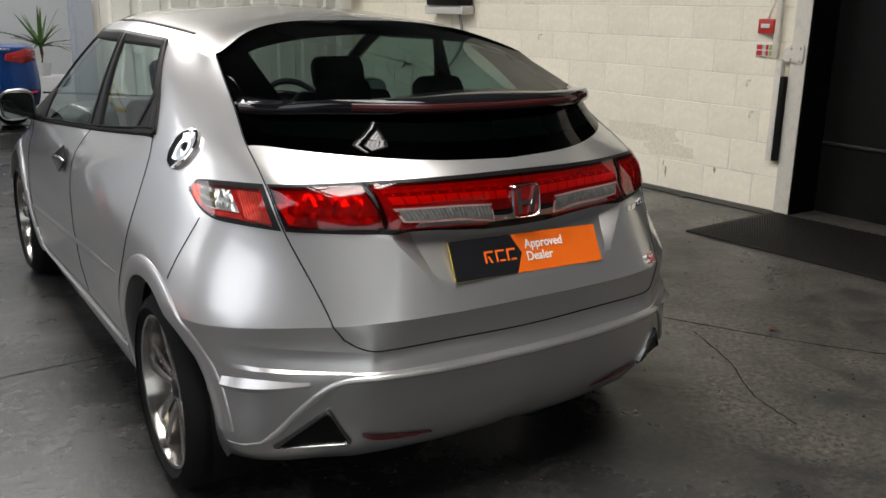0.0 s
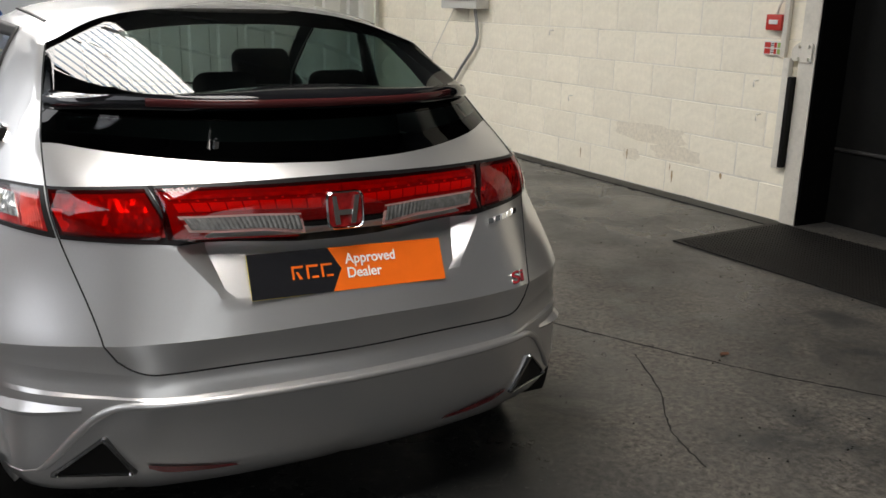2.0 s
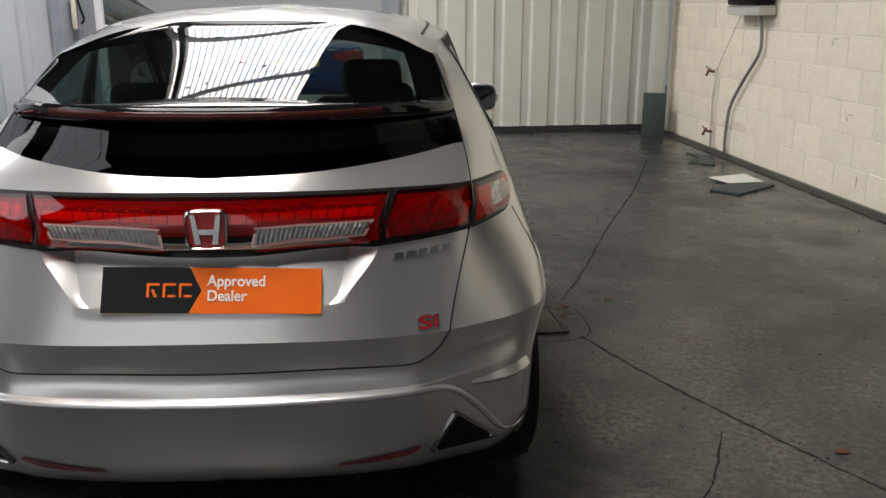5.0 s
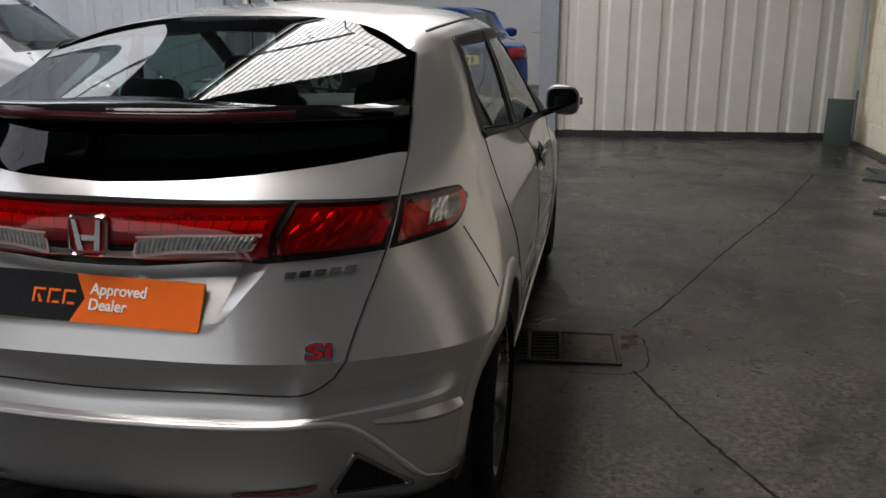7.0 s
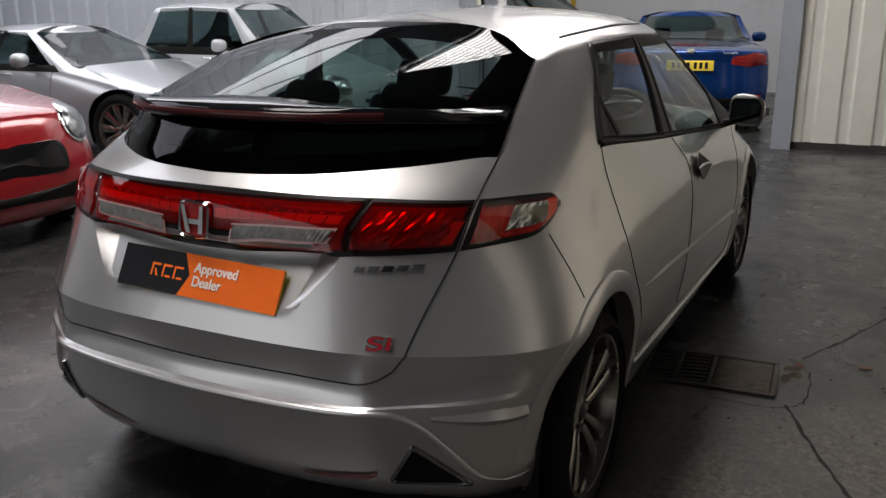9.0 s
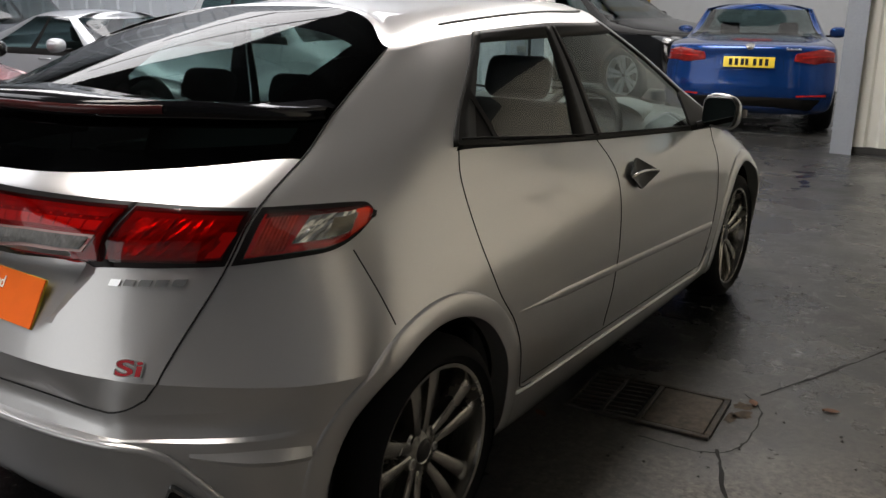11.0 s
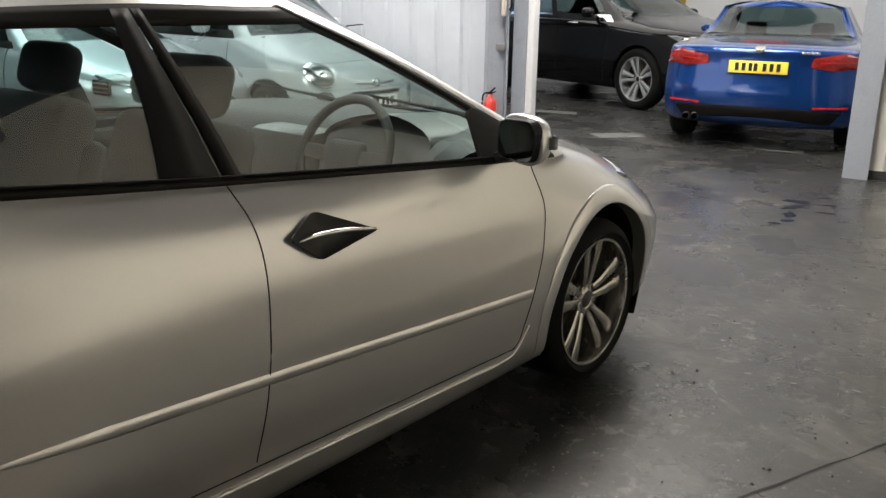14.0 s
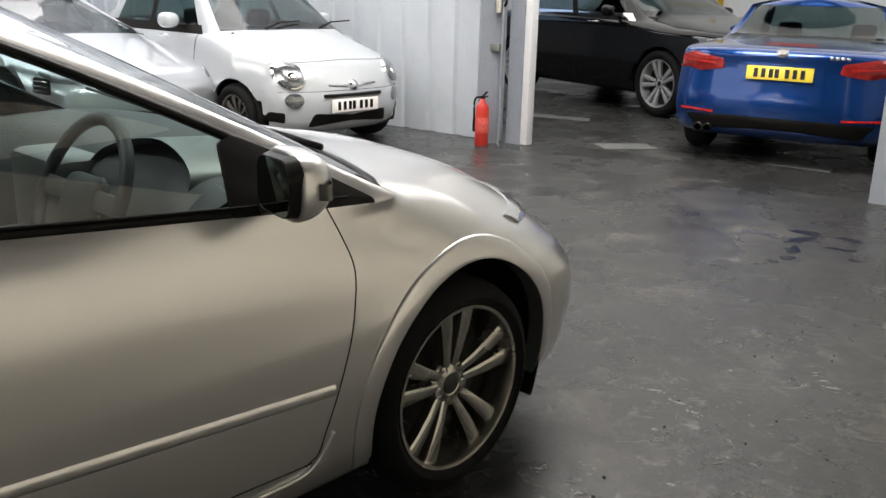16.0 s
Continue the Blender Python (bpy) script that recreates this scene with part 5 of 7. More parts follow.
def badge(name, x0, x1, z0, z1, n, material, slope=0.0, label=""):
    """A bright badge of n plain strokes on the tailgate."""
    bm = bmesh.new()
    w = (x1 - x0) / n
    for i in range(n):
        a, b = x0 + w * i, x0 + w * (i + .72)
        dz = slope * i / n
        q = [tail(a, z0 + dz, .004), tail(b, z0 + dz, .004), tail(b + .004, z1 + dz, .004), tail(a + .004, z1 + dz, .004)]
        r = [tail(a, z0 + dz, -.001), tail(b, z0 + dz, -.001), tail(b + .004, z1 + dz, -.001), tail(a + .004, z1 + dz, -.001)]
        qa, ra = [bm.verts.new(p) for p in q], [bm.verts.new(p) for p in r]
        bm.faces.new(qa)
        for j in range(4):
            bm.faces.new((ra[j], ra[(j + 1) % 4], qa[(j + 1) % 4], qa[j]))
    return part(name, bm, material, car, label, smooth=False)


badge("model_badge", .442, .592, .8425, .856, 5, CHROME, .004, "chrome model badge strokes")
BADGE_RED = mat("badge_red", (.35, .012, .02), .25, coat=.5)
tb = tail(.500, .672, .003)
te = tail(.556, .672, .003)
ty = tail(.524, .702, .003)
ex = (te - tb).normalized()
ez_ = (ty - (tb + te) / 2)
ez_ = (ez_ - ex * ez_.dot(ex)).normalized()
en = ex.cross(ez_)
tm = Matrix(((ex.x, ez_.x, en.x, tb.x), (ex.y, ez_.y, en.y, tb.y), (ex.z, ez_.z, en.z, tb.z), (0, 0, 0, 1)))
shear = Matrix(((1, .18, 0, 0), (0, 1, 0, 0), (0, 0, 1, 0), (0, 0, 0, 1)))
words("trim_badge", "Si", .046, CHROME, tm @ shear, car, .0014, .0022, 2.0, "red and chrome trim badge")
words("trim_badge_face", "Si", .046, BADGE_RED, tm @ shear @ Matrix.Translation((0, 0, .0014)), car, .0012, .0008, 2.0)

# bumper: ledge line, exhaust finishers, reflectors, corner fins
for sx in (1, -1):
    bm = bmesh.new()
    path = [tail(x * sx, z, .001) for x, z in spline([(0.0, .512), (.2, .513), (.40, .516), (.53, .516), (.60, .492), (.66, .43), (.715, .355), (.745, .322)], 8)]
    path += [Vector((q.x * sx, q.y, q.z)) for q in (SKIN.find_nearest(Vector(p))[0] for p in ((.775, -1.755, .308), (.80, -1.72, .305), (.825, -1.69, .306)))]
    if sx > 0:
        whole = [Vector((-p.x, p.y, p.z)) for p in path[:0:-1]] + path
        n = len(whole)
        add_tube(bm, whole, [.010 * min(1, .25 + min(i, n - 1 - i) * .075) for i in range(n)], 8)
        part("bumper_ledge", bm, SILVER, car)
    else:
        bm.free()
    bm = bmesh.new()
    tri = rounded([(.529, .315), (.598, .432), (.722, .312)], .012, 4)
    c = (.612, .352)
    loops = []
    for k, off in ((1.03, .000), (1.0, .010), (.90, .012), (.84, .004), (.80, -.03)):
        loops.append([bm.verts.new(tail((c[0] + (x - c[0]) * k) * sx, c[1] + (z - c[1]) * k, off)) for x, z in tri])
    for a, b in zip(loops, loops[1:]):
        for i in range(len(a)):
            f = (a[i], a[(i + 1) % len(a)], b[(i + 1) % len(a)], b[i])
            bm.faces.new(f if sx > 0 else f[::-1])
    bmesh.ops.recalc_face_normals(bm, faces=bm.faces)
    tip = part("exhaust_finisher", bm, mat("dark_chrome", (.28, .28, .28), .12, 1.0), car, "triangular exhaust finisher", angle=35)
    bm = bmesh.new()
    bm.faces.new([bm.verts.new(tail((c[0] + (x - c[0]) * .86) * sx, c[1] + (z - c[1]) * .86, .0035)) for x, z in tri])
    part("exhaust_grille", bm, BLACK_TRIM, tip, smooth=False)
    bm = bmesh.new()
    lo = [tail(x * sx, z, .004) for x, z in spline([(.29, .296), (.38, .298), (.46, .308), (.505, .330)], 6)]
    hi = [tail(x * sx, z, .004) for x, z in spline([(.30, .305), (.38, .315), (.46, .330), (.508, .343)], 6)]
    a, b = [bm.verts.new(p) for p in lo], [bm.verts.new(p) for p in hi]
    for i in range(len(a) - 1):
        bm.faces.new((a[i], a[i + 1], b[i + 1], b[i]))
    part("rear_reflector", bm, mat("red_reflector", (.16, .01, .012), .12, coat=1.0), car, "slim dark red reflector")
    bm = bmesh.new()
    fin = []
    for i in range(13):
        t = i / 12
        y, z, w = -1.93 + .215 * t, .500 - .02 * t, .018 * math.sin(math.pi * min(1, .08 + t * .62))
        x = .665 + .165 * t ** .8
        fin.append((x, y, z, w))
    rows = [[], [], []]
    for x, y, z, w in fin:
        hit = SKIN.find_nearest(Vector((x, y, z)))[0]
        o = Vector((hit.x, hit.y, 0)).normalized()
        for k, (dz, off) in enumerate(((w + .004, .0), (0, .016 * w / .018), (-w * .8 - .004, .0))):
            h2 = SKIN.find_nearest(Vector((x, y, z + dz)))[0]
            q = h2 + Vector((.8, -.6, 0)) * off
            rows[k].append(bm.verts.new((q.x * sx, q.y, q.z)))
    for a, b in zip(rows, rows[1:]):
        for i in range(12):
            f = (a[i], b[i], b[i + 1], a[i + 1])
            bm.faces.new(f if sx > 0 else f[::-1])
    part("bumper_fin", bm, SILVER, car, angle=25)

# door mirrors
for sx in (1, -1):
    bm = bmesh.new()
    bmesh.ops.create_uvsphere(bm, u_segments=28, v_segments=18, radius=1)
    for v in bm.verts:
        x, y, z = v.co
        y = max(y, -.3)
        x = math.copysign(abs(x) ** .75, x) if x else 0
        z = math.copysign(abs(z) ** .72, z) if z else 0
        yy = y * .095 if y > 0 else y * .03
        v.co = (sx * (.93 + .082 * x), .668 + yy - .014 * x, .985 + .072 * z - .006 * x)
    shell = part("door_mirror", bm, SILVER, car, "silver door mirror housing with indicator")
    bm = bmesh.new()
    lp = rounded([(-.078, -.055), (.062, -.058), (.074, .03), (.05, .060), (-.07, .056)], .03, 5)
    c0 = bm.verts.new((sx * .93, .636, .985))
    ring = [bm.verts.new((sx * (.93 + x), .634 - x * .20, .985 + z)) for x, z in lp]
    ring2 = [bm.verts.new((sx * (.93 + x * 1.08), .66 - x * .12, .985 + z * 1.08)) for x, z in lp]
    for i in range(len(ring)):
        j = (i + 1) % len(ring)
        bm.faces.new((ring[i], ring[j], ring2[j], ring2[i]))
    part("mirror_bezel", bm, BLACK_TRIM, shell)
    bm = bmesh.new()
    bm.faces.new([bm.verts.new((sx * (.93 + x * .96), .6345 - x * .20, .985 + z * .96)) for x, z in lp])
    part("mirror_glass", bm, MIRROR, shell, smooth=False)
    bm = bmesh.new()
    add_box(bm, 0, 0, 0, .12, .05, .035, .012, m=Matrix.Translation((sx * .85, .69, .925)) @ Euler((0, sx * -.35, 0)).to_matrix().to_4x4())
    part("mirror_arm", bm, BLACK_TRIM, shell, angle=40)
    bm = bmesh.new()
    q = []
    for i in range(9):
        t = i / 8
        a = radians(-70 + 130 * t)
        x, y = .93 + .084 * math.cos(a) ** .75 if math.cos(a) > 0 else .93, .67 + .02 + .072 * max(0, math.sin(a))
        q.append((.975 + .045 * (1 - abs(2 * t - 1) ** 2) * 1.0, .675 + .055 * (1 - t)))
    for z0, z1 in ((.962, .995),):
        a = [bm.verts.new((sx * (x + .004), y, z0)) for x, y in q]
        b = [bm.verts.new((sx * (x + .004), y, z1)) for x, y in q]
        for i in range(8):
            bm.faces.new((a[i], a[i + 1], b[i + 1], b[i]))
    part("mirror_indicator", bm, CLEAR_LENS, shell)

# black triangles between the side windows and the wings
for sx in (1, -1):
    tri = rounded([(.60, .905), (.995, .880), (.985, .892), (.80, .995), (.66, 1.06), (.62, 1.05)], .012, 3)
    c = (.76, .945)
    bm = bmesh.new()
    loops = [[bm.verts.new(flank(c[0] + (y - c[0]) * k, c[1] + (z - c[1]) * k, off, sx)) for y, z in tri] for k, off in ((1.0, -.002), (.985, .0065), (.7, .008), (.35, .008), (.05, .008))]
    for a, b in zip(loops, loops[1:]):
        for i in range(len(a)):
            bm.faces.new((a[i], a[(i + 1) % len(a)], b[(i + 1) % len(a)], b[i]))
    bm.faces.new(loops[-1])
    bmesh.ops.recalc_face_normals(bm, faces=bm.faces)
    part("mirror_sail", bm, BLACK_TRIM, car, "black triangle behind the door mirror", angle=40)

# head lamps, number plate bars and grille at the nose
for sx in (1, -1):
    bm = bmesh.new()
    add_band(bm, ruler(SU[9] + 2, SV[6] + 2, SU[10] + 5, SV[6] + 1, 16), ruler(SU[9] + 1, SV[7] - 3, SU[10] + 5, SV[7] - 2, 16), .004, sx, 3, mid=.006)
    part("head_lamp", bm, mat("head_lamp_lens", (.45, .46, .47), .05, .4, coat=1.0), car, "clear wrap-round head lamp", angle=50)
bm = bmesh.new()
add_band(bm, ruler(0, SV[6] + 1, SU[10] - SU[10] + 1, SV[6] + 1, 1), ruler(0, SV[6] + 2, 1, SV[6] + 2, 1), -.2)
bm.free()
bm = bmesh.new()
add_band(bm, ruler(SU[8] - 2, SV[9] - .4, SU[12], SV[9] - .4, 30), ruler(SU[8] - 2, SV[9] + .5, SU[12], SV[9] + .5, 30), .003, 1)
add_band(bm, ruler(SU[8] - 2, SV[9] - .4, SU[12], SV[9] - .4, 30), ruler(SU[8] - 2, SV[9] + .5, SU[12], SV[9] + .5, 30), .003, -1)
part("scuttle", bm, BLACK_TRIM, car, "black scuttle panel under the windscreen")
for sx in (.45, -.25):
    bm = bmesh.new()
    add_tube(bm, [(sx + .02, 1.13, .945), (sx - .1, 1.10, .968), (sx - .5, 1.06, 1.0)], [.012, .008, .005], 6)
    part("wiper", bm, BLACK_TRIM, car)

# cabin
LINER = mat("dark_headliner", (.035, .035, .034), .95, grain=.15, grain_scale=300)
region_mesh("headliner", cells(SV[12], SV[14], 0, SU[12]), LINER, car, GRID, "both", lift=-.03, drop_arch=False)
for side in ("right", "left"):
    region_mesh("pillar_trim", cells(SV[8], SV[12], SU[3] - 3, SU[5]), LINER, car, GRID, side, lift=-.035, drop_arch=False)
    region_mesh("pillar_trim", cells(SV[9], SV[12], SU[7], SU[8] - 8), LINER, car, GRID, side, lift=-.02, drop_arch=False)
bm = bmesh.new()
add_box(bm, 0, -.15, .30, 1.52, 2.7, .06, .01)
add_box(bm, 0, -1.60, .62, 1.05, .45, .05, .01)
part("cabin_floor", bm, CARPET, car, smooth=False)
bm = bmesh.new()
add_box(bm, 0, -1.50, .93, 1.24, .55, .03, .01)
part("parcel_shelf", bm, CARPET, car, "black parcel shelf", angle=40)
for sx in (1, -1):
    bm = bmesh.new()
    add_box(bm, sx * .79, .0, .62, .05, 2.1, .58, .02)
    add_box(bm, sx * .75, .28, .84, .06, .9, .07, .025)
    part("door_lining", bm, DASH, car, angle=40)


def seat(name, x, y, w, rear=False):
    s = new(name)
    s.parent = car
    bm = bmesh.new()
    add_box(bm, x, y, .50, w, .52, .16, .05, seg=3)
    part("seat_cushion", bm, BLACK_FABRIC, s, angle=60)
    bm = bmesh.new()
    mm = Matrix.Translation((x, y - .26, .52)) @ Euler((radians(-18 if not rear else -22), 0, 0)).to_matrix().to_4x4()
    add_box(bm, 0, 0, .28, w, .13, .58, .05, m=mm, seg=3)
    if not rear:
        for q in (1, -1):
            add_box(bm, q * (w / 2 - .035), .05, .24, .07, .12, .44, .03, m=mm)
    part("backrest", bm, BLACK_FABRIC, s, angle=60)
    heads = (0,) if not rear else (-.42, 0, .42)
    for hx in heads:
        bm = bmesh.new()
        add_box(bm, hx, .0, .655, .26 if not rear else .22, .10, .16 if not rear else .12, .045, m=mm, seg=3)
        part("head_rest", bm, BLACK_FABRIC, s, angle=60)
        for q in (-.06, .06):
            bm = bmesh.new()
            add_cyl(bm, mm @ Vector((hx + q, 0, .54)), mm @ Vector((hx + q, 0, .60)), .007, seg=8)
            part("head_rest_post", bm, CHROME, s)
    return s


seat("front_seat", .37, .02, .50)
seat("front_seat", -.37, .02, .50)
seat("rear_seat", 0, -.82, 1.26, True)
bm = bmesh.new()
prof = [(.62, .62), (.60, .80), (.66, .92), (.80, .955), (1.15, .93), (1.2, .6)]
rows = [[bm.verts.new((x, y - .06 * (abs(x) / .74) ** 2, z - .03 * (abs(x) / .74) ** 4)) for y, z in spline(prof, 4)] for x in np.linspace(-.74, .74, 13)]
for a, b in zip(rows, rows[1:]):
    for i in range(len(a) - 1):
        bm.faces.new((a[i], a[i + 1], b[i + 1], b[i]))
part("dashboard", bm, DASH, car)
bm = bmesh.new()
hood_pts = spline([(.62, .60, .86), (.58, .66, .955), (.37, .70, 1.0), (.17, .66, .955), (.12, .60, .86)], 8)
a = [bm.verts.new(p) for p in hood_pts]
b = [bm.verts.new((p[0], p[1] + .30, p[2] - .02)) for p in hood_pts]
for i in range(len(a) - 1):
    bm.faces.new((a[i], a[i + 1], b[i + 1], b[i]))
part("instrument_hood", bm, DASH_LIGHT, car, "silver-grey instrument hood")
bm = bmesh.new()
mw = Matrix.Translation((.37, .50, .89)) @ Euler((radians(66), 0, 0)).to_matrix().to_4x4()
add_tube(bm, [mw @ Vector((.185 * math.cos(k), .185 * math.sin(k), 0)) for k in (2 * math.pi * i / 40 for i in range(40))], .016, 8, closed=True)
add_box(bm, 0, -.01, -.01, .16, .13, .05, .03, m=mw, seg=3)
for k in (0, math.pi, -math.pi / 2):
    add_box(bm, .125 * math.cos(k), .125 * math.sin(k), -.004, .11 if abs(math.cos(k)) > .5 else .05, .05 if abs(math.cos(k)) > .5 else .11, .018, .006, m=mw)
part("steering_wheel", bm, DASH, car, "dark leather steering wheel", angle=50)
bm = bmesh.new()
add_box(bm, 0, .25, .62, .22, .9, .22, .03)
add_box(bm, 0, .62, .80, .30, .16, .26, .03)
part("centre_console", bm, DASH_LIGHT, car, "silver-grey centre console", angle=40)
bm = bmesh.new()
add_box(bm, 0, .42, 1.335, .22, .03, .06, .015)
part("cabin_mirror", bm, BLACK_TRIM, car, angle=40)
bm = bmesh.new()
add_box(bm, 0, .1, .24, 1.40, 3.1, .03, .01)
part("underside", bm, CARPET, car, smooth=False)

# ---- the other cars ----
def outline(w, yr, yf, cr, cf, ys, zs, pinch=1.0):
    """Half plan of a body at one level: 13 places from the tail centre round to the nose centre."""
    xs = [0, .36 * w, .70 * w, .91 * w, .985 * w, w, w, w, w * pinch, .965 * w * pinch, .82 * w, .45 * w, 0]
    yy = [yr, yr + .02 * cr, yr + .14 * cr, yr + .42 * cr, yr + cr, *ys, yf - cf, yf - .38 * cf, yf - .07 * cf, yf]
    return list(zip(xs, yy, zs))


def blend(ys, knots):
    return [float(np.interp(y, [k[0] for k in knots], [k[1] for k in knots])) for y in ys]


def shell_car(name, label, paint, p):
    """A road car from its main measures: feature lines, panels by region, wheels, lamps left to the caller."""
    c = thing(name, label, "car")
    L2, w = p["L"] / 2, p["W"] / 2
    ys = p["ys"]
    h0, h1 = p["hubs"]

    def row(wf, yr, yf, cr, cf, knots, pinch=1.0, ysx=ys):
        pts = outline(w * wf, yr, yf, cr, cf, ysx, [0] * 13, pinch)
        return [(x, y, z) for (x, y, _), z in zip(pts, blend([q[1] for q in pts], knots))]

    bz = p["belt"]
    lines = [
        row(.86, -L2 + .16, L2 - .16, .3, .3, [(0, p["clear"])]),
        row(.955, -L2 + .06, L2 - .06, .34, .38, [(0, p["clear"] + .06)]),
        row(.985, -L2 + .01, L2, .36, .42, [(-L2, .42), (0, .40), (L2, .40)]),
        row(1.0, -L2, L2 - .01, .40, .46, [(-L2, .58), (L2, .55)]),
        row(.985, -L2 + .05, L2 - .10, .42, .5, [(-L2, p["deck"] - .12), (0, bz - .16), (L2, p["nose"] - .02)]),
        row(.945, -L2 + p["lip"], L2 - .22, .42, .55, [(-L2, p["deck"]), (p["ys"][0], bz - .05), (p["ys"][2], bz - .05), (L2 - .3, p["nose"] + .06)], .96),
    ]
    tb = p["tumble"]
    g0, g1, r0, r1 = p["back"], p["cowl"], p["roof0"], p["roof1"]
    ya, ym, yb, yc = ys

    def cabin(wf, yr, yf, t, knots):
        a, b = ya + (r0 + .25 - ya) * t, yb + (r1 - .12 - yb) * t
        yys = [a, a + (b - a) * .5, b, b + (yf - b) * .45]
        xs = [0, .36 * wf, .70 * wf, .90 * wf, .97 * wf, wf, wf, .985 * wf, .88 * wf, .74 * wf, .56 * wf, .3 * wf, 0]
        yy = [yr, yr + .01, yr + .06, yr + .16, yr + (a - yr) * .55, *yys, yf - .12, yf - .06, yf - .02, yf]
        return [(x, y, z) for x, y, z in zip(xs, yy, blend(yy, knots))]

    lines.append(cabin(w * .915, g0, g1, 0, [(g0, p["deck"] + .03), (ya, bz), (yb, bz - .01), (g1, p["cz"])]))
    zt = p["H"]
    k = .55
    lines.append(cabin(w * (.915 - tb * k), g0 + (r0 - g0) * k, g1 + (r1 - g1) * k, k, [(g0, p["deck"]), (ya, bz + (zt - .07 - bz) * k), (yb, bz + (zt - .07 - bz) * k), (g1, bz + (zt - .07 - bz) * k)]))
    lines.append(cabin(w * (.915 - tb), r0, r1, 1, [(r0, zt - .07), (r1, zt - .07)]))
    lines.append([(x * .62, y * .96 + (r0 + r1) / 2 * .04, zt - .02) for x, y, z in lines[-1]])
    lines.append([(0, y * .93 + (r0 + r1) / 2 * .07, zt) for x, y, z in lines[-2]])
    for a in (8, 9, 10):
        lines[a] = [(x, y, z + p.get("crown", .02) * (1 - ((y - (r0 + r1) / 2) / max(.3, (r1 - r0) / 2)) ** 2)) for x, y, z in lines[a]]
    pu, pv = [5, 5, 5, 5, 7, 9, 10, 8, 7, 5, 5, 5], [2, 3, 3, 4, 4, 3, 4, 4, 3, 3]
    g = loft(lines, pu, pv, lambda u: (6, 8))
    su = [sum(pu[:i]) for i in range(13)]
    sv = [sum(pv[:i]) for i in range(11)]
    fair(g, sv[1], sv[6], 4)
    ar = ((h0, h1), p["wr"], p["wr"] + .045)
    R = lambda n, cl, m, side, arch=True: region_mesh(n, cl, m, c, g, side, drop_arch=arch, arches=ar)
    R("rear_body", cells(0, sv[6], 0, su[4]), paint, "both")
    for side in ("right", "left"):
        R("rear_wing", cells(0, sv[6], su[4], su[5]), paint, side)
        R("door", cells(0, sv[6], su[5], su[7]), paint, side)
        R("front_wing", cells(0, sv[6], su[7], su[9]), paint, side)
        R("side_window", cells(sv[6], sv[8], su[5], su[7]), CAR_GLASS, side)
        R("rear_pillar", cells(sv[6], sv[8], su[3], su[5]), p.get("pillar", paint), side)
        R("screen_pillar", cells(sv[6], sv[8], su[7], su[8]), paint, side)
    R("nose", cells(0, sv[6], su[9], su[12]), paint, "both")
    R("roof", cells(sv[8], sv[10], 0, su[12]), p.get("top", paint), "both")
    R("rear_window", cells(sv[6], sv[8], 0, su[3]), CAR_GLASS, "both")
    R("windscreen", cells(sv[6], sv[8], su[8], su[12]), CAR_GLASS, "both")
    for sx in (1, -1):
        for hy in (h0, h1):
            bm = bmesh.new()
            rings = []
            for i in range(25):
                a = math.radians(-20 + 220 * i / 24)
                rings.append([bm.verts.new((x * sx, hy + ar[2] * math.cos(a), p["wr"] + ar[2] * math.sin(a))) for x in (w - .42, w - .03)])
            for a, b in zip(rings, rings[1:]):
                bm.faces.new((a[0], a[1], b[1], b[0]))
            bm.faces.new([q[0] for q in rings])
            part("arch_liner", bm, BLACK_TRIM, c)
            wh = make_wheel(c, p["wr"], p["rim"], .21, p.get("spokes", 5), p.get("twin", True), p.get("rim_mat", ALLOY), "silver alloy rim")
            wh.matrix_local = pose(sx * (w - .115), hy, p["wr"] + .001, 15, 0, 0 if sx > 0 else 180)
    bm = bmesh.new()
    add_box(bm, 0, 0, p["clear"] + .12, p["W"] - .5, p["L"] - .5, .06)
    add_box(bm, 0, (g0 + g1) / 2, .55, p["W"] - .3, (g1 - g0) * .8, .05)
    part("floor_pan", bm, CARPET, c, smooth=False)
    for sx in (.36, -.36):
        bm = bmesh.new()
        y = (ym + yb) / 2 - .25
        add_box(bm, sx, y, .62, .46, .14, .72, .05, m=Matrix())
        add_box(bm, sx, y - .03, 1.06, .24, .10, .17, .04)
        part("seat", bm, BLACK_FABRIC, c, angle=50)
    bm = bmesh.new()
    add_box(bm, 0, g1 - .35, p["cz"] - .08, p["W"] - .36, .5, .12, .04)
    part("dashboard", bm, DASH, c, angle=40)
    # shut lines and sills
    for sx in (1, -1):
        def G(u, v, off=.001):
            i, j = int(v), int(u)
            q = Vector(g[i][j]) * (1 - (u - j)) + Vector(g[i][min(j + 1, g.shape[1] - 1)]) * (u - j)
            return Vector(((q.x + off) * sx, q.y, q.z))
        for u in (su[5], su[7]):
            seam("shut_line", [G(u, v) for v in range(sv[1] + 1, sv[6] + 1)], c, .003)
        bm = bmesh.new()
        rows = [[bm.verts.new(G(u, v, off)) for u in range(su[5] - 1, su[7] + 2)] for v, off in ((sv[6] - 1, .001), (sv[6], .008), (sv[6] + 1, .003))]
        for a, b in zip(rows, rows[1:]):
            for i in range(len(a) - 1):
                bm.faces.new((a[i], a[i + 1], b[i + 1], b[i]))
        part("window_trim", bm, p.get("trim", BLACK_TRIM), c)
        um = (su[5] + su[7]) // 2
        if p.get("four", False):
            seam("shut_line", [G(um, v) for v in range(sv[1] + 1, sv[6] + 1)], c, .003)
        bm = bmesh.new()
        vs = [[bm.verts.new(G(um + du, v, .006)) for v in range(sv[6], sv[8] + 1)] for du in (-1, 0)]
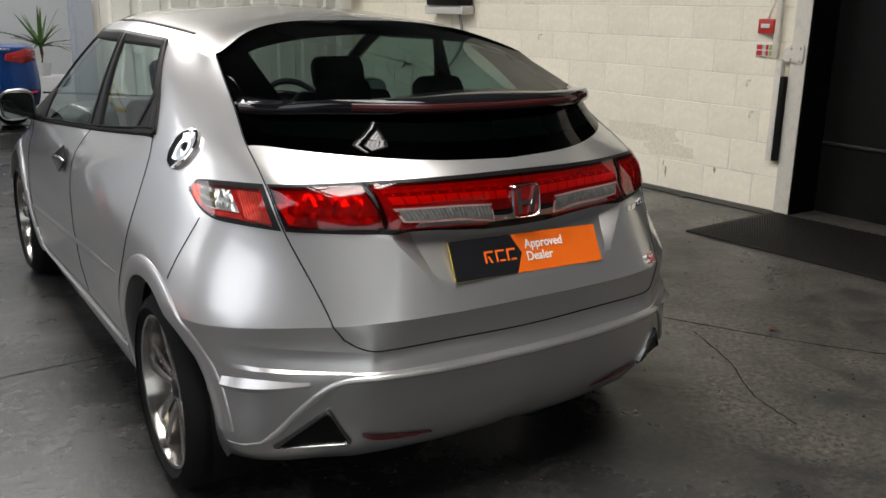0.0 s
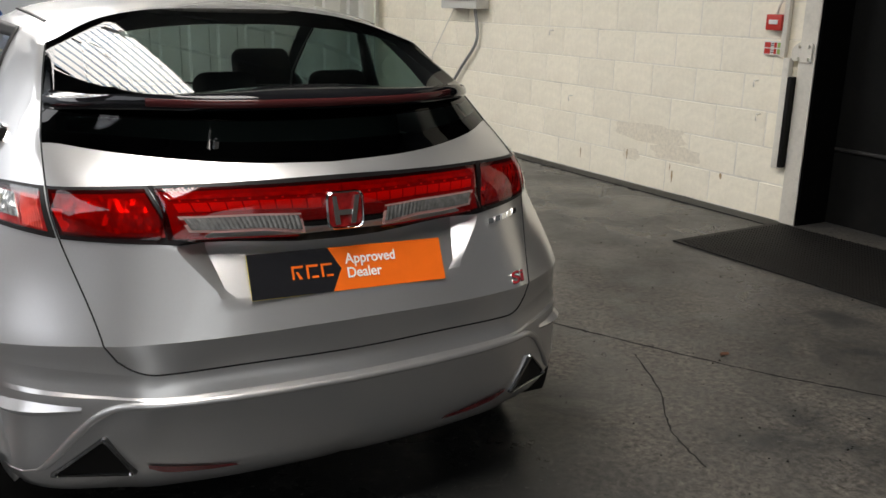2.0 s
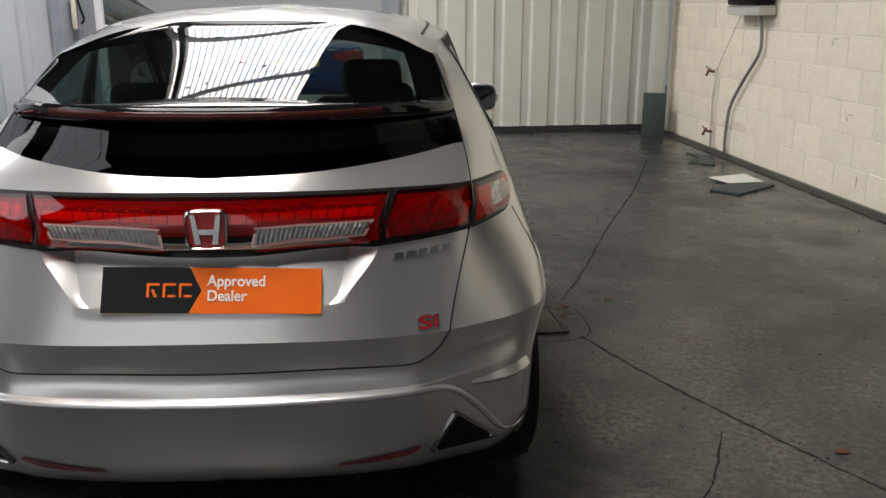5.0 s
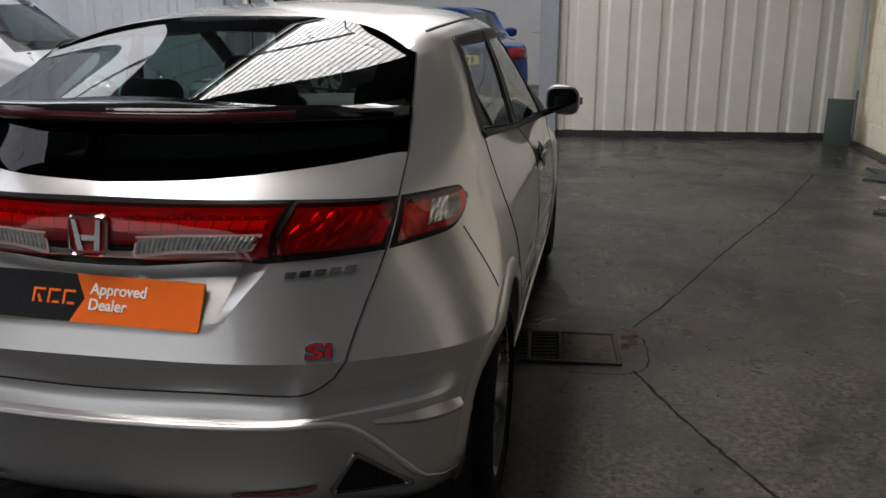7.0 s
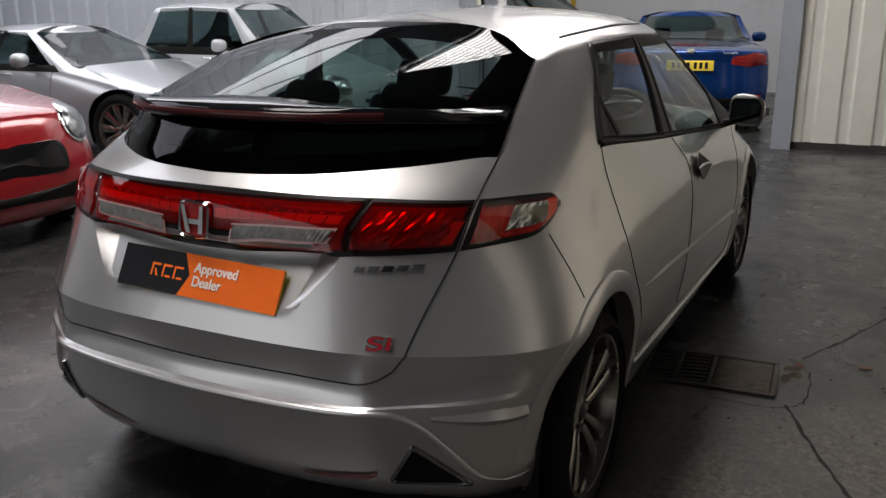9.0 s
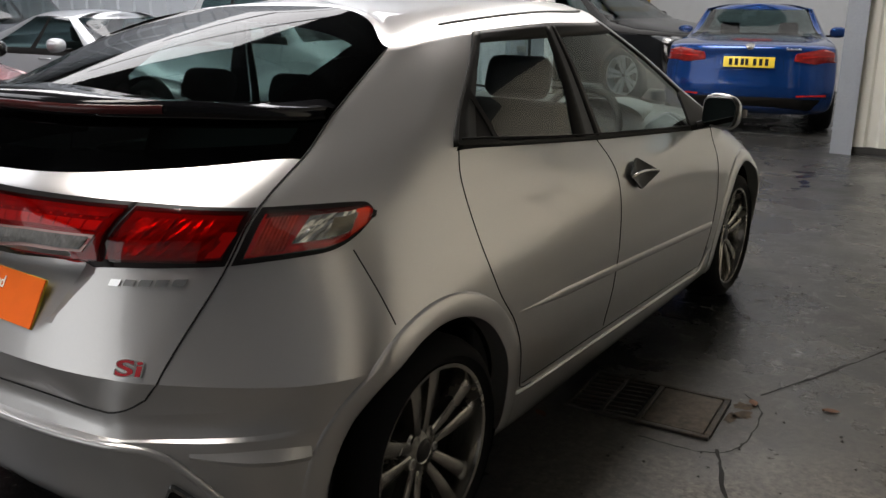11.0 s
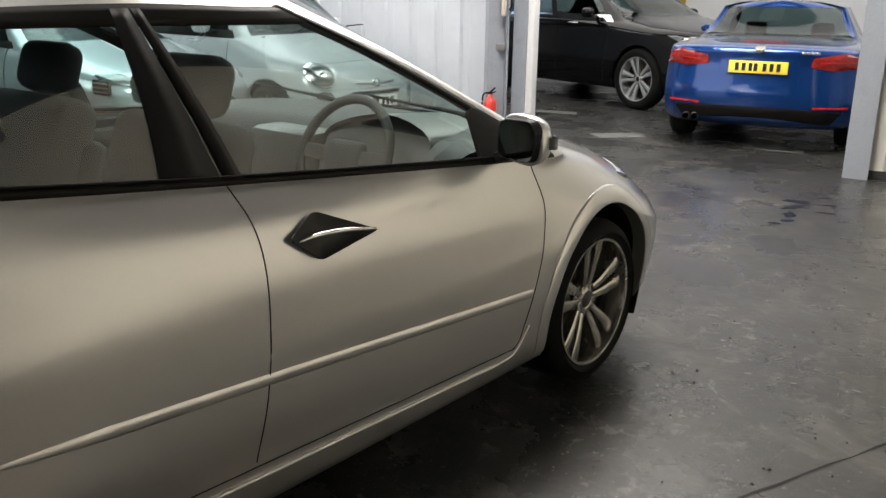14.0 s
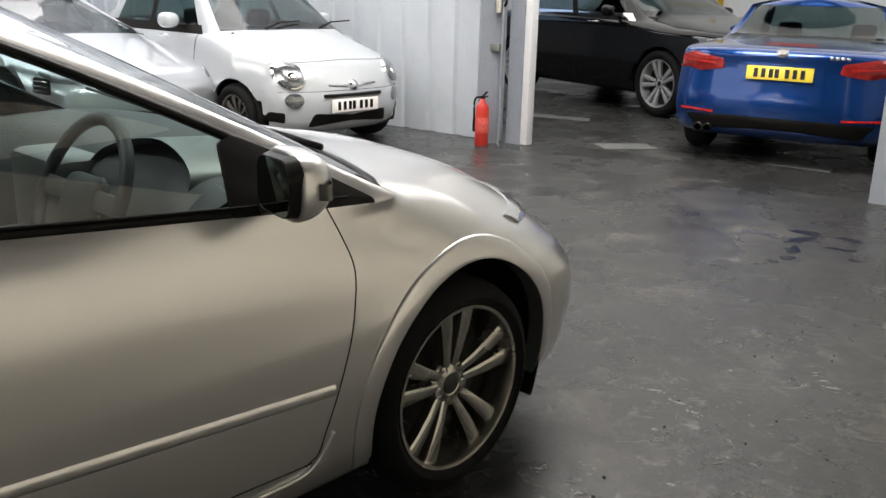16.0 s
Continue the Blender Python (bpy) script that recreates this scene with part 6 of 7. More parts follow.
        for i in range(len(vs[0]) - 1):
            bm.faces.new((vs[0][i], vs[1][i], vs[1][i + 1], vs[0][i + 1]))
        part("door_pillar", bm, BLACK_TRIM, c)
        # mirror
        bm = bmesh.new()
        bmesh.ops.create_uvsphere(bm, u_segments=20, v_segments=12, radius=1)
        my = yb - .28
        for v in bm.verts:
            x, y, z = v.co
            v.co = (sx * (w + .06 + .10 * math.copysign(abs(x) ** .8, x)), my + (.085 * y if y > 0 else .03 * y), bz + .09 + .068 * math.copysign(abs(z) ** .75, z))
        mir = part("door_mirror", bm, p.get("mirror", paint), c)
        bm = bmesh.new()
        add_box(bm, sx * (w - .03), my + .02, bz + .04, .14, .05, .03, .01)
        part("mirror_arm", bm, BLACK_TRIM, mir, angle=40)
        bm = bmesh.new()
        add_tube(bm, [G(um + 2 + i * .4, sv[5], .02 + .012 * (i not in (0, 5))) for i in range(6)], .010, 8)
        part("door_pull", bm, p.get("handle", paint), c)
    return c, g, su, sv


CAR_GLASS = glass_mat("car_glass", (.36, .45, .45), .06)
CAR_WHITE = mat("white_car_paint", (.46, .49, .515), .25, coat=1.0, coat_rough=.03)
CAR_BLUE = mat("blue_car_paint", (.001, .042, .20), .24, .6, coat=1.0, coat_rough=.02, spec=.2, grain=.04, grain_scale=600)
CAR_BLACK = mat("black_car_paint", (.004, .004, .0045), .12, spec=.35, coat=.25, coat_rough=.03)
TAIL_RED = mat("dark_red_tail_lens", (.26, .014, .012), .15, coat=.8, grain=.3, grain_scale=30)
CAR_SILVER = mat("pale_silver_car_paint", (.52, .545, .58), .3, .6, coat=1.0, coat_rough=.04, grain=.03, grain_scale=700)
CAR_RED = mat("red_car_paint", (.32, .010, .014), .2, .15, coat=1.0, coat_rough=.03)
CAR_GREY = mat("grey_car_paint", (.12, .13, .15), .25, .5, coat=1.0, coat_rough=.04)
PLATE_REAR = mat("rear_plate_yellow", (.78, .60, .06), .35, coat=.4)
LAMP_GLASS = mat("lamp_glass", (.26, .27, .28), .06, .7, coat=1.0, bump=.5, bump_scale=60)
HALF = Matrix.Rotation(math.pi, 4, "Z")


def disc(name, c, r, depth, material, parent, turn=Matrix(), label="", ring=None):
    bm = bmesh.new()
    add_lathe(bm, [(.0005, depth), (r * .7, depth * .96), (r * .93, depth * .7), (r, 0)], 28, Matrix.Translation(c) @ turn)
    return part(name, bm, material, parent, label)


def number_plate(parent, c, turn, material, w=.52, h=.111):
    """A plate with plain dark bars in place of its characters. Its face looks along local -y."""
    m = Matrix.Translation(c) @ turn
    bm = bmesh.new()
    add_box(bm, 0, .005, 0, w, .01, h, .003, m=m)
    pl = part("number_plate", bm, material, parent, "number plate with dark bars", angle=40)
    for x in (-.185, -.125, -.065, -.02, .06, .12, .18):
        bm = bmesh.new()
        add_box(bm, x * w / .52, -.001, 0, .034, .002, .072, m=m)
        part("plate_bar", bm, PLATE_BLACK, pl, smooth=False)
    return pl


def surf(g, x, z, front):
    """Place on a body's nose (front) or tail at x, z."""
    tree = BVHTree.FromPolygons([Vector(q) for r in g for q in r], [(a * g.shape[1] + b, a * g.shape[1] + b + 1, (a + 1) * g.shape[1] + b + 1, (a + 1) * g.shape[1] + b) for a in range(g.shape[0] - 1) for b in range(g.shape[1] - 1)])
    h, n, _, _ = tree.ray_cast(Vector((abs(x) + 1e-4, 6 if front else -6, z)), Vector((0, -1 if front else 1, 0)))
    return Vector((math.copysign(h.x, x), h.y, h.z)) if h else Vector((x, 0, z))


def patch(name, g, pts, front, material, parent, lift=.008, label="", m_seg=4):
    """A raised lamp or grille on the nose or tail, from an outline in x, z."""
    tree = BVHTree.FromPolygons([Vector(q) for r in g for q in r], [(a * g.shape[1] + b, a * g.shape[1] + b + 1, (a + 1) * g.shape[1] + b + 1, (a + 1) * g.shape[1] + b) for a in range(g.shape[0] - 1) for b in range(g.shape[1] - 1)])
    cx, cz = sum(q[0] for q in pts) / len(pts), sum(q[1] for q in pts) / len(pts)
    sgn = 1 if front else -1
    bm = bmesh.new()

    def at(x, z, off):
        h, n, _, _ = tree.ray_cast(Vector((abs(x) + 1e-4, sgn * 6, z)), Vector((0, -sgn, 0)))
        if h is None:
            h = Vector((abs(x), sgn * 1.5, z))
        return Vector((math.copysign(h.x, x) + math.copysign(off * .4, x), h.y + sgn * off, h.z))

    loops = [[bm.verts.new(at(cx + (x - cx) * k, cz + (z - cz) * k, off)) for x, z in pts] for k, off in ((1.0, -.004), (.98, lift), (.75, lift * 1.3), (.35, lift * 1.5), (.05, lift * 1.5))]
    for a, b in zip(loops, loops[1:]):
        for i in range(len(a)):
            bm.faces.new((a[i], a[(i + 1) % len(a)], b[(i + 1) % len(a)], b[i]))
    bm.faces.new(loops[-1])
    bmesh.ops.recalc_face_normals(bm, faces=bm.faces)
    return part(name, bm, material, parent, label, angle=40)


FACE_FRONT = Matrix.Rotation(math.pi / 2, 4, "Z")
# white city car, nose towards the open floor
city_car, g, su, sv = shell_car("city_car", "small white two-door city car beside the cladding", CAR_WHITE, dict(
    L=3.55, W=1.63, H=1.49, hubs=(-1.17, 1.13), wr=.285, rim=.19, clear=.17, belt=.97, deck=.98, nose=.74, lip=.10, ys=(-.95, -.2, .55, 1.05),
    tumble=.22, back=-1.62, cowl=1.0, roof0=-1.05, roof1=.28, cz=1.0, crown=.03, twin=False, spokes=10, handle=CHROME))
for sx in (1, -1):
    patch("head_lamp", g, [(sx * .565 + .105 * math.cos(a), .665 + .10 * math.sin(a)) for a in (2 * math.pi * i / 20 for i in range(20))], True, LAMP_GLASS, city_car, .030, "round clear head lamp")
    patch("fog_lamp", g, [(sx * .565 + .072 * math.cos(a), .46 + .065 * math.sin(a)) for a in (2 * math.pi * i / 20 for i in range(20))], True, LAMP_GLASS, city_car, .010)
    patch("corner_vent", g, rounded([(sx * .62, .27), (sx * .73, .29), (sx * .72, .37), (sx * .63, .36)], .02), True, BLACK_TRIM, city_car, .006)
    for k in (0, 1):
        patch("chrome_whisker", g, rounded([(sx * .05, .56), (sx * .26, .575), (sx * .26, .588), (sx * .05, .582)], .004), True, CHROME, city_car, .010)
        break
patch("upper_grille", g, rounded([(-.32, .475), (.32, .475), (.32, .505), (-.32, .505)], .012), True, BLACK_TRIM, city_car, .016)
patch("lower_grille", g, rounded([(-.44, .23), (.44, .23), (.40, .345), (-.40, .345)], .03), True, BLACK_TRIM, city_car, .006, "black lower grille")
patch("maker_roundel", g, [(.042 * math.cos(a), .575 + .042 * math.sin(a)) for a in (2 * math.pi * i / 20 for i in range(20))], True, CHROME, city_car, .014)
seam("bonnet_gap", [surf(g, -.66 + .066 * i, .775 - .02 * abs(i - 10) / 10, True) + Vector((0, .001, 0)) for i in range(21)], city_car, .003)
seam("bumper_gap", [surf(g, -.74 + .074 * i, .53, True) + Vector((0, .001, 0)) for i in range(21)], city_car, .002)
for sx in (1, -1):
    patch("lamp_bezel", g, [(sx * .565 + .118 * math.cos(a), .665 + .113 * math.sin(a)) for a in (2 * math.pi * i / 24 for i in range(24))], True, CHROME, city_car, .020)
    patch("lamp_reflector", g, [(sx * .555 + .045 * math.cos(a), .66 + .045 * math.sin(a)) for a in (2 * math.pi * i / 16 for i in range(16))], True, CHROME, city_car, .040)
number_plate(city_car, (0, surf(g, 0, .41, True).y + .02, .405), HALF, PLATE_WHITE)
for x in (.35, -.25):
    bm = bmesh.new()
    add_tube(bm, [(x, 1.0, 1.01), (x - .2, .93, 1.06), (x - .45, .90, 1.07)], [.012, .008, .006], 6)
    part("wiper", bm, BLACK_TRIM, city_car)
city_car.matrix_world = pose(-5.22, 4.70, 0, 0, 0, -90)

# blue convertible with its tail to the opening
convertible, g, su, sv = shell_car("convertible_car", "metallic blue two-door convertible with raised roof", CAR_BLUE, dict(
    L=4.64, W=1.83, H=1.385, hubs=(-1.36, 1.45), wr=.325, rim=.232, clear=.235, belt=.93, deck=1.00, nose=.72, lip=.04, ys=(-.75, 0.0, .85, 1.4),
    tumble=.24, back=-1.20, cowl=1.15, roof0=-.82, roof1=.35, cz=.98, crown=.015, trim=CHROME))
for sx in (1, -1):
    patch("tail_lamp", g, rounded([(sx * .44, .805), (sx * .64, .775), (sx * .89, .79), (sx * .895, .91), (sx * .72, .935), (sx * .46, .885)], .02), False, TAIL_RED, convertible, .014, "red L-shaped tail lamp")
    patch("tail_lamp_band", g, rounded([(sx * .52, .835), (sx * .84, .85), (sx * .84, .868), (sx * .52, .853)], .006), False, RED_MID, convertible, .020)
    patch("rear_reflector", g, rounded([(sx * .50, .43), (sx * .80, .44), (sx * .80, .462), (sx * .50, .452)], .006), False, RED_MID, convertible, .012)
patch("lower_bumper", g, rounded([(-.66, .285), (.66, .285), (.76, .41), (.4, .425), (-.4, .425), (-.76, .41)], .03), False, BLACK_TRIM, convertible, .010, "dark lower bumper insert")
patch("maker_roundel", g, [(.04 * math.cos(a), .955 + .038 * math.sin(a)) for a in (2 * math.pi * i / 20 for i in range(20))], False, ALLOY, convertible, .012)
patch("high_stop_lamp", g, rounded([(-.2, 1.0), (.2, 1.0), (.2, 1.012), (-.2, 1.012)], .004), False, RED_DEEP, convertible, .010)
patch("plate_recess", g, rounded([(-.36, .70), (.36, .70), (.34, .87), (-.34, .87)], .02), False, CAR_BLUE, convertible, .006)
number_plate(convertible, (0, surf(g, 0, .79, False).y - .035, .79), Matrix.Rotation(radians(-8), 4, "X"), PLATE_REAR)
for i in range(4):
    patch("model_badge", g, rounded([(.36 + .04 * i, .915), (.388 + .04 * i, .915), (.388 + .04 * i, .94), (.36 + .04 * i, .94)], .004, 2), False, CHROME, convertible, .008)
for x in (-.62, -.54):
    bm = bmesh.new()
    add_lathe(bm, [(.030, .10), (.036, .10), (.036, -.06), (.030, -.06)], 20, Matrix.Translation((x, -2.23, .30)) @ Matrix.Rotation(math.pi / 2, 4, "Z"))
    part("exhaust_pipe", bm, STEEL_DISC, convertible)
convertible.matrix_world = pose(-1.14, 9.04, 0, 0, 0, 13)

# black off-roader side-on
suv, g, su, sv = shell_car("off_roader", "large gloss black off-roader standing side-on", CAR_BLACK, dict(
    L=4.85, W=1.94, H=1.70, hubs=(-1.45, 1.45), wr=.385, rim=.275, clear=.23, belt=1.10, deck=1.10, nose=.95, lip=.06, ys=(-1.15, -.1, .85, 1.5),
    tumble=.24, back=-2.05, cowl=1.25, roof0=-1.5, roof1=.25, cz=1.16, crown=.03, four=True, trim=CHROME, handle=CHROME, rim_mat=ALLOY_BRIGHT))
for sx in (1, -1):
    patch("head_lamp", g, rounded([(sx * .58, .80), (sx * .86, .86), (sx * .90, .95), (sx * .72, .945), (sx * .60, .90)], .03), True, LAMP_GLASS, suv, .012, "clear swept head lamp")
patch("lower_grille", g, rounded([(-.6, .45), (.6, .45), (.56, .62), (-.56, .62)], .03), True, BLACK_TRIM, suv, .006)
suv.matrix_world = pose(-4.08, 10.30, 0, 0, 0, -106.5)

# pale silver coupe and red hatchback parked in the row
coupe, g, su, sv = shell_car("coupe", "pale silver two-door sports coupe parked in the row", CAR_SILVER, dict(
    L=4.24, W=1.90, H=1.27, hubs=(-1.28, 1.42), wr=.34, rim=.25, clear=.14, belt=.88, deck=.92, nose=.66, lip=.05, ys=(-1.05, -.25, .60, 1.35),
    tumble=.30, back=-1.75, cowl=.95, roof0=-.75, roof1=.12, cz=.93, crown=.03, spokes=10, twin=False))
for sx in (1, -1):
    bm = bmesh.new()
    for k in range(3):
        add_box(bm, sx * .885, 1.93, .575 + .035 * k, .03, .20, .012, .004, m=Matrix())
    part("side_strake", bm, CHROME, coupe, "bright vent strakes", angle=40)
    bm = bmesh.new()
    add_box(bm, sx * .870, 1.93, .61, .03, .24, .12, .02)
    part("side_vent", bm, BLACK_TRIM, coupe, angle=40)
    patch("head_lamp", g, rounded([(sx * .55, .60), (sx * .78, .62), (sx * .80, .70), (sx * .60, .70)], .03), True, LAMP_GLASS, coupe, .010)
coupe.matrix_world = pose(-6.35, 3.15, 0, 0, 0, -86)

red_hatchback, g, su, sv = shell_car("hatchback", "small red hatchback with black grille parked in the row", CAR_RED, dict(
    L=3.82, W=1.73, H=1.41, hubs=(-1.25, 1.24), wr=.305, rim=.215, clear=.16, belt=.95, deck=.98, nose=.80, lip=.08, ys=(-1.1, -.3, .55, 1.15),
    tumble=.16, back=-1.75, cowl=.98, roof0=-1.35, roof1=.35, cz=1.0, crown=.02, top=CAR_BLACK, mirror=CAR_BLACK))
for sx in (1, -1):
    patch("head_lamp_ring", g, [(sx * .60 + .145 * math.cos(a), .735 + .125 * math.sin(a)) for a in (2 * math.pi * i / 24 for i in range(24))], True, CHROME, red_hatchback, .012, "bright round lamp ring")
    patch("head_lamp", g, [(sx * .60 + .122 * math.cos(a), .735 + .104 * math.sin(a)) for a in (2 * math.pi * i / 24 for i in range(24))], True, LAMP_GLASS, red_hatchback, .024)
    patch("fog_lamp", g, [(sx * .56 + .06 * math.cos(a), .40 + .055 * math.sin(a)) for a in (2 * math.pi * i / 20 for i in range(20))], True, LAMP_GLASS, red_hatchback, .014)
patch("grille", g, rounded([(-.42, .46), (.42, .46), (.40, .66), (-.40, .66)], .08), True, BLACK_GLOSS, red_hatchback, .014, "black grille")
patch("lower_grille", g, rounded([(-.55, .27), (.55, .27), (.50, .38), (-.50, .38)], .03), True, BLACK_TRIM, red_hatchback, .010)
red_hatchback.matrix_world = pose(-4.98, -.10, 0, 0, 0, -92)

van, g, su, sv = shell_car("people_carrier", "dark grey people carrier behind the parked row", CAR_GREY, dict(
    L=4.6, W=1.85, H=1.75, hubs=(-1.4, 1.4), wr=.33, rim=.22, clear=.18, belt=1.05, deck=1.1, nose=.85, lip=.06, ys=(-1.2, -.2, .8, 1.4),
    tumble=.18, back=-2.15, cowl=1.35, roof0=-1.9, roof1=.35, cz=1.1, crown=.03, four=True))
van.matrix_world = pose(-9.9, 3.6, 0, 0, 0, -92)

# ---- wall fittings, floor fittings and small things ----
WALL_M, WALL_LEN = wall_frame(CORNER, JAMB)
RED_PLASTIC = mat("red_plastic", (.50, .035, .025), .4, grain=.04)
GREY_METAL = mat("grey_metal", (.30, .30, .29), .45, .6, grain=.1, grain_scale=60)
CREAM_TRIM = mat("cream_trim_paint", (.68, .64, .56), .5, grain=.05, dirt=.3, dirt_scale=9)
GREEN_BOARD = mat("dark_green_board", (.035, .055, .048), .6, grain=.15, grain_scale=40, dirt=.3, dirt_scale=12)
PAPER = mat("paper", (.70, .69, .66), .7, grain=.06, grain_scale=50)
IRON = mat("cast_iron", (.045, .040, .034), .55, .5, grain=.4, grain_scale=60, bump=.6, bump_scale=120, dirt=.5, dirt_scale=14, dirt_colour=(.10, .06, .03))
LEAF = mat("dry_leaf", (.11, .045, .022), .7, grain=.3, grain_scale=90)
MAT_RUBBER = mat("mat_rubber", (.010, .009, .008), .65, spec=.25, grain=.2, grain_scale=60)
PIT = mat("drain_pit", (.004, .004, .004), .9)


def on_wall(s, out, z):
    """A place on the block wall: s from the corner, out into the room."""
    return WALL_M @ Vector((s, -out, z))


def wall_box(name, s0, s1, z0, z1, depth, material, parent=None, bevel=.004, label="", off=0.0):
    bm = bmesh.new()
    add_box(bm, (s0 + s1) / 2, -depth / 2 - off, (z0 + z1) / 2, s1 - s0, depth, z1 - z0, bevel, m=WALL_M)
    return part(name, bm, material, parent, label, angle=40)


def wall_tube(name, pts, r, material, parent=None, seg=8, label=""):
    bm = bmesh.new()
    add_tube(bm, [on_wall(*p) for p in pts], r, seg)
    return part(name, bm, material, parent, label)


# fire call point with its conduit, and the notice under it
call = thing("fire_call_point", "red fire alarm call point on the block wall", "alarm")
wall_box("alarm_case", 5.955, 6.085, 1.295, 1.40, .05, RED_PLASTIC, call, .008, "red plastic case")
wall_box("alarm_window", 5.985, 6.055, 1.335, 1.365, .008, PAPER, call, .002, off=.05)
wall_tube("alarm_cable", [(6.02, .02, 1.40), (6.03, .02, 1.45), (6.055, .015, 1.52), (6.06, .012, 1.75), (6.06, .012, 2.4)], .008, CREAM_TRIM, call)
sign = thing("fire_notice", "small red and green fire action notice", "sign")
wall_box("notice_board", 5.93, 6.072, 1.130, 1.222, .006, PAPER, sign, .001)
NOTICE_GREEN = mat("notice_green", (.30, .42, .12), .5)
for k, (s0, s1, m_) in enumerate(((5.937, 5.985, RED_PLASTIC), (6.015, 6.035, RED_PLASTIC), (6.042, 6.066, NOTICE_GREEN))):
    for z0, z1 in ((1.138, 1.172), (1.180, 1.214)):
        wall_box("notice_block", s0, s1, z0, z1, .002, m_, sign, 0, off=.0065)
for z in (1.146, 1.160, 1.190, 1.204):
    wall_box("notice_bar", 5.990, 6.010, z, z + .005, .001, PLATE_BLACK, sign, 0, off=.0065)

# steel edging, trunking and black edge guard at the door jamb
wall_box("trim_steel_angle", WALL_LEN - .11, WALL_LEN + .012, 0, HEIGHT - .01, .012, CREAM_TRIM, None, .003).matrix_world
tagged(bpy.data.objects["trim_steel_angle"], "cream painted steel angle on the door jamb", "trim", kind="structure")
trunk = thing("cable_trunking", "cream painted vertical cable trunking beside the doorway", "trunking")
wall_box("trunking_body", 6.085, 6.125, 1.12, 3.2, .035, CREAM_TRIM, trunk, .004)
guard = thing("edge_guard", "cream channel with a black rubber edge strip on the wall", "edge guard")
wall_box("guard_channel", 6.135, 6.185, .375, 1.12, .05, CREAM_TRIM, guard, .006)
wall_box("guard_strip", 6.187, 6.222, .385, 1.0, .055, BLACK_TRIM, guard, .008, "black rubber strip")
plate_b = thing("jamb_bracket", "cream painted bolted steel bracket at the jamb", "bracket")
bm = bmesh.new()
add_prism(bm, rounded([(-.085, -.05), (.07, -.06), (.07, .07), (-.03, .075), (-.085, .03)], .02), .01, WALL_M @ Matrix.Translation((WALL_LEN - .075, -.026, 1.155)))
part("bracket_plate", bm, CREAM_TRIM, plate_b, smooth=False)
for ds, dz in ((-.03, .045), (.045, .045), (-.03, -.035), (.045, -.035)):
    bm = bmesh.new()
    add_cyl(bm, on_wall(WALL_LEN - .075 + ds, .02, 1.155 + dz), on_wall(WALL_LEN - .075 + ds, .045, 1.155 + dz), .012, .010, 6)
    part("bracket_bolt", bm, CREAM_TRIM, plate_b, smooth=False)

# switch box with flex, thin pipe and taps near the corner
box = thing("switch_box", "grey wall box with a black lid and a hanging flex", "switch box")
wall_box("box_body", 1.82, 2.50, 1.372, 1.46, .16, mat("box_grey", (.55, .54, .50), .5, grain=.05), box, .01)
wall_box("box_lid", 1.90, 2.48, 1.462, 1.80, .20, BLACK_TRIM, box, .02, "black lid")
wall_tube("flex", [tuple(p) for p in spline([(2.31, .05, 1.38), (2.33, .03, 1.2), (2.31, .03, 1.02), (2.02, .03, .74), (1.80, .03, .48), (1.75, .03, .22), (1.74, .02, .005)], 8)], .016, GREY_METAL, box, label="grey flexible conduit")
wall_tube("thin_wire", [(1.90, .04, 1.38), (1.42, .02, .86), (1.41, .015, .8)], .005, CREAM_TRIM, box)
pipe = thing("water_pipe", "cream painted thin pipe with two small rusty taps", "pipe")
wall_tube("pipe_run", [(1.41, .03, .005), (1.375, .03, .3), (1.37, .03, .55), (1.40, .03, .84)], .013, CREAM_TRIM, pipe)
RUST = mat("rusty_brass", (.16, .07, .03), .55, .5, grain=.3, grain_scale=80)
for s, z in ((1.33, .80), (1.36, .18)):
    wall_tube("tap_body", [(s + .05, .03, z), (s - .06, .06, z), (s - .08, .07, z - .05)], .014, RUST, pipe)
    wall_tube("tap_lever", [(s - .02, .06, z + .035), (s - .02, .06, z), (s - .10, .07, z + .045)], .007, RUST, pipe)
for s, z in ((3.549, 1.206), (3.875, .647), (5.9, .95), (5.95, .72)):
    hook = thing("wall_hook", "small painted hook fixed in the block wall", "hook", group="hooks on the wall")
    wall_tube("hook_shank", [(s, -.01, z), (s, .03, z), (s, .035, z - .02), (s, .03, z - .045)], .006, CREAM_TRIM, hook)

# corner column, leaning board, loose boards and paper
bm = bmesh.new()
add_box(bm, 3.60, 6.30, HEIGHT / 2, .15, .15, HEIGHT, .01, m=Matrix())
tagged(part("trim_corner_column", bm, CLADDING, angle=40), "cream painted steel column in the corner", "column", kind="structure")
bm = bmesh.new()
mb = Matrix.Translation((3.53, 6.06, 0)) @ Euler((radians(-9), 0, radians(-18))).to_matrix().to_4x4()
add_box(bm, 0, 0, .245, .26, .012, .48, .002, m=mb)
tagged(part("leaning_board", bm, GREEN_BOARD, angle=40), "dark green board leaning against the corner column", "board")


def flat_board(name, pts, thick, material, label, category, z0=.001):
    bm = bmesh.new()
    a = [bm.verts.new((x, y, z0)) for x, y in pts]
    b = [bm.verts.new((x, y, z0 + thick)) for x, y in pts]
    n = len(pts)
    for i in range(n):
        bm.faces.new((a[i], a[(i + 1) % n], b[(i + 1) % n], b[i]))
    bm.faces.new(b)
    bm.faces.new(a[::-1])
    bmesh.ops.recalc_face_normals(bm, faces=bm.faces)
    return tagged(part(name, bm, material, smooth=False), label, category)


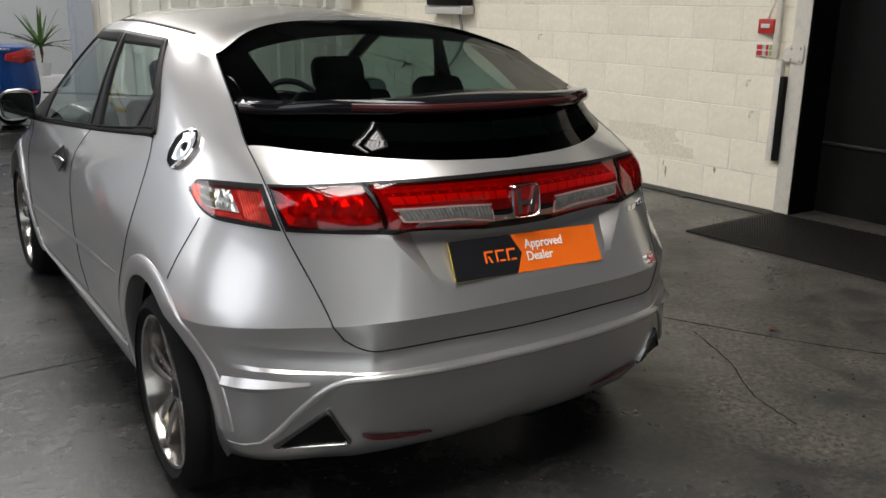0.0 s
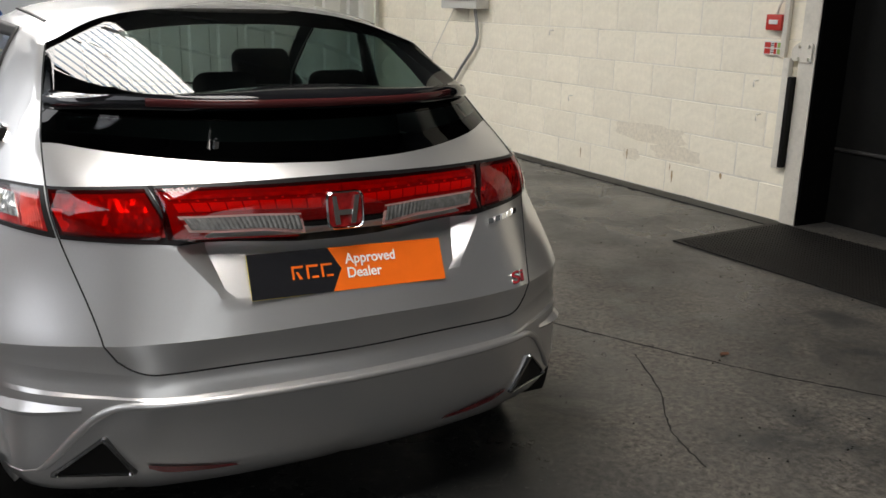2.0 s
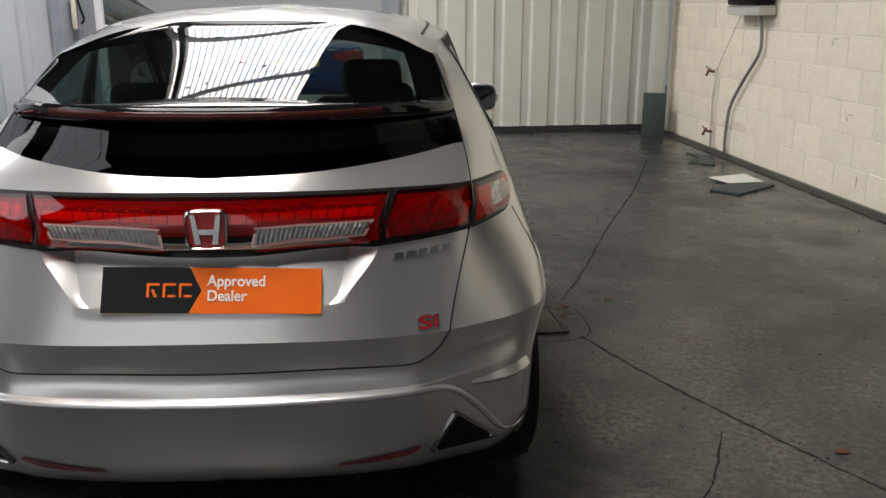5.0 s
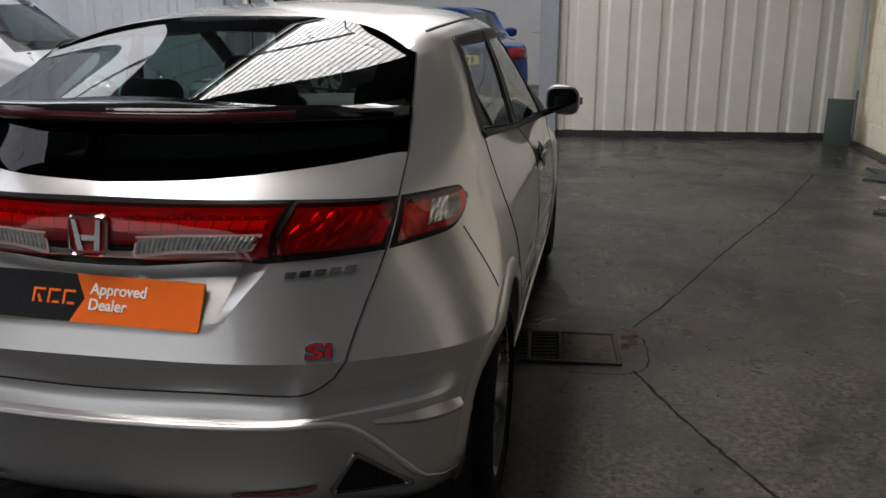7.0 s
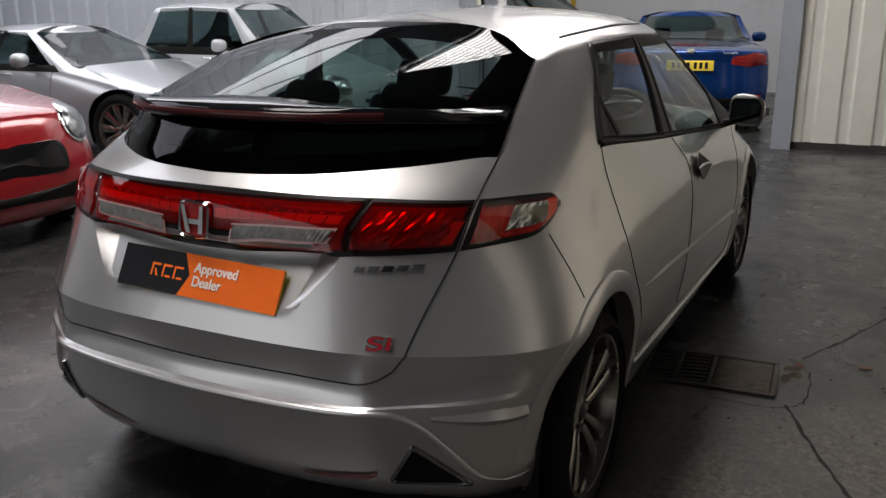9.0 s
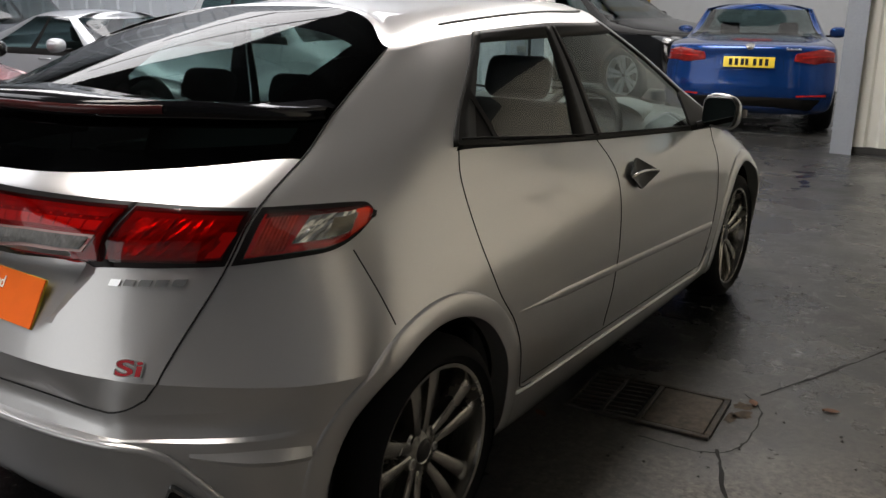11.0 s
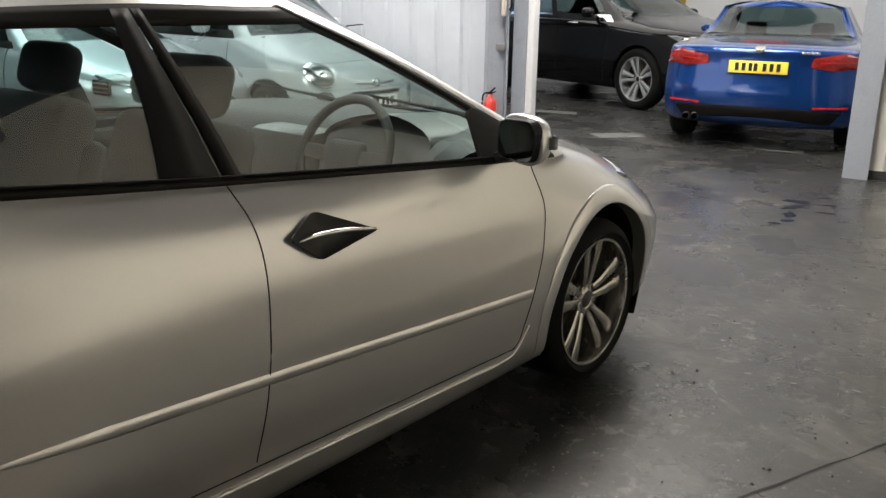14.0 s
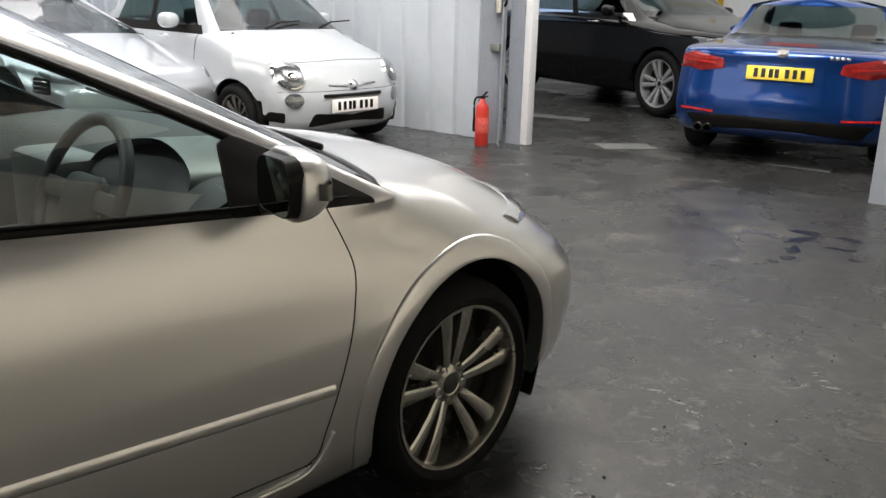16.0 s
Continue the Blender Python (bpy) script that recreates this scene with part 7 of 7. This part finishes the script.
flat_board("floor_board", [(3.05, 2.86), (3.23, 2.68), (3.66, 3.02), (3.44, 3.22)], .014, GREEN_BOARD, "dark green board lying on the floor", "board")
flat_board("paper_sheet", [(3.22, 3.36), (3.29, 3.08), (3.62, 3.14), (3.60, 3.50)], .003, PAPER, "crumpled white paper sheet on the floor", "paper", .017)
flat_board("floor_board", [(3.30, 4.12), (3.53, 4.02), (3.68, 4.45), (3.48, 4.72), (3.50, 4.40)], .014, GREEN_BOARD, "dark green broken board lying near the wall", "board")
# gutter strip along the wall foot
bm = bmesh.new()
add_box(bm, WALL_LEN / 2, -.10, .004, WALL_LEN, .13, .008, .002, m=WALL_M)
tagged(part("trim_gutter", bm, mat("gutter_dark", (.022, .021, .019), .6, grain=.3, grain_scale=20), smooth=False), "dark gutter strip along the wall foot", "gutter", kind="structure")

# ribbed rubber mat in front of the black door
door_mat = thing("door_mat", "large black studded rubber mat before the doorway", "mat")
MM = Matrix.Translation((3.05, .06, 0)) @ Matrix.Rotation(radians(4), 4, "Z")
bm = bmesh.new()
add_box(bm, .50, -.75, .006, 1.0, 1.6, .010, .003, m=MM)
part("mat_base", bm, MAT_RUBBER, door_mat, angle=40)
verts, faces = [], []
for i in range(33):
    for j in range(51):
        cx, cy = .02 + i * .030 + (.015 if j % 2 else 0), -1.51 + j * .030
        k = len(verts)
        for dx, dy, z in ((-.012, 0, .011), (0, -.008, .011), (.012, 0, .011), (0, .008, .011), (0, 0, .017)):
            verts.append(MM @ Vector((cx + dx, cy + dy, z)))
        faces += [(k, k + 1, k + 4), (k + 1, k + 2, k + 4), (k + 2, k + 3, k + 4), (k + 3, k, k + 4)]
me = bpy.data.meshes.new("mat_studs")
me.from_pydata(verts, [], faces)
me.materials.append(MAT_RUBBER)
studs = tagged(new("mat_studs", me), kind="stuff")
studs.parent = door_mat

# drain: frame, slotted grating in two halves and a solid cover
drain = thing("floor_drain", "rusty iron floor drain with grating and solid cover", "drain")
MD = Matrix.Translation((.985, -.105, 0)) @ Matrix.Rotation(radians(4), 4, "Z")
bm = bmesh.new()
add_box(bm, 0, 0, .0022, .50, .325, .003, m=MD)
part("drain_pit", bm, PIT, drain, smooth=False)
bm = bmesh.new()
for cx, cy, sx, sy in ((0, .165, .52, .022), (0, -.165, .52, .022), (-.252, 0, .018, .31), (.252, 0, .022, .31), (.01, 0, .018, .31), (-.125, 0, .014, .31)):
    add_box(bm, cx, cy, .006, sx, sy, .012, .002, m=MD)
part("drain_frame", bm, IRON, drain, angle=40)
for col in (-.188, -.060):
    for i in range(8):
        bm = bmesh.new()
        add_box(bm, 0, 0, .006, .108, .013, .011, .002, m=MD @ Matrix.Translation((col, -.135 + .0385 * i, 0)) @ Matrix.Rotation(radians(8), 4, "Z"))
        part("grating_bar", bm, IRON, drain, angle=40)
bm = bmesh.new()
add_box(bm, .130, 0, .006, .215, .30, .011, .003, m=MD)
part("drain_cover", bm, mat("rusty_cover", (.075, .060, .045), .65, .2, grain=.5, grain_scale=35, bump=.5, bump_scale=90, dirt=.6, dirt_scale=18, dirt_colour=(.035, .03, .025)), drain, "rusty brown solid cover", angle=40)


def strip(bm, pts, width, z, jag=.004):
    pts = spline(pts, 10)
    left, right = [], []
    for i, p in enumerate(pts):
        q = pts[min(i + 1, len(pts) - 1)] - pts[max(i - 1, 0)]
        q = np.array((-q[1], q[0])) / max(np.linalg.norm(q), 1e-6)
        j = random.uniform(-jag, jag)
        w = width * random.uniform(.5, 1.4) / 2
        left.append(bm.verts.new((p[0] + q[0] * (w + j), p[1] + q[1] * (w + j), z)))
        right.append(bm.verts.new((p[0] - q[0] * (w - j), p[1] - q[1] * (w - j), z)))
    for i in range(len(pts) - 1):
        bm.faces.new((right[i], right[i + 1], left[i + 1], left[i]))


CRACK = mat("floor_crack", (.010, .0095, .009), .9)
for pts, w in (([(2.95, 4.3), (2.45, 2.95), (1.96, 1.79), (1.55, .75), (1.31, .20)], .010), ([(1.30, -.30), (1.44, -.65), (1.62, -1.03), (1.80, -1.37), (1.97, -1.67), (2.2, -2.0), (2.6, -2.6)], .013),
               ([(1.60, -1.25), (1.48, -1.517), (1.42, -1.62), (1.258, -1.854), (1.18, -2.1)], .007), ([(-2.2, -.24), (-1.6, -.21), (-1.21, -.176), (-.79, -.153), (0, -.10)], .011),
               ([(1.26, .18), (1.35, .05), (1.36, -.22), (1.28, -.34), (1.05, -.36)], .006)):
    bm = bmesh.new()
    strip(bm, pts, w, .0015)
    tagged(part("floor_crack", bm, CRACK, floor, smooth=False), "dark crack in the concrete floor")


def blob(bm, cx, cy, rx, ry, z, n=14, turn=0.0):
    k = [random.uniform(.55, 1.15) for _ in range(n)]
    vs = []
    for i in range(n):
        a = 2 * math.pi * i / n
        x, y = rx * k[i] * math.cos(a), ry * k[i] * math.sin(a)
        vs.append(bm.verts.new((cx + x * math.cos(turn) - y * math.sin(turn), cy + x * math.sin(turn) + y * math.cos(turn), z)))
    bm.faces.new(vs)


# pale paint scuffs and small grit
SCUFF = mat("chalky_scuff", (.075, .074, .072), .6, grain=.4, grain_scale=60)
bm = bmesh.new()
for _ in range(70):
    t = random.gauss(0, 1)
    cx, cy = random.gauss(1.28, .22), random.gauss(2.3, .55)
    if cx > .95:
        blob(bm, cx, cy, random.uniform(.004, .020), random.uniform(.003, .010), .0016 + random.uniform(0, .0006), 9, random.uniform(0, 3))
for _ in range(60):
    blob(bm, random.uniform(1.6, 3.4), random.uniform(-2.6, 4.5), random.uniform(.004, .016), random.uniform(.003, .010), .0016, 8, random.uniform(0, 3))
for _ in range(150):
    blob(bm, random.uniform(1.0, 2.6), random.uniform(-2.9, .2), random.uniform(.003, .014), random.uniform(.003, .008), .0016, 8, random.uniform(0, 3))
for _ in range(14):
    x, y, a = random.gauss(1.45, .3), random.uniform(.8, 2.6), random.uniform(.9, 1.9)
    for k in range(5):
        blob(bm, x + .03 * k * math.cos(a), y + .03 * k * math.sin(a) + random.uniform(-.02, .02), random.uniform(.010, .028), random.uniform(.002, .005), .0016, 8, a)
tagged(part("floor_scuffs", bm, SCUFF, smooth=False), "pale chalky scuffs and chips on the floor paint", "scuff marks", kind="stuff")
CHIP = mat("pale_floor_chip", (.20, .196, .186), .7, grain=.35, grain_scale=70)
bm = bmesh.new()
for cx, cy, rx, ry, a in ((.93, 2.28, .055, .012, .5), (1.04, 2.25, .05, .014, .3), (1.12, 2.22, .03, .010, .4), (.96, 1.54, .020, .014, .2), (1.14, 1.31, .026, .010, .6), (1.13, 1.52, .028, .010, .3), (1.25, 1.24, .024, .012, .5),
                          (1.10, 1.42, .016, .008, 0), (1.05, 1.66, .030, .008, .9), (1.33, 2.81, .05, .018, .8), (1.38, 2.77, .06, .012, .4), (1.28, 2.86, .02, .010, 1.0), (.96, 3.06, .012, .008, 0), (1.09, 3.17, .014, .008, .4)):
    blob(bm, cx, cy, rx * .6, ry * .6, .0019, 11, a)
    for _ in range(7):
        blob(bm, cx + random.gauss(0, rx * .7), cy + random.gauss(0, ry * 1.3), random.uniform(.003, .011), random.uniform(.002, .006), .0019, 7, random.uniform(0, 3))
tagged(part("floor_chips", bm, CHIP, smooth=False), "pale chipped spots in the floor paint", "chips", kind="stuff")
RUSTY = mat("rusty_broken_concrete", (.055, .038, .024), .85, grain=.5, grain_scale=45, bump=.6, bump_scale=60)
bm = bmesh.new()
for cx, cy, rx, ry, a in ((1.285, .07, .045, .035, .3), (1.30, .005, .05, .03, 1.1), (1.27, -.05, .02, .05, 0)):
    blob(bm, cx, cy, rx, ry, .0021, 13, a)
tagged(part("rusty_patch", bm, RUSTY, smooth=False), "brown broken patch of concrete beside the drain", "patch", kind="stuff")
OIL = mat("wet_stain", (.018, .019, .022), .16)
bm = bmesh.new()
for x, y, rx, ry, a in ((.54, 4.20, .05, .03, .4), (.57, 4.32, .06, .035, 1.2), (.53, 4.50, .05, .10, .2), (.47, 4.75, .05, .14, -.3), (.43, 4.95, .12, .05, .1), (.72, 4.72, .10, .03, .3), (.85, 4.55, .05, .025, .3), (.70, 4.98, .13, .04, 0)):
    blob(bm, x, y, rx, ry, .0018, 16, a)
tagged(part("wet_patches", bm, OIL, smooth=False), "dark wet spill marks on the floor", "spill", kind="stuff")
GRIT = mat("floor_grit", (.03, .028, .026), .8)
verts, faces = [], []
for _ in range(420):
    x, y, r = random.uniform(1.0, 3.6), random.uniform(-2.9, 4.6), random.uniform(.0025, .008)
    k = len(verts)
    for dx, dy, z in ((-r, 0, 0), (.5 * r, -.9 * r, 0), (.6 * r, .8 * r, 0), (0, 0, r)):
        verts.append((x + dx, y + dy, z + .0008))
    faces += [(k, k + 1, k + 3), (k + 1, k + 2, k + 3), (k + 2, k, k + 3)]
me = bpy.data.meshes.new("floor_grit")
me.from_pydata(verts, [], faces)
me.materials.append(GRIT)
tagged(new("floor_grit", me), "scattered dark grit on the floor", "grit", kind="stuff")

for x, y, a in ((1.555, .205, .4), (1.305, .115, 2.0), (.80, .05, 1.1), (1.95, -1.42, .2), (.70, -.40, 2.6)):
    leaf = thing("dry_leaf", "small curled brown leaf on the floor", "leaf", pose(x, y, -.0015, 0, 0, math.degrees(a)), group="leaves on the floor")
    bm = bmesh.new()
    rows = []
    for i in range(7):
        t = i / 6
        w = .016 * math.sin(math.pi * min(1, t * .95 + .03)) ** .8
        rows.append([bm.verts.new((.06 * t - .03, w * s, .0035 + .006 * abs(s) * (1 - t * .5))) for s in (-1, 0, 1)])
    for p, q in zip(rows, rows[1:]):
        for j in range(2):
            bm.faces.new((p[j], p[j + 1], q[j + 1], q[j]))
    part("leaf_blade", bm, LEAF, leaf)

# opening: white trim column, lock bracket, fire extinguisher
bm = bmesh.new()
add_box(bm, -2.695, 6.16, 1.75, .09, .10, 3.5, .01, m=Matrix())
tagged(part("trim_opening_west", bm, WHITE_PAINT, angle=40), "white painted trim column at the opening", "trim", kind="structure")
ext = thing("fire_extinguisher", "red fire extinguisher with black hose standing on the floor", "fire extinguisher", pose(-2.93, 5.80, 0))
bm = bmesh.new()
add_lathe(bm, [(.001, 0), (.058, 0), (.062, .008), (.062, .33), (.055, .365), (.035, .392), (.022, .402), (.022, .43), (.001, .43)], 28, Matrix.Rotation(-math.pi / 2, 4, "Y"))
part("cylinder", bm, RED_PLASTIC, ext)
bm = bmesh.new()
add_box(bm, 0, 0, .44, .035, .035, .03, .006)
add_tube(bm, [(0, 0, .455), (.04, -.02, .475), (.075, -.03, .50)], .008, 6)
add_tube(bm, [(0, 0, .45), (.05, -.02, .452), (.085, -.03, .462)], .007, 6)
part("valve", bm, BLACK_TRIM, ext, "black valve and lever", angle=40)
bm = bmesh.new()
add_tube(bm, [tuple(p) for p in spline([(-.01, 0, .44), (-.06, -.02, .435), (-.085, -.02, .38), (-.085, -.015, .25), (-.08, -.01, .12)], 6)], [.009] * 18 + [.011, .014, .017, .018, .019, .019, .019], 8)
part("hose", bm, BLACK_TRIM, ext, "black discharge hose")
bm = bmesh.new()
add_lathe(bm, [(.0625, .12), (.0632, .122), (.0632, .26), (.0625, .262)], 28, Matrix.Rotation(-math.pi / 2, 4, "Y"))
part("label_band", bm, mat("extinguisher_label", (.62, .10, .08), .5, grain=.3, grain_scale=40), ext, "printed label band")
lock = thing("post_bracket", "small grey steel bracket on the stanchion", "bracket")
bm = bmesh.new()
add_box(bm, -2.93, 5.93, .885, .14, .03, .065, .005)
part("bracket_plate", bm, GREY_METAL, lock, angle=40)
rope = thing("hanging_chain", "door pull and chain hanging on the stanchion", "chain")
bm = bmesh.new()
add_tube(bm, [tuple(p) for p in spline([(-2.84, 5.91, 1.55), (-2.80, 5.90, 1.40), (-2.77, 5.89, 1.30), (-2.80, 5.90, 1.25)], 6)], .012, 6)
part("pull_cord", bm, BLACK_TRIM, rope)
bm = bmesh.new()
add_box(bm, -2.87, 5.90, 1.36, .05, .035, .34, .012)
part("pull_handle", bm, CREAM_TRIM, rope, angle=40)

# rear hall: floor tiles, plant on a white plinth, yellow framed window
TILE = mat("pale_floor_plate", (.10, .105, .10), .55, grain=.3, grain_scale=30)
for k, pts in enumerate(([(-2.047, 6.517), (-1.72, 6.92), (-1.96, 7.10), (-2.30, 6.70)], [(-3.85, 7.75), (-3.2, 7.95), (-3.3, 8.15), (-3.95, 7.95)], [(-.75, 7.0), (-.2, 7.05), (-.25, 7.3), (-.8, 7.25)])):
    flat_board("floor_plate", pts, .006, TILE, "pale square access plate set in the floor", "access plate")
plinth = box_part("plinth", (.62, 9.55, .22), (.7, .4, .44), WHITE_PAINT, None, .01)
tagged(plinth, "white painted plinth under the plant", "plinth")
plant = thing("yucca_plant", "spiky green yucca plant in a white pot", "plant", pose(.58, 9.45, .44))
bm = bmesh.new()
add_lathe(bm, [(.001, 0), (.09, 0), (.12, .18), (.125, .19), (.11, .19), (.10, .16), (.001, .16)], 24, Matrix.Rotation(-math.pi / 2, 4, "Y"))
part("pot", bm, WHITE_PAINT, plant, angle=40)
bm = bmesh.new()
add_tube(bm, [(0, 0, .15), (.01, 0, .3), (0, .01, .42)], .022, 8)
part("stem", bm, mat("plant_stem", (.10, .07, .04), .8), plant)
YUCCA = mat("yucca_leaf", (.085, .16, .04), .45, grain=.3, grain_scale=30)
for i in range(34):
    bm = bmesh.new()
    az, el = i * 2.4, radians(random.uniform(5, 80))
    ln = random.uniform(.40, .66)
    pts = []
    for j in range(7):
        t = j / 6
        rr = ln * t
        droop = .30 * ln * t * t * (1.2 - math.sin(el))
        c = Vector((math.cos(az) * math.cos(el) * rr, math.sin(az) * math.cos(el) * rr, .40 + random.uniform(0, .0) + math.sin(el) * rr - droop))
        sd = Vector((-math.sin(az), math.cos(az), 0)) * (.026 * (1 - t) ** .6 + .001)
        pts.append((bm.verts.new(c - sd), bm.verts.new(c + Vector((0, 0, -.006))), bm.verts.new(c + sd)))
    for a, b in zip(pts, pts[1:]):
        for j in range(2):
            bm.faces.new((a[j], a[j + 1], b[j + 1], b[j]))
    part("leaf", bm, YUCCA, plant)
YELLOW = mat("yellow_paint", (.60, .38, .03), .5, grain=.05)
win = thing("window_1", "yellow framed poster board on the rear hall wall", "notice board", kind="structure")
box_part("window_frame", (-4.45, 12.57, 1.62), (.9, .05, .80), YELLOW, win, .01)
box_part("window_pane", (-4.45, 12.54, 1.62), (.74, .02, .64), PAPER, win, .004)
bm = bmesh.new()
for r in range(16):
    for k in range(26):
        add_box(bm, -11.5 + k * .46 + (.23 if r % 2 else 0), 12.592, .125 + r * .2475, .452, .012, .24)
tagged(part("wall_far_blocks", bm, WHITE_PAINT, wall_far, smooth=False), kind="stuff")

# tan stains on the painted blocks
STAIN = mat("tan_wall_stain", (.78, .71, .575), .65, grain=.12, grain_scale=40, dirt=.5, dirt_scale=14, dirt_colour=(.83, .78, .67))
RUST_RUN = mat("brown_wall_run", (.42, .30, .16), .7, grain=.2, grain_scale=60)
bm = bmesh.new()
for y, z, ry, rz in ((1.55, .44, .42, .075), (1.25, .32, .28, .06), (1.75, .24, .10, .05), (4.6, .30, .3, .05)):
    vs = []
    s = 6.43 - y
    for i in range(22):
        a = 2 * math.pi * i / 22
        k = random.uniform(.82, 1.08)
        vs.append(bm.verts.new(on_wall(s + ry * k * math.copysign(abs(math.cos(a)) ** .6, math.cos(a)), -.0165, z + rz * k * math.copysign(abs(math.sin(a)) ** .6, math.sin(a)))))
    bm.faces.new(vs)
bmesh.ops.recalc_face_normals(bm, faces=bm.faces)
tagged(part("wall_stains", bm, STAIN, smooth=False), "tan stains on the cream block wall", "stain", kind="stuff")
bm = bmesh.new()
for y, z, w, h in ((1.80, .23, .010, .09), (1.27, .13, .012, .10), (.78, .22, .016, .05), (2.4, .15, .008, .10), (1.30, .20, .006, .06)):
    s = 6.43 - y
    bm.faces.new([bm.verts.new(on_wall(s + dx * w, -.016, z + dz * h)) for dx, dz in ((-.6, .5), (.5, .45), (.9, .1), (.3, -.5), (-.2, -.4), (-.8, .05))])
bmesh.ops.recalc_face_normals(bm, faces=bm.faces)
tagged(part("wall_runs", bm, RUST_RUN, smooth=False), "brown rusty runs on the block wall", "stain", kind="stuff")

# ---- blocks of the east wall, last ----
COURSE, BLOCK = .2475, .46
block_me = None
bm = bmesh.new()
add_box(bm, 0, 0, 0, BLOCK - .008, .03, COURSE - .007, .004, seg=1)
block_me = bpy.data.meshes.new("block")
bm.to_mesh(block_me)
bm.free()
block_me.materials.append(WHITE_BLOCK)


def block_ob(me, s, z, out):
    ob = new("block", me)
    ob.parent = wall_east
    ob.matrix_parent_inverse = wall_east.matrix_world.inverted()
    ob.matrix_world = WALL_M @ pose(s, .0325 - out + random.uniform(-.002, .002), z + random.uniform(-.0015, .0015), random.uniform(-.25, .25), 0, random.uniform(-.25, .25))


bpy.context.view_layer.update()
for r in range(9):
    s = .02 + (BLOCK / 2 if r % 2 else 0)
    while s + BLOCK < WALL_LEN - .10:
        block_ob(block_me, s + BLOCK / 2, COURSE * (r + .5), .0)
        s += BLOCK
    for a, b in ((0.02, .02 + (BLOCK / 2 if r % 2 else 0)), (s, WALL_LEN - .10)):
        if b - a > .04:
            bm = bmesh.new()
            add_box(bm, 0, 0, 0, b - a - .008, .03, COURSE - .007, .004, seg=1)
            me = bpy.data.meshes.new("block")
            bm.to_mesh(me)
            bm.free()
            me.materials.append(WHITE_BLOCK)
            block_ob(me, (a + b) / 2, COURSE * (r + .5), .0)
bm = bmesh.new()
add_box(bm, WALL_LEN / 2, .03, (COURSE * 9 + WALL_TOP) / 2, WALL_LEN, .03, WALL_TOP - COURSE * 9, m=WALL_M)
tagged(part("wall_upper", bm, WHITE_BLOCK, smooth=False), "cream painted upper wall", "wall", kind="structure")
